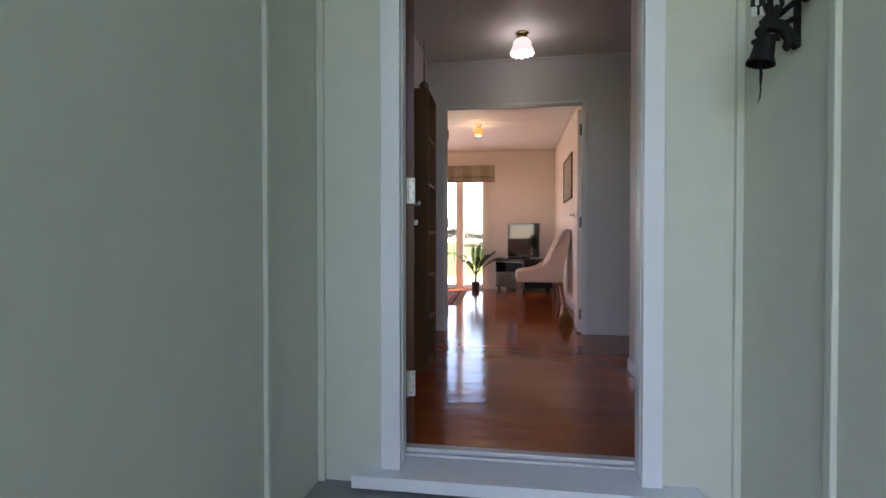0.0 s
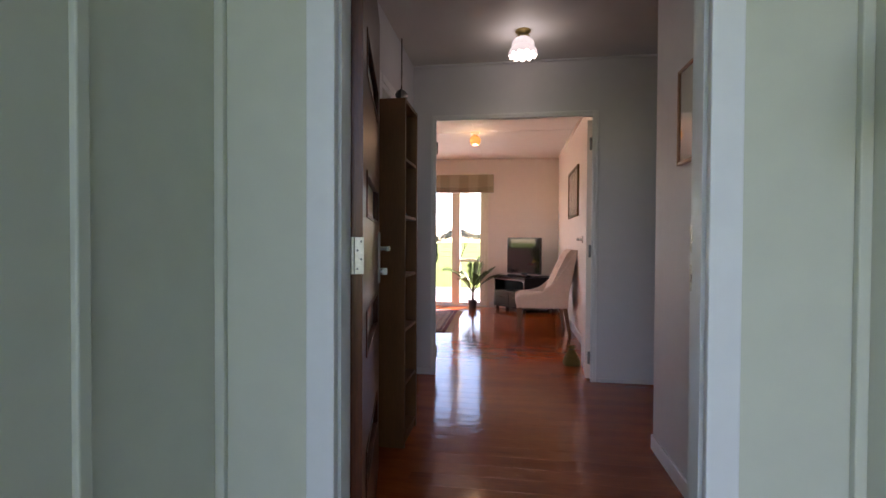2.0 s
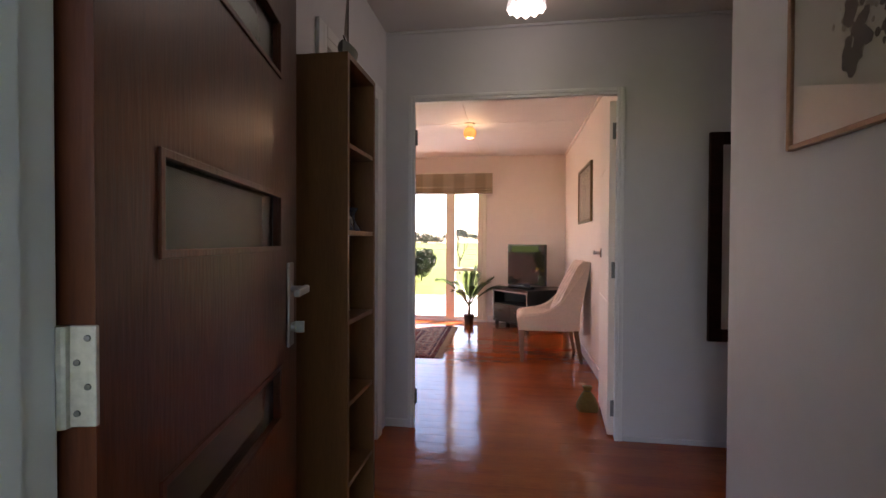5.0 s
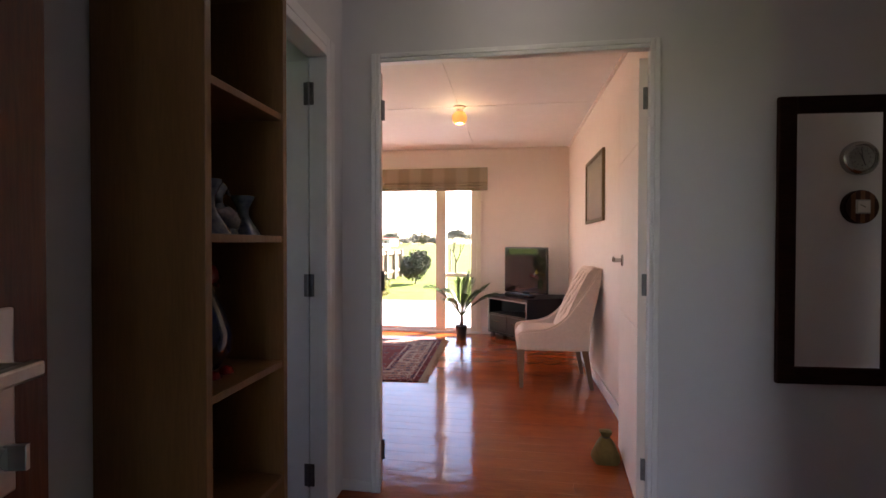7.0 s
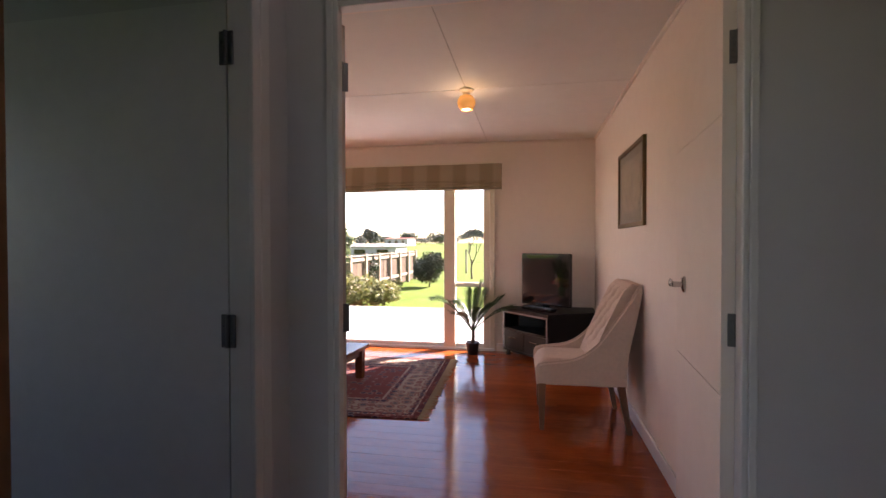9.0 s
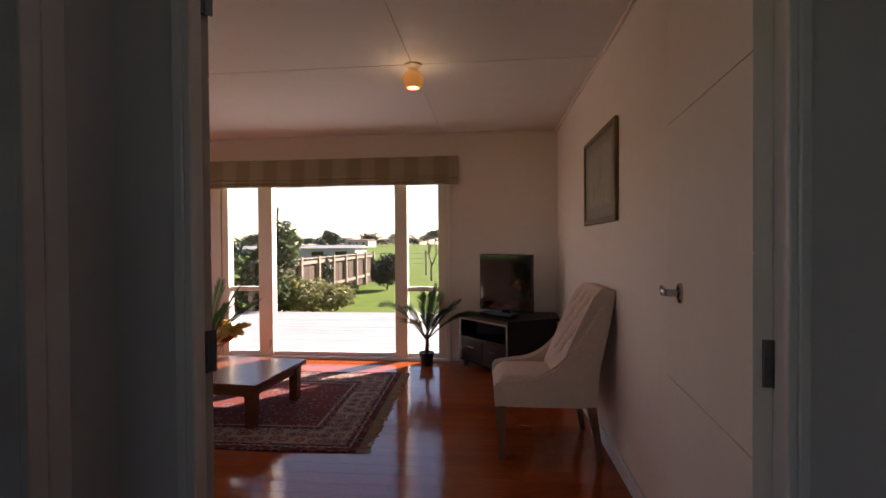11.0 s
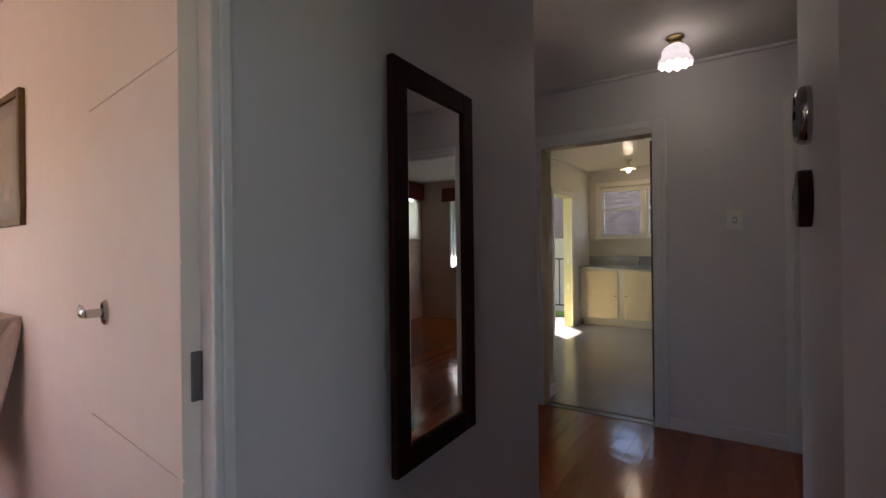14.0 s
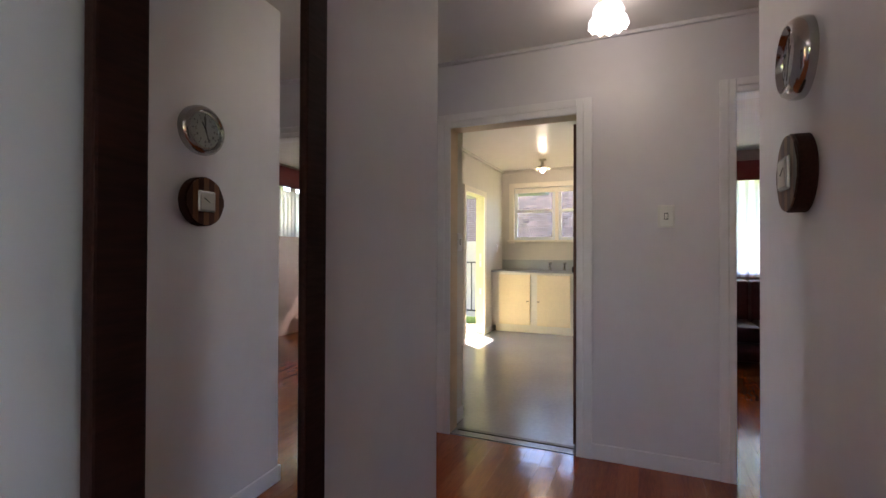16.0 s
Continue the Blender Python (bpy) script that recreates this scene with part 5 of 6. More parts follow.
v = [bm.verts.new(c) for c in ((0.0, 0.004, 0.085), (0.004, -0.04, 0.082), (0.0, -0.08, 0.085), (0.006, -0.04, 0.17), (0.0, 0.004, 0.30))]
bm.faces.new((v[0], v[1], v[3], v[4])); bm.faces.new((v[1], v[2], v[3])); bm.faces.new((v[2], v[4], v[3]))
r = bmesh.ops.solidify(bm, geom=list(bm.faces), thickness=0.001)
part("sail", bm, mat("old_sail_cloth", (0.34, 0.30, 0.27), 0.9), bt, "furled cloth sail")

# mirror on the passage wall
mr = thing("wall_mirror", (1.905, 4.902, 1.173), "tall wall mirror in a wide dark wooden frame", "mirror", turn=3.0)
MW, MH, MF, MD = 0.462, 1.15, 0.068, 0.024
for n, x0, x1, z0, z1 in (("frame_stile", -MW / 2, -MW / 2 + MF, -MH / 2, MH / 2), ("frame_stile", MW / 2 - MF, MW / 2, -MH / 2, MH / 2), ("frame_rail", -MW / 2 + MF, MW / 2 - MF, -MH / 2, -MH / 2 + MF), ("frame_rail", -MW / 2 + MF, MW / 2 - MF, MH / 2 - MF, MH / 2)):
    boxpart(n, (x0, x1, -MD, -0.001, z0, z1), M["dark_wood"], mr, bevel=0.004)
boxpart("mirror_glass", (-MW / 2 + MF - 0.002, MW / 2 - MF + 0.002, -0.014, -0.006, -MH / 2 + MF - 0.002, MH / 2 - MF + 0.002), M["mirror"], mr, "silvered mirror glass")


def round_instrument(name, place, turn, r, label, wide, face_mat, rim_mat, clock):
    """Faces local -y."""
    th = thing(name, place, label, "clock" if clock else "barometer", turn=turn)
    m = pose(0, 0, 0, 90)
    sq = Matrix.Diagonal((wide, 1, 1, 1))
    bm = bmesh.new()
    if clock:
        lathe(bm, [(0.0001, 0.0), (r * 0.98, 0.0), (r, 0.012), (r * 0.98, 0.028), (r * 0.90, 0.04), (r * 0.80, 0.045), (r * 0.76, 0.036), (r * 0.74, 0.030), (0.0001, 0.030)], m @ sq, 40)
    else:
        lathe(bm, [(0.0001, 0.0), (r, 0.0), (r, 0.034), (r * 0.96, 0.038), (0.0001, 0.038)], m @ sq, 40)
    part("case", bm, rim_mat, th, "", True)
    return th, m, sq


ck, m, sq = round_instrument("wall_clock", (2.785, 3.905, 1.672), 180, 0.102, "round chrome wall clock with a pale grey dial", 1.06, None, M["chrome"], True)
bm = bmesh.new()
lathe(bm, [(0.0001, 0.031), (0.068, 0.031), (0.070, 0.0305)], m @ sq, 32)
dial = part("dial", bm, mat("clock_dial", (0.27, 0.28, 0.285), 0.4, var=0.03), ck, "grey clock dial")
bm = bmesh.new()
for k in range(12):
    a = 2 * math.pi * k / 12
    box(bm, -0.0012, 0.0012, 0, 0.0012, 0.059, 0.065 if k % 3 else 0.067, m=Matrix.Translation((0, -0.0335, 0)) @ pose(0, 0, 0, 0, math.degrees(a)))
tagged(part("hour_marks", bm, M["black_plastic"], dial), kind="stuff")
for k in range(1, 13):
    fc = bpy.data.curves.new("numeral", "FONT")
    fc.body, fc.size, fc.align_x, fc.align_y, fc.extrude = str(k), 0.017, "CENTER", "CENTER", 0.0003
    tmp = bpy.data.objects.new("numeral_curve", fc)
    me = bpy.data.meshes.new_from_object(tmp)
    bpy.data.objects.remove(tmp)
    me.materials.clear()
    me.materials.append(M["black_plastic"])
    ob = new("numeral", me)
    ob.parent = dial
    a = 2 * math.pi * k / 12
    ob.matrix_basis = Matrix.Translation((0.047 * math.sin(a), -0.0335, 0.047 * math.cos(a))) @ pose(0, 0, 0, 90)
for name_, l, a in (("hour_hand", 0.036, 32), ("minute_hand", 0.055, 6), ("second_hand", 0.05, 200)):
    boxpart(name_, (-0.002, 0.002, -0.0365, -0.0345, -0.01, l), M["black_plastic"], ck, m=pose(0, 0, 0, 0, a))
bar, m, sq = round_instrument("wall_barometer", (2.785, 3.905, 1.380), 180, 0.100, "round striped wooden barometer with a square steel dial", 1.0, None, M["dark_wood"], False)
for k, tone in enumerate(((0.05, 0.018, 0.010), (0.20, 0.085, 0.040), (0.09, 0.028, 0.014), (0.24, 0.11, 0.05), (0.07, 0.022, 0.012), (0.20, 0.08, 0.036), (0.05, 0.018, 0.010))):
    x0 = -0.0945 + 0.027 * k
    x1 = x0 + 0.0265
    h0, h1 = [math.sqrt(max(0.0, 0.0955 ** 2 - x * x)) for x in (x0, x1)]
    bm = bmesh.new()
    prism(bm, [(x0, -h0 - 0.001), (x1, -h1 - 0.001), (x1, h1 + 0.001), (x0, h0 + 0.001)], -0.0415, -0.0375, XZ)
    part("stave", bm, wood("barometer_wood", tone, tuple(c * 0.7 for c in tone), 0.35, (14, 14, 1.5), spec=0.3), bar)
bm = bmesh.new()
box(bm, -0.042, 0.042, -0.05, -0.037, -0.042, 0.042, bevel=0.006)
part("dial_frame", bm, M["steel"], bar, "square steel dial frame")
dial = boxpart("dial", (-0.033, 0.033, -0.052, -0.0495, -0.033, 0.033), mat("barometer_dial", (0.6, 0.6, 0.57), 0.4), bar, "pale dial")
boxpart("needle", (-0.0015, 0.0015, -0.0535, -0.052, -0.008, 0.024), M["black_plastic"], bar, m=pose(0, 0, 0, 0, 60))

# light switches
def switch(place, turn, label):
    th = thing("light_switch", place, label, "switch", turn=turn)
    boxpart("mount", (-0.042, 0.042, -0.007, 0.0, -0.062, 0.062), M["plastic_white"], th, bevel=0.002)
    plate = boxpart("plate", (-0.037, 0.037, -0.017, -0.007, -0.057, 0.057), M["plastic_white"], th, bevel=0.004)
    boxpart("slot", (-0.010, 0.010, -0.0185, -0.0165, -0.018, 0.018), M["hinge"], plate, "grey switch slot")
    boxpart("rocker", (-0.007, 0.007, -0.024, -0.018, -0.013, 0.013), M["plastic_white"], th, bevel=0.002)
    return th


switch((4.125, 4.175, 1.376), -90, "white plastic light switch on the passage wall")
switch((4.34, 5.475, 1.25), 0, "cream light switch inside the kitchen")
switch((8.28, 6.41, 1.25), 0, "cream light switch beside the sink")


# ceiling lamps
def glass_shade_lamp(name, place, label):
    th = thing(name, place, label, "ceiling lamp", "hall ceiling lamps")
    bm = bmesh.new()
    lathe(bm, [(0.0001, 0), (0.05, 0), (0.05, -0.008), (0.038, -0.016), (0.032, -0.03), (0.044, -0.038), (0.040, -0.046), (0.0001, -0.046)], None, 24)
    part("gallery", bm, M["brass"], th, "brass ceiling gallery", True)
    bm = bmesh.new()
    seg, prof = 48, [(0.042, -0.046), (0.058, -0.058), (0.070, -0.076), (0.073, -0.092), (0.069, -0.103), (0.076, -0.115), (0.089, -0.133), (0.093, -0.150), (0.090, -0.160)]
    rings = []
    for i, (r, z) in enumerate(prof):
        k = max(0, (i - 4) / 4)
        rings.append([bm.verts.new((r * (1 + 0.025 * math.cos(16 * a)) * math.cos(a), r * (1 + 0.025 * math.cos(16 * a)) * math.sin(a), z - 0.008 * k * math.cos(12 * a))) for a in [2 * math.pi * q / seg for q in range(seg)]])
    for a, b in zip(rings, rings[1:]):
        for q in range(seg):
            bm.faces.new((a[q], a[(q + 1) % seg], b[(q + 1) % seg], b[q]))
    sh = part("shade", bm, M["lamp_white"], th, "lit ribbed white glass shade with a scalloped rim", True)
    sh.visible_shadow = False
    bm = bmesh.new()
    lathe(bm, [(0.012, -0.046), (0.018, -0.07), (0.028, -0.11), (0.02, -0.135), (0.0001, -0.14)], None, 16)
    b = part("bulb", bm, M["bulb"], th, "lit bulb", True)
    b.visible_shadow = False
    return th


glass_shade_lamp("hall_lamp", (0.667, 4.41, H), "lit white glass lamp shade on a brass ceiling fitting")
glass_shade_lamp("hall_lamp", (3.68, 4.44, H), "lit white glass lamp shade on a brass ceiling fitting")
al = thing("amber_lamp", (0.166, 6.905, 2.36), "lit amber glass globe lamp on the living room ceiling", "ceiling lamp")
bm = bmesh.new()
lathe(bm, [(0.0001, 0), (0.055, 0), (0.055, -0.012), (0.03, -0.03), (0.03, -0.05), (0.0001, -0.05)], None, 24)
part("fitting", bm, M["trim_cream"], al, "cream ceiling fitting", True)
bm = bmesh.new()
lathe(bm, [(0.028, -0.042), (0.048, -0.052), (0.064, -0.075), (0.068, -0.10), (0.062, -0.125), (0.046, -0.146), (0.040, -0.149)], None, 32)
sh = part("shade", bm, M["lamp_amber"], al, "lit amber glass globe shade", True)
sh.visible_shadow = False
bm = bmesh.new()
lathe(bm, [(0.012, -0.05), (0.018, -0.08), (0.032, -0.12), (0.030, -0.145), (0.0001, -0.157)], None, 18)
b = part("bulb", bm, M["bulb"], al, "lit warm bulb", True)
b.visible_shadow = False
kl = thing("kitchen_lamp", (7.88, 5.61, 2.50), "lit saucer-shaped lamp on the kitchen ceiling", "ceiling lamp")
bm = bmesh.new()
lathe(bm, [(0.0001, 0), (0.05, 0), (0.05, -0.02), (0.02, -0.03), (0.02, -0.09), (0.0001, -0.09)], None, 20)
part("fitting", bm, M["trim_cream"], kl, "", True)
bm = bmesh.new()
lathe(bm, [(0.02, -0.085), (0.06, -0.10), (0.108, -0.128), (0.112, -0.136), (0.105, -0.134), (0.06, -0.112)], None, 32)
part("shade", bm, M["trim_cream"], kl, "cream saucer shade", True)
bm = bmesh.new()
lathe(bm, [(0.016, -0.10), (0.026, -0.135), (0.034, -0.16), (0.024, -0.185), (0.0001, -0.192)], None, 18)
b = part("bulb", bm, M["bulb"], kl, "lit warm bulb", True)
b.visible_shadow = False

# dark roller blind with its bead chain, in the opening off the passage
rb = thing("dark_blind", (2.125, 3.71, 0), "dark roller blind edge with a metal bead chain", "blind")
boxpart("cloth", (-0.008, 0.008, -0.05, 0.055, 0.12, 2.36), mat("charcoal_blind_cloth", (0.018, 0.017, 0.018), 0.8), rb)
bm = bmesh.new()
lathe(bm, [(0.0001, -0.052), (0.025, -0.052), (0.025, 0.058), (0.0001, 0.058)], Matrix.Translation((0.0, 0, 2.375)) @ pose(0, 0, 0, 90), 16)
part("roller", bm, M["black_plastic"], rb)
bm = bmesh.new()
for k in range(150):
    for y in (0.022, 0.029):
        lathe(bm, [(0.0001, -0.0022), (0.0022, 0), (0.0001, 0.0022)], Matrix.Translation((-0.018, y + 0.004 * math.sin(k * 0.02), 2.34 - k * 0.0105)), 5)
tagged(part("bead_chain", bm, M["steel"], rb, "fine steel bead chain"), kind="stuff")

# door bell on the porch wall
bl = thing("porch_bell", (1.33, 2.124, 1.385), "black cast iron bell on a scrolled wall bracket", "bell")
bl.scale = (0.62, 0.9, 0.9)
bm = bmesh.new()
box(bm, -0.008, 0.0, -0.016, 0.016, -0.07, 0.11, bevel=0.002)
tube(bm, [(-0.004, 0, 0.10), (-0.04, 0, 0.125), (-0.085, 0.01, 0.115), (-0.105, 0.02, 0.07), (-0.09, 0.025, 0.03)], [0.016, 0.018, 0.020, 0.018, 0.012], 8)
tube(bm, [(-0.004, 0, -0.06), (-0.03, 0, -0.035), (-0.06, 0.01, 0.0), (-0.10, 0.03, 0.02), (-0.135, 0.04, -0.005)], [0.017, 0.02, 0.022, 0.024, 0.014], 8)
tube(bm, [(-0.03, -0.03, 0.0), (-0.035, -0.015, 0.01), (-0.045, 0.01, 0.01)], [0.008, 0.01, 0.008], 8)
tube(bm, [(-0.07 + 0.03 * math.cos(a * 0.5236), 0.03, 0.075 + 0.035 * math.sin(a * 0.5236)) for a in range(13)], 0.008, 6)
tube(bm, [(-0.06, 0.01, -0.03), (-0.115, 0.045, -0.015), (-0.115, 0.045, 0.0)], [0.012, 0.010, 0.008], 8)
tube(bm, [(-0.06, 0.02, 0.04), (-0.045, -0.085, 0.05)], 0.010, 8)
tube(bm, [(-0.045, -0.085, 0.05), (-0.0445, -0.097, 0.051)], [0.028, 0.024], 14)
tube(bm, [(-0.05, 0.0, -0.02), (-0.05, -0.01, -0.045), (-0.05, -0.01, -0.065), (-0.05, -0.01, -0.08)], [0.014, 0.011, 0.017, 0.006], 14)
tube(bm, [(-0.06, 0.02, 0.06), (-0.10, 0.04, 0.02), (-0.12, 0.05, -0.03)], [0.018, 0.028, 0.030], 14)
part("bracket", bm, M["iron"], bl, "", True)
bm = bmesh.new()
for k in range(5):                      # small cut-out animal on the scroll
    tube(bm, [(-0.11 - 0.012 * k, 0.035, 0.085 + 0.004 * (k % 2)), (-0.108 - 0.012 * k, 0.036, 0.06 - 0.004 * (k % 3))], 0.004, 5)
box(bm, -0.165, -0.105, 0.031, 0.039, 0.075, 0.1, bevel=0.004)
part("ornament", bm, M["iron"], bl, "small black and white cow ornament")
bm = bmesh.new()
box(bm, -0.150, -0.134, 0.0295, 0.0405, 0.078, 0.096, bevel=0.003)
for x in (-0.158, -0.146, -0.122, -0.110):
    box(bm, x - 0.004, x + 0.004, 0.030, 0.040, 0.048, 0.076, bevel=0.002)
part("white_patch", bm, M["porch_trim"], bl, "white patch and legs of the cow")
bm = bmesh.new()
BMX = Matrix.Translation((-0.115, 0.045, -0.09)) @ pose(0, 0, 0, 8, 12, 0)
lathe(bm, [(0.0001, 0.085), (0.012, 0.085), (0.03, 0.075), (0.036, 0.05), (0.040, 0.02), (0.052, 0.0), (0.054, -0.006), (0.048, -0.004), (0.042, 0.02), (0.036, 0.06), (0.0001, 0.07)], BMX, 24)
bell_part = part("bell", bm, M["iron"], bl, "", True)
bm = bmesh.new()
lathe(bm, [(0.0001, -0.02), (0.010, -0.012), (0.010, 0.0), (0.0001, 0.01)], BMX, 10)
tube(bm, [(-0.115, 0.045, -0.10), (-0.118, 0.043, -0.14), (-0.113, 0.045, -0.175), (-0.116, 0.047, -0.20), (-0.124, 0.045, -0.212)], 0.003, 6)
tube(bm, [(-0.115, 0.045, -0.10), (-0.108, 0.045, -0.125), (-0.113, 0.045, -0.155)], 0.003, 6)
part("clapper_cord", bm, M["iron"], bl, "looped black clapper cord", True)

# ---- kitchen ----
kc = thing("sink_cabinet", (0, 0, 0), "cream painted kitchen sink cupboard with four doors", "cabinet")
boxpart("plinth", (8.10, 8.6, 4.1, 6.36, 0, 0.09), M["cab_frame"], kc)
boxpart("body", (8.05, 8.6, 4.05, 6.405, 0.09, 0.885), M["cab_frame"], kc)
for k in range(4):
    y1 = 6.29 - 0.57 * k
    dr = boxpart("door", (8.032, 8.05, y1 - 0.47, y1, 0.12, 0.855), M["cream_cab"], kc, "cream cupboard door", bevel=0.003)
    yk = y1 - 0.44 if k % 2 == 0 else y1 - 0.03
    bm = bmesh.new()
    tube(bm, [(8.032, yk, 0.47), (8.018, yk, 0.47), (8.010, yk - 0.012, 0.47), (8.010, yk + 0.025, 0.47)], 0.005, 8)
    part("handle", bm, M["dark_wood"], dr, "small dark handle")
sk = thing("sink_bench", (0, 0, 0.0), "stainless steel sink bench with upstand and bowl", "sink")
bm = bmesh.new()
box(bm, 7.99, 8.6, 5.75, 6.40, 0.887, 0.915, bevel=0.004)
box(bm, 7.99, 8.6, 4.05, 5.05, 0.887, 0.915, bevel=0.004)
box(bm, 7.99, 8.14, 5.05, 5.75, 0.887, 0.915, bevel=0.004)
box(bm, 8.46, 8.6, 5.05, 5.75, 0.887, 0.915, bevel=0.004)
box(bm, 8.14, 8.46, 5.05, 5.75, 0.70, 0.705)
part("bench", bm, M["steel"], sk)
boxpart("upstand", (8.585, 8.598, 4.05, 6.40, 0.915, 1.07), M["steel"], sk)
for y in (5.62, 5.40):
    bm = bmesh.new()
    lathe(bm, [(0.0001, 0.885), (0.022, 0.885), (0.016, 0.91), (0.012, 0.94), (0.012, 0.97), (0.022, 0.98), (0.02, 1.0), (0.0001, 1.01)], Matrix.Translation((8.5, y, 0.03)), 14)
    tube(bm, [(8.5, y, 0.96), (8.46, y, 0.98), (8.40, y, 0.975), (8.38, y, 0.95)], [0.01, 0.009, 0.008, 0.008], 8)
    tube(bm, [(8.5, y - 0.03, 1.03), (8.5, y + 0.03, 1.03)], 0.006, 8)
    part("tap", bm, M["chrome"], sk, "chrome bench tap", True)

w2 = structure(new("window_2"), "cream painted kitchen window with two sashes", "window")
for y0, y1, z0, z1 in ((6.21, 6.29, 1.33, 2.29), (4.67, 4.75, 1.33, 2.29), (4.75, 6.21, 2.21, 2.29)):
    boxpart("casing_board", (8.578, 8.6, y0, y1, z0, z1), M["trim_cream"], w2, bevel=0.003)
boxpart("window_sill", (8.54, 8.64, 4.65, 6.31, 1.35, 1.38), M["trim_cream"], w2, bevel=0.004)
for y0, y1 in ((5.565, 6.21), (4.75, 5.515)):
    for d in ((y0, y0 + 0.045, 1.38, 2.21), (y1 - 0.045, y1, 1.38, 2.21), (y0 + 0.045, y1 - 0.045, 1.38, 1.43), (y0 + 0.045, y1 - 0.045, 2.165, 2.21), (y0 + 0.045, y1 - 0.045, 1.82, 1.865)):
        boxpart("sash_bar", (8.63, 8.67, *d), M["porch_trim"], w2)
    for z0, z1 in ((1.43, 1.82), (1.865, 2.165)):
        p = boxpart("pane", (8.648, 8.652, y0 + 0.045, y1 - 0.045, z0, z1), M["glass"], w2)
        p.visible_shadow = False
boxpart("mullion", (8.61, 8.70, 5.515, 5.565, 1.38, 2.21), M["trim_cream"], w2, bevel=0.003)
boxpart("rolled_blind", (8.60, 8.64, 4.76, 6.20, 2.13, 2.20), M["trim_cream"], w2, bevel=0.01)
# threshold strip at the kitchen floor
structure(boxpart("threshold_kitchen", (4.20, 4.24, 4.67, 5.42, 0.0015, 0.007), mat("dark_floor_strip", (0.10, 0.09, 0.08), 0.4, 0.8, var=0.1), bevel=0.003), "thin metal floor strip at the kitchen door", "threshold")

# ---- lounge beyond the passage ----
w3 = structure(new("window_3"), "lounge window with white net curtain", "window")
for y0, y1 in ((1.90, 1.96), (3.44, 3.5), (2.67, 2.73)):
    boxpart("frame_post", (7.88, 7.93, y0, y1, 0.95, 2.1), M["trim"], w3)
bm = bmesh.new()
for k in range(120):
    y = 1.87 + 1.66 * k / 120
    d = 0.012 * math.sin(k * 0.9)
    d2 = 0.012 * math.sin((k + 1) * 0.9)
    v = [bm.verts.new(c) for c in ((7.815 + d, y, 0.90), (7.815 + d2, y + 0.01384, 0.90), (7.815 + d2, y + 0.01384, 2.14), (7.815 + d, y, 2.14))]
    bm.faces.new(v)
netm = bpy.data.materials.new("white_net")
netm.use_nodes = True
N, L = netm.node_tree.nodes, netm.node_tree.links
N.remove(N["Principled BSDF"])
tl, tp, mxs = N.new("ShaderNodeBsdfTranslucent"), N.new("ShaderNodeBsdfTransparent"), N.new("ShaderNodeMixShader")
tl.inputs[0].default_value = (0.85, 0.88, 0.92, 1)
mxs.inputs[0].default_value = 0.99
L.new(tp.outputs[0], mxs.inputs[1]); L.new(tl.outputs[0], mxs.inputs[2]); L.new(mxs.outputs[0], N["Material Output"].inputs[0])
part("net_curtain", bm, netm, w3, "gathered white net curtain")
pm = thing("window_pelmet", (7.77, 2.70, 2.05), "dark red cloth pelmet over the lounge window", "pelmet")
boxpart("valance", (0.0, 0.06, -0.95, 0.95, 0.0, 0.23), M["red_cloth"], pm, bevel=0.01)
w4 = structure(new("window_4"), "small lounge window with net curtain", "window")
for x0, x1 in ((6.5, 6.55), (7.70, 7.75), (7.1, 7.15)):
    boxpart("frame_post", (x0, x1, 1.21, 1.27, 1.42, 2.15), M["trim"], w4)
bm = bmesh.new()
for k in range(100):
    x = 6.5 + 1.25 * k / 100
    d, d2 = 0.012 * math.sin(k * 0.9), 0.012 * math.sin((k + 1) * 0.9)
    bm.faces.new([bm.verts.new(c) for c in ((x, 1.32 + d, 1.40), (x + 0.013, 1.32 + d2, 1.40), (x + 0.013, 1.32 + d2, 2.05), (x, 1.32 + d, 2.05))])
part("net_curtain", bm, netm, w4, "gathered white net curtain")
pm = thing("window_pelmet", (7.12, 1.30, 2.10), "dark red cloth pelmet over the small lounge window", "pelmet")
boxpart("valance", (-0.72, 0.72, 0.0, 0.06, 0.0, 0.28), M["red_cloth"], pm, bevel=0.01)
sf = thing("sofa", (7.3, 3.2, 0), "dark oxblood leather sofa under the lounge window", "sofa")
sf.scale = (1, 0.72, 1)
for n, d in (("base", (-0.38, 0.42, -0.85, 0.85, 0.06, 0.26)), ("seat", (-0.44, 0.22, -0.68, -0.005, 0.265, 0.44)), ("seat", (-0.44, 0.22, 0.005, 0.68, 0.265, 0.44)), ("backrest", (0.2, 0.45, -0.80, -0.005, 0.30, 0.88)), ("backrest", (0.2, 0.45, 0.005, 0.80, 0.30, 0.88)), ("armrest", (-0.42, 0.42, -0.90, -0.70, 0.1, 0.62)), ("armrest", (-0.42, 0.42, 0.70, 0.90, 0.1, 0.62))):
    bm = bmesh.new()
    box(bm, *d, bevel=0.05)
    part(n, bm, M["red_leather"], sf, "", True)
for sx in (-0.34, 0.36):
    for sy in (-0.8, 0.8):
        boxpart("foot", (sx - 0.03, sx + 0.03, sy - 0.03, sy + 0.03, 0, 0.06), M["dark_wood"], sf)

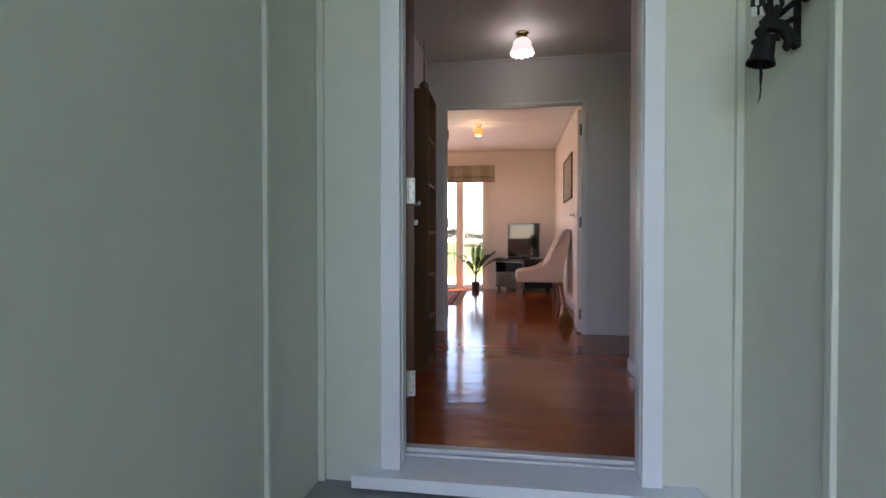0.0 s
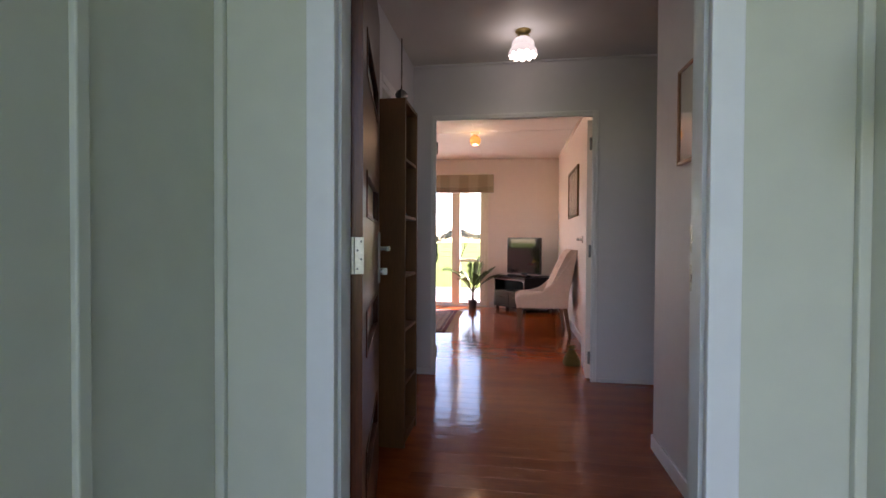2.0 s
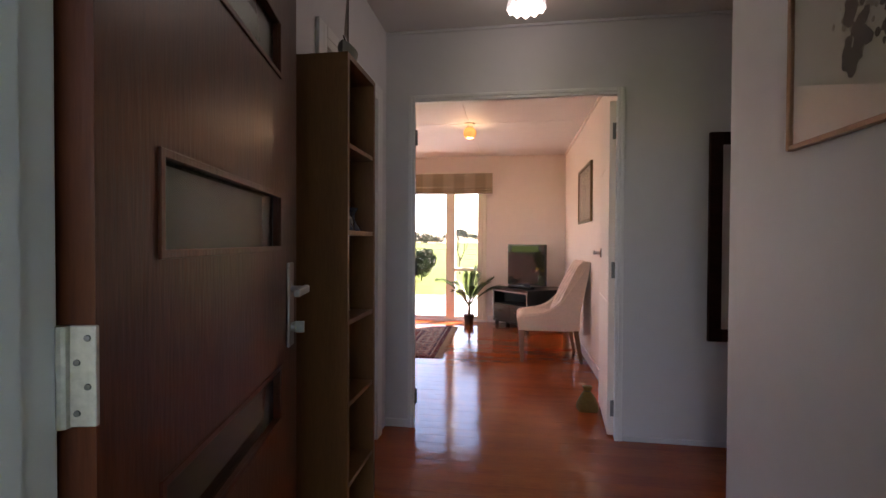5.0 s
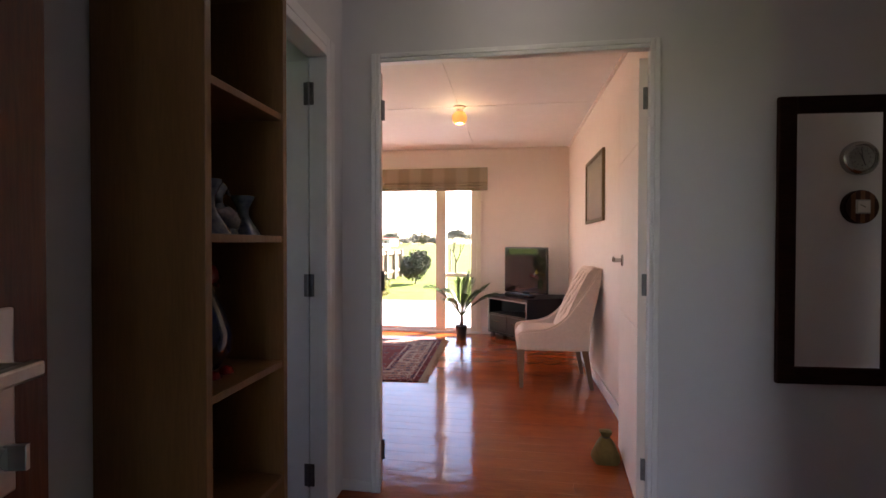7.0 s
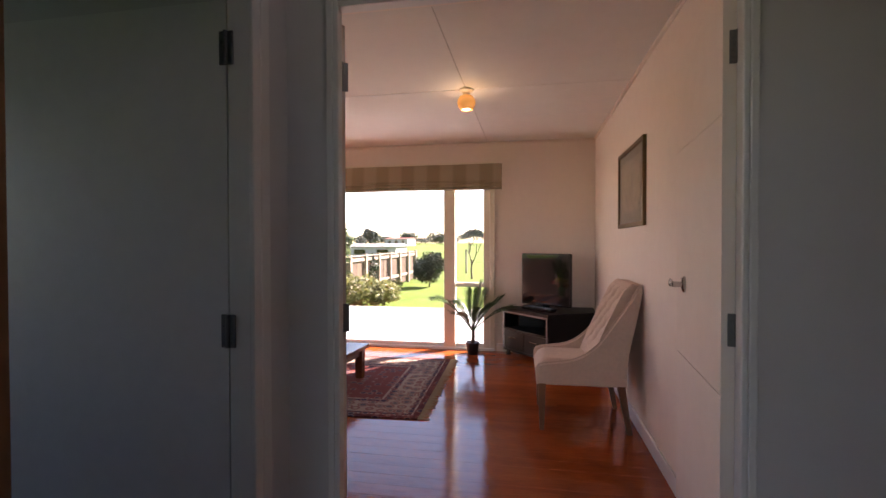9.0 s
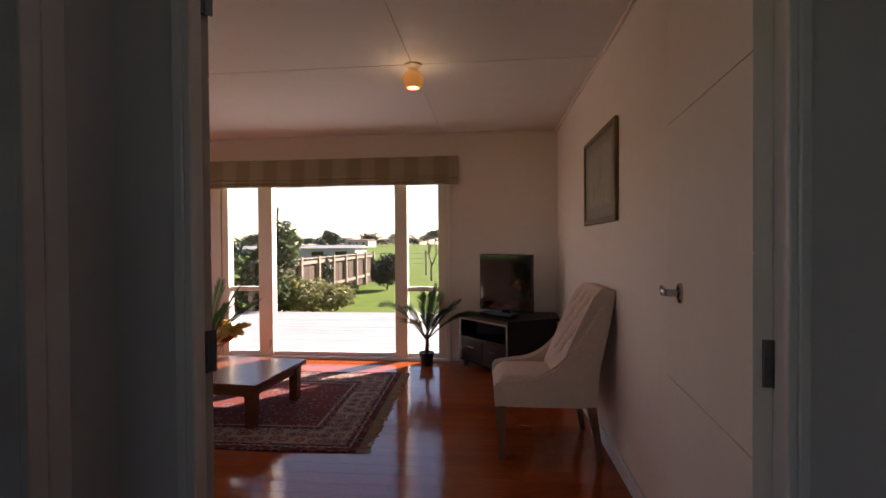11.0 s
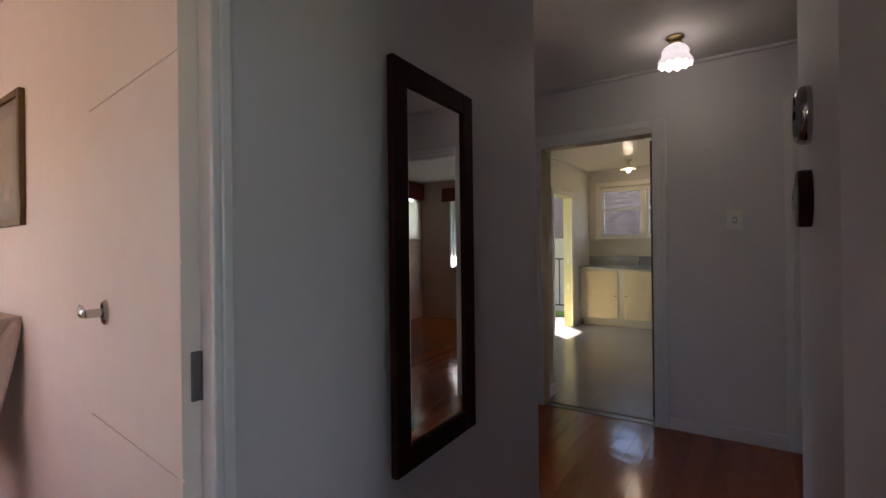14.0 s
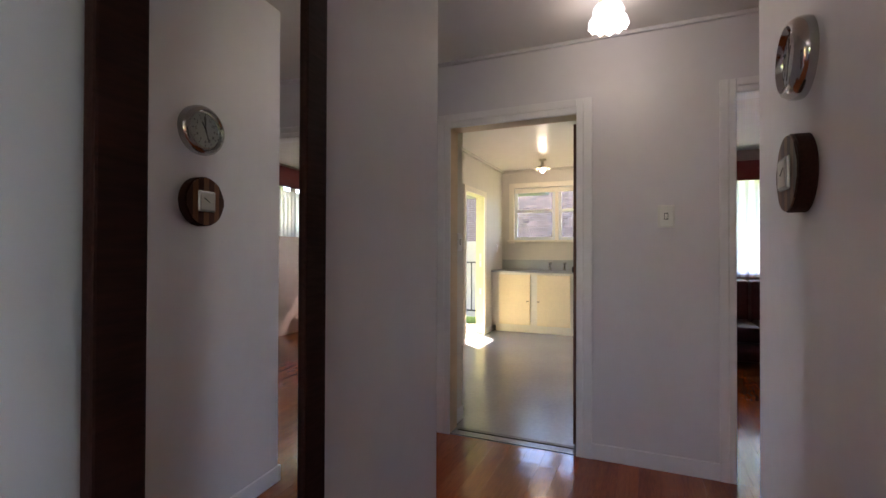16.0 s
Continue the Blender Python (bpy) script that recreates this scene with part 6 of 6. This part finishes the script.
# frames of the unseen west windows, added to bring daylight into these rooms
for n, y0, y1 in (("window_5", 3.3, 4.5), ("window_6", 6.0, 7.6)):
    w = structure(new(n), "unseen white painted side window added for daylight", "window")
    for a, b in ((y0, y0 + 0.05), (y1 - 0.05, y1), ((y0 + y1) / 2 - 0.025, (y0 + y1) / 2 + 0.025)):
        boxpart("frame_post", (-3.70, -3.64, a, b, 0.9, 2.0), M["trim"], w)

# ---- garden behind the living room ----
deck = structure(new("deck"), "bleached grey timber deck outside the living room", "deck")
bm = bmesh.new()
box(bm, -5.2, 3.4, 8.88, 12.55, -0.30, -0.11)
part("deck_frame", bm, M["fence"], deck)
unit = bmesh.new()
box(unit, 0, 1, 0, 0.130, -0.035, 0, bevel=0.0)
board_me = mesh_of("board", unit, M["deck"])
rnd = random.Random(11)
for k in range(26):
    y, x = 8.885 + k * 0.1395, -5.2 - rnd.random() * 2
    while x < 3.4:
        l = rnd.choice((2.4, 3.0, 3.6))
        x0, x1 = max(x, -5.2), min(x + l - 0.004, 3.4)
        if x1 - x0 > 0.1:
            ob = new("board", board_me)
            ob.parent = deck
            ob.matrix_world = Matrix.Translation((x0, y, -0.072 + 0.002 * rnd.random())) @ Matrix.Diagonal((x1 - x0, 1, 1, 1))
        x += l

fence = thing("paling_fence", (-4.1, 0, -0.32), "weathered brown timber paling fence along the lawn", "fence")
rnd = random.Random(5)
pal = bmesh.new()
box(pal, 0, 0.018, 0, 0.145, 0, 1)
pal_me = mesh_of("paling", pal, M["fence"])
y = 12.6
while y < 22.4:
    ob = new("paling", pal_me)
    ob.parent = fence
    ob.matrix_parent_inverse = Matrix.Identity(4)
    ob.matrix_basis = Matrix.Translation((0.0 - 0.012 * rnd.random(), y, 0.04)) @ Matrix.Diagonal((1, 1, 1.08 + 0.05 * rnd.random(), 1))
    y += 0.15
for k in range(9):
    boxpart("post", (0.02, 0.12, 12.6 + 1.2 * k, 12.71 + 1.2 * k, 0, 1.22), M["fence_rail"], fence, bevel=0.006)
for z in (0.30, 1.02):
    boxpart("rail", (0.02, 0.075, 12.6, 22.4, z, z + 0.09), M["fence_rail"], fence)
boxpart("cap", (-0.02, 0.10, 12.6, 22.4, 1.16, 1.185), M["fence_rail"], fence)


def leaf_cloud(bm, n, shape, size, seed, long=1.6):
    """Many small folded leaves; shape(rnd) gives a place."""
    rnd = random.Random(seed)
    for k in range(n):
        p = Vector(shape(rnd))
        a, t = rnd.random() * 6.283, rnd.uniform(-0.9, 0.9)
        d = Vector((math.cos(a) * math.cos(t), math.sin(a) * math.cos(t), math.sin(t)))
        s = d.cross(Vector((rnd.random() - 0.5, rnd.random() - 0.5, 1))).normalized()
        l, w = size * (0.6 + 0.8 * rnd.random()) * long / 2, size * 0.32
        up = s.cross(d) * w * 0.4
        v = [bm.verts.new(q) for q in (p - d * l, p + s * w + up, p + d * l, p - s * w + up)]
        bm.faces.new((v[0], v[1], v[2])); bm.faces.new((v[0], v[2], v[3]))


def ball(cx, cy, cz, rx, ry, rz, hollow=0.55):
    def f(rnd):
        while True:
            p = [rnd.uniform(-1, 1) for _ in range(3)]
            r = math.sqrt(sum(c * c for c in p))
            lump = 0.82 + 0.25 * noise.noise((p[0] * 2.2 + cx, p[1] * 2.2 + cy, p[2] * 2.2))
            if hollow < r < lump + 0.1:
                return (cx + p[0] * rx, cy + p[1] * ry, cz + p[2] * rz)
    return f


def shrub(name, place, label, crowns, n, leaf, material, seed, trunk=None, category="shrub"):
    th = thing(name, place, label, category)
    bm = bmesh.new()
    for q in trunk or [[(0, 0, 0), (0.02, 0, 0.3)]]:
        tube(bm, q, [0.03 * (1 - 0.7 * i / len(q)) + 0.004 for i in range(len(q))], 6)
    part("trunk", bm, M["bark"], th)
    bm = bmesh.new()
    for i, c in enumerate(crowns):
        leaf_cloud(bm, n, ball(*c), leaf, seed + i)
    tagged(part("crown", bm, material, th), kind="stuff")
    return th


shrub("round_bush", (-2.78, 19.2, -0.33), "rounded dark green bush on a short trunk on the lawn", [(0, 0, 0.68, 0.58, 0.58, 0.58, 0.4), (0.2, 0, 0.78, 0.36, 0.36, 0.46, 0.3), (-0.24, 0.1, 0.56, 0.36, 0.36, 0.38, 0.3)], 1600, 0.085, M["leaf_dark"], 21, [[(0, 0, 0), (0.02, 0, 0.2), (0, 0.02, 0.5)], [(0.01, 0, 0.2), (0.15, 0.05, 0.55)], [(0.01, 0, 0.2), (-0.15, -0.05, 0.55)]])
shrub("variegated_shrub", (-3.35, 13.6, -0.33), "pale yellow-green variegated shrub beside the deck", [(0, 0, 0.45, 0.75, 0.6, 0.42, 0.3), (0.5, 0.5, 0.35, 0.5, 0.5, 0.32, 0.3), (-0.5, -0.2, 0.5, 0.5, 0.5, 0.4, 0.3)], 900, 0.10, M["leaf_pale"], 31)
shrub("tall_shrub", (-3.75, 12.9, -0.33), "tall dark leafy shrub with a loose top", [(0, 0, 0.9, 0.55, 0.5, 0.8, 0.3), (0.15, 0.1, 1.5, 0.42, 0.4, 0.55, 0.25), (-0.6, -0.3, 0.9, 0.5, 0.5, 0.75, 0.3)], 420, 0.15, M["leaf"], 41, [[(0, 0, 0), (0.05, 0, 0.8), (0.1, 0.05, 1.6), (0.12, 0.1, 2.3)], [(0, 0, 0.3), (-0.3, -0.1, 0.9), (-0.5, -0.2, 1.4)]])
shrub("tall_shrub", (-5.2, 12.2, -0.33), "tall dark leafy shrub beside the fence", [(0, 0, 1.0, 0.7, 0.6, 0.9, 0.3), (0.4, 0.2, 1.6, 0.5, 0.5, 0.5, 0.25), (-0.5, 0, 1.3, 0.5, 0.5, 0.6, 0.3), (0.3, 0.1, 2.2, 0.3, 0.3, 0.55, 0.1)], 450, 0.15, M["leaf"], 51, [[(0, 0, 0), (0.05, 0, 1.0), (0.1, 0.05, 1.8)]])
shrub("climber", (-4.02, 16.9, -0.33), "dark ivy climbing on the fence", [(0, 0, 0.7, 0.14, 0.3, 0.55, 0.1)], 350, 0.08, M["leaf_dark"], 61, [[(0, 0, 0), (0.0, 0.05, 0.6), (0, 0, 1.1)]], "plant")
shrub("border_plants", (-3.7, 15.8, -0.33), "low brownish border plants at the foot of the fence", [(0, k * 0.9 - 1.2, 0.16, 0.3, 0.4, 0.2, 0.1) for k in range(5)], 160, 0.09, M["leaf_pale"], 71)


def bare_tree(name, place, height, seed, label):
    rnd = random.Random(seed)
    th = thing(name, place, label, "tree")
    bm = bmesh.new()

    def grow(p, d, l, r, depth):
        q = p + d * l * 0.5 + Vector((rnd.uniform(-1, 1), rnd.uniform(-1, 1), 0)) * l * 0.05
        e = p + d * l
        tube(bm, [p, q, e], [r, r * 0.85, r * 0.65], 5)
        if depth:
            for _ in range(3 if depth > 1 else 2):
                nd = (d + Vector((rnd.uniform(-1, 1), rnd.uniform(-1, 1), rnd.uniform(-0.2, 0.6))) * 0.75).normalized()
                grow(p + d * l * rnd.uniform(0.6, 1.0), nd, l * rnd.uniform(0.55, 0.8), r * 0.55, depth - 1)
    grow(Vector((0, 0, 0)), Vector((0, 0, 1)), height * 0.32, height * 0.02, 4)
    part("trunk", bm, M["bark"], th)
    return th


bare_tree("bare_tree", (-1.75, 23.0, -0.35), 2.6, 3, "small bare fruit tree on the lawn")
bare_tree("bare_tree", (1.2, 30.0, 0.0), 3.0, 6, "small bare fruit tree in the paddock")
# wire fence across the paddock
wf = thing("wire_fence", (0, 0, 0), "thin wire fence with wooden posts across the paddock", "fence")
for k in range(9):
    x = -5 + 2.6 * k
    boxpart("post", (x - 0.04, x + 0.04, 26.0, 26.08, -0.4, 0.85), M["fence_rail"], wf)
bm = bmesh.new()
for z in (0.25, 0.5, 0.75):
    tube(bm, [(-5, 25.99, z), (16, 25.99, z)], 0.006, 4)
part("wires", bm, M["steel"], wf)


# far trees, sheds and houses on the skyline
def far_tree(place, w, h, seed, material, label):
    rnd = random.Random(seed)
    th = thing("far_tree", place, label, "tree", "far trees")
    bm = bmesh.new()
    tube(bm, [(0, 0, 0), (0.1, 0, h * 0.3), (0, 0, h * 0.7)], [h * 0.04, h * 0.03, h * 0.01], 6)
    part("trunk", bm, M["bark"], th)
    bm = bmesh.new()
    for k in range(5):
        leaf_cloud(bm, 130, ball(rnd.uniform(-0.3, 0.3) * w, rnd.uniform(-0.3, 0.3) * w, h * rnd.uniform(0.32, 0.7), w * 0.34, w * 0.34, h * 0.28, 0.1), h * 0.15, seed * 7 + k, 1.3)
    tagged(part("crown", bm, material, th), kind="stuff")
    return th


rnd = random.Random(99)
# distance haze is mixed into this greyed leaf colour
far_leaf = mat("hazed_far_foliage", (0.13, 0.145, 0.125), 0.8, scale=2, second=(0.07, 0.08, 0.075), spec=0.1)
for k in range(60):
    az = radians(-44 + 1.25 * k + rnd.uniform(-0.5, 0.5))
    d = rnd.uniform(230, 340)
    h = rnd.choice((4.2, 5.4, 6.2, 8.0, 5.0)) * (d / 260)
    far_tree((d * math.sin(az), d * math.cos(az), (-0.5 if az < radians(-8) else 0.9)), h * rnd.uniform(1.3, 2.3), h, k + 3, far_leaf, "dark distant tree on the skyline")
far_tree((-83.0, 240, -0.3), 11.0, 10.5, 201, far_leaf, "large rounded distant tree on the skyline")


def far_house(place, w, d, h, roofc, turn, label):
    th = thing("far_house", place, label, "house", "far houses", turn)
    boxpart("wall", (-w / 2, w / 2, -d / 2, d / 2, 0, h), M["far_wall"], th)
    bm = bmesh.new()
    prism(bm, [(-d / 2 - 0.3, h), (d / 2 + 0.3, h), (0, h + d * 0.05)], -w / 2 - 0.3, w / 2 + 0.3, Matrix(((0, 0, 1, 0), (1, 0, 0, 0), (0, 1, 0, 0), (0, 0, 0, 1))))
    part("roof", bm, roofc, th)
    for k in range(3):
        boxpart("window", (-w * 0.35 + k * w * 0.3, -w * 0.35 + k * w * 0.3 + 1.2, -d / 2 - 0.03, -d / 2, h * 0.35, h * 0.75), M["screen"], th)
    return th


red_roof = mat("far_red_roof", (0.30, 0.08, 0.06), 0.7)
far_house((-17.0, 52, -0.45), 8, 6, 1.25, M["roof"], 4, "low pale grey-roofed shed beyond the fence")
far_house((-36, 70, -0.45), 10, 8, 1.0, M["roof"], 10, "low pale house with a grey roof beyond the fence")
far_house((-52, 190, -0.3), 10, 9, 3.0, red_roof, -8, "distant house with a red roof")

# ---- outside the kitchen: neighbour's brick house, railing, fence ----
nb = thing("brick_house", (17.0, 5.3, -0.32), "neighbouring house with a brown brick wall", "house")
boxpart("wall", (0.02, 0.25, -6.5, 9.0, 0, 5.2), M["mortar"], nb)
brm = bmesh.new()
box(brm, 0, 0.03, 0, 0.222, 0, 0.068)
brick_me = mesh_of("brick", brm, M["brick"])
rest = bmesh.new()
for r in range(36):
    for c in range(34):
        y, z = -2.2 + c * 0.235 + (0.117 if r % 2 else 0), 1.2 + r * 0.078
        if 0.3 < y < 3.2 and 1.75 < z < 3.5:
            ob = new("brick", brick_me)
            ob.parent = nb
            ob.matrix_basis = Matrix.Translation((0, y, z))
        else:
            box(rest, 0, 0.03, y, y + 0.222, z, z + 0.068)
tagged(part("brickwork", rest, M["brick"], nb), kind="stuff")
boxpart("roof", (-0.6, 6, -7, 9.5, 5.2, 5.3), M["roof"], nb)
rl = thing("iron_railing", (9.5, 7.6, -0.32), "black iron balustrade beside the kitchen steps", "railing")
for k in range(19):
    bm = bmesh.new()
    y = -0.99 + 0.11 * k
    tube(bm, [(0, y, 0.42), (0.0, y, 0.7), (0.012, y, 0.78), (-0.012, y, 0.86), (0, y, 0.94), (0, y, 1.32)], 0.011, 6)
    part("baluster", bm, M["iron"], rl)
for z in (0.42, 1.32):
    boxpart("rail", (-0.018, 0.018, -1.02, 1.02, z - 0.012, z + 0.012), M["iron"], rl)
for y in (-1.02, 1.02):
    boxpart("post", (-0.02, 0.02, y - 0.02, y + 0.02, 0, 1.36), M["iron"], rl)
structure(boxpart("back_step", (6.4, 8.3, 6.53, 7.45, -0.30, -0.06), M["concrete"]), "concrete back step", "step")
wl = thing("garden_fence", (10.9, 8.0, -0.32), "pale weathered panel fence in front of the brick house", "fence")
for k in range(6):
    boxpart("panel", (0, 0.03, -1.6 + 0.55 * k, -1.055 + 0.55 * k, 0.1, 1.75), M["far_wall"], wl, bevel=0.004)
boxpart("rail", (0.03, 0.07, -1.6, 1.7, 1.5, 1.58), M["far_wall"], wl)
boxpart("rail", (0.03, 0.07, -1.6, 1.7, 0.3, 0.38), M["far_wall"], wl)
for y in (-1.6, 0.0, 1.7):
    boxpart("post", (0.03, 0.13, y - 0.05, y + 0.05, 0, 1.7), M["far_wall"], wl)

tm = thing("turf_mat", (7.4, 7.05, -0.06), "green artificial turf mat on the back step", "mat")
bm = bmesh.new()
box(bm, -0.6, 0.7, -0.15, 0.35, 0, 0.02, bevel=0.006)
part("mat", bm, mat("green_turf", (0.06, 0.17, 0.05), 0.95, scale=40, bump=0.8, bump_scale=200), tm)

# ---- floor boards ----
fb = bmesh.new()
vs = [fb.verts.new(c) for c in ((0, 0.0004, 0), (1, 0.0004, 0), (1, 0.1043, 0), (0, 0.1043, 0), (0, 0.0, -0.0005), (1, 0.0, -0.0005), (1, 0.1047, -0.0005), (0, 0.1047, -0.0005), (0, 0, -0.02), (1, 0, -0.02), (1, 0.1047, -0.02), (0, 0.1047, -0.02))]
for q in ((0, 1, 2, 3), (4, 5, 1, 0), (3, 2, 6, 7), (8, 9, 5, 4), (7, 6, 10, 11)):
    fb.faces.new([vs[i] for i in q])
plank_me = mesh_of("plank", fb, M["floor"])
rnd = random.Random(31)


def lay(x0, x1, y0, y1):
    n = math.ceil((y1 - y0) / 0.105)
    step = (y1 - y0) / n
    for k in range(n):
        x = x0 - rnd.random() * 2.2
        while x < x1:
            l = rnd.choice((1.8, 2.4, 3.0, 3.6))
            a, b = max(x, x0), min(x + l, x1)
            if b - a > 0.05:
                ob = new("plank", plank_me)
                ob.parent = floor
                ob.matrix_basis = Matrix.Translation((a, y0 + k * step, 0.0002 * rnd.random())) @ Matrix.Diagonal((b - a - 0.0006, step / 0.105, 1, 1))
            x += l


lay(-0.14, 1.32, 2.545, 3.80)
lay(-0.26, 4.12, 3.80, 4.92)
lay(-3.6, 1.33, 4.92, 8.75)
lay(2.752, 4.12, 4.92, 5.65)
lay(4.12, 7.85, 1.3, 3.88)
lay(3.30, 4.12, 1.9, 3.80)
lay(1.43, 3.19, 2.62, 3.80)
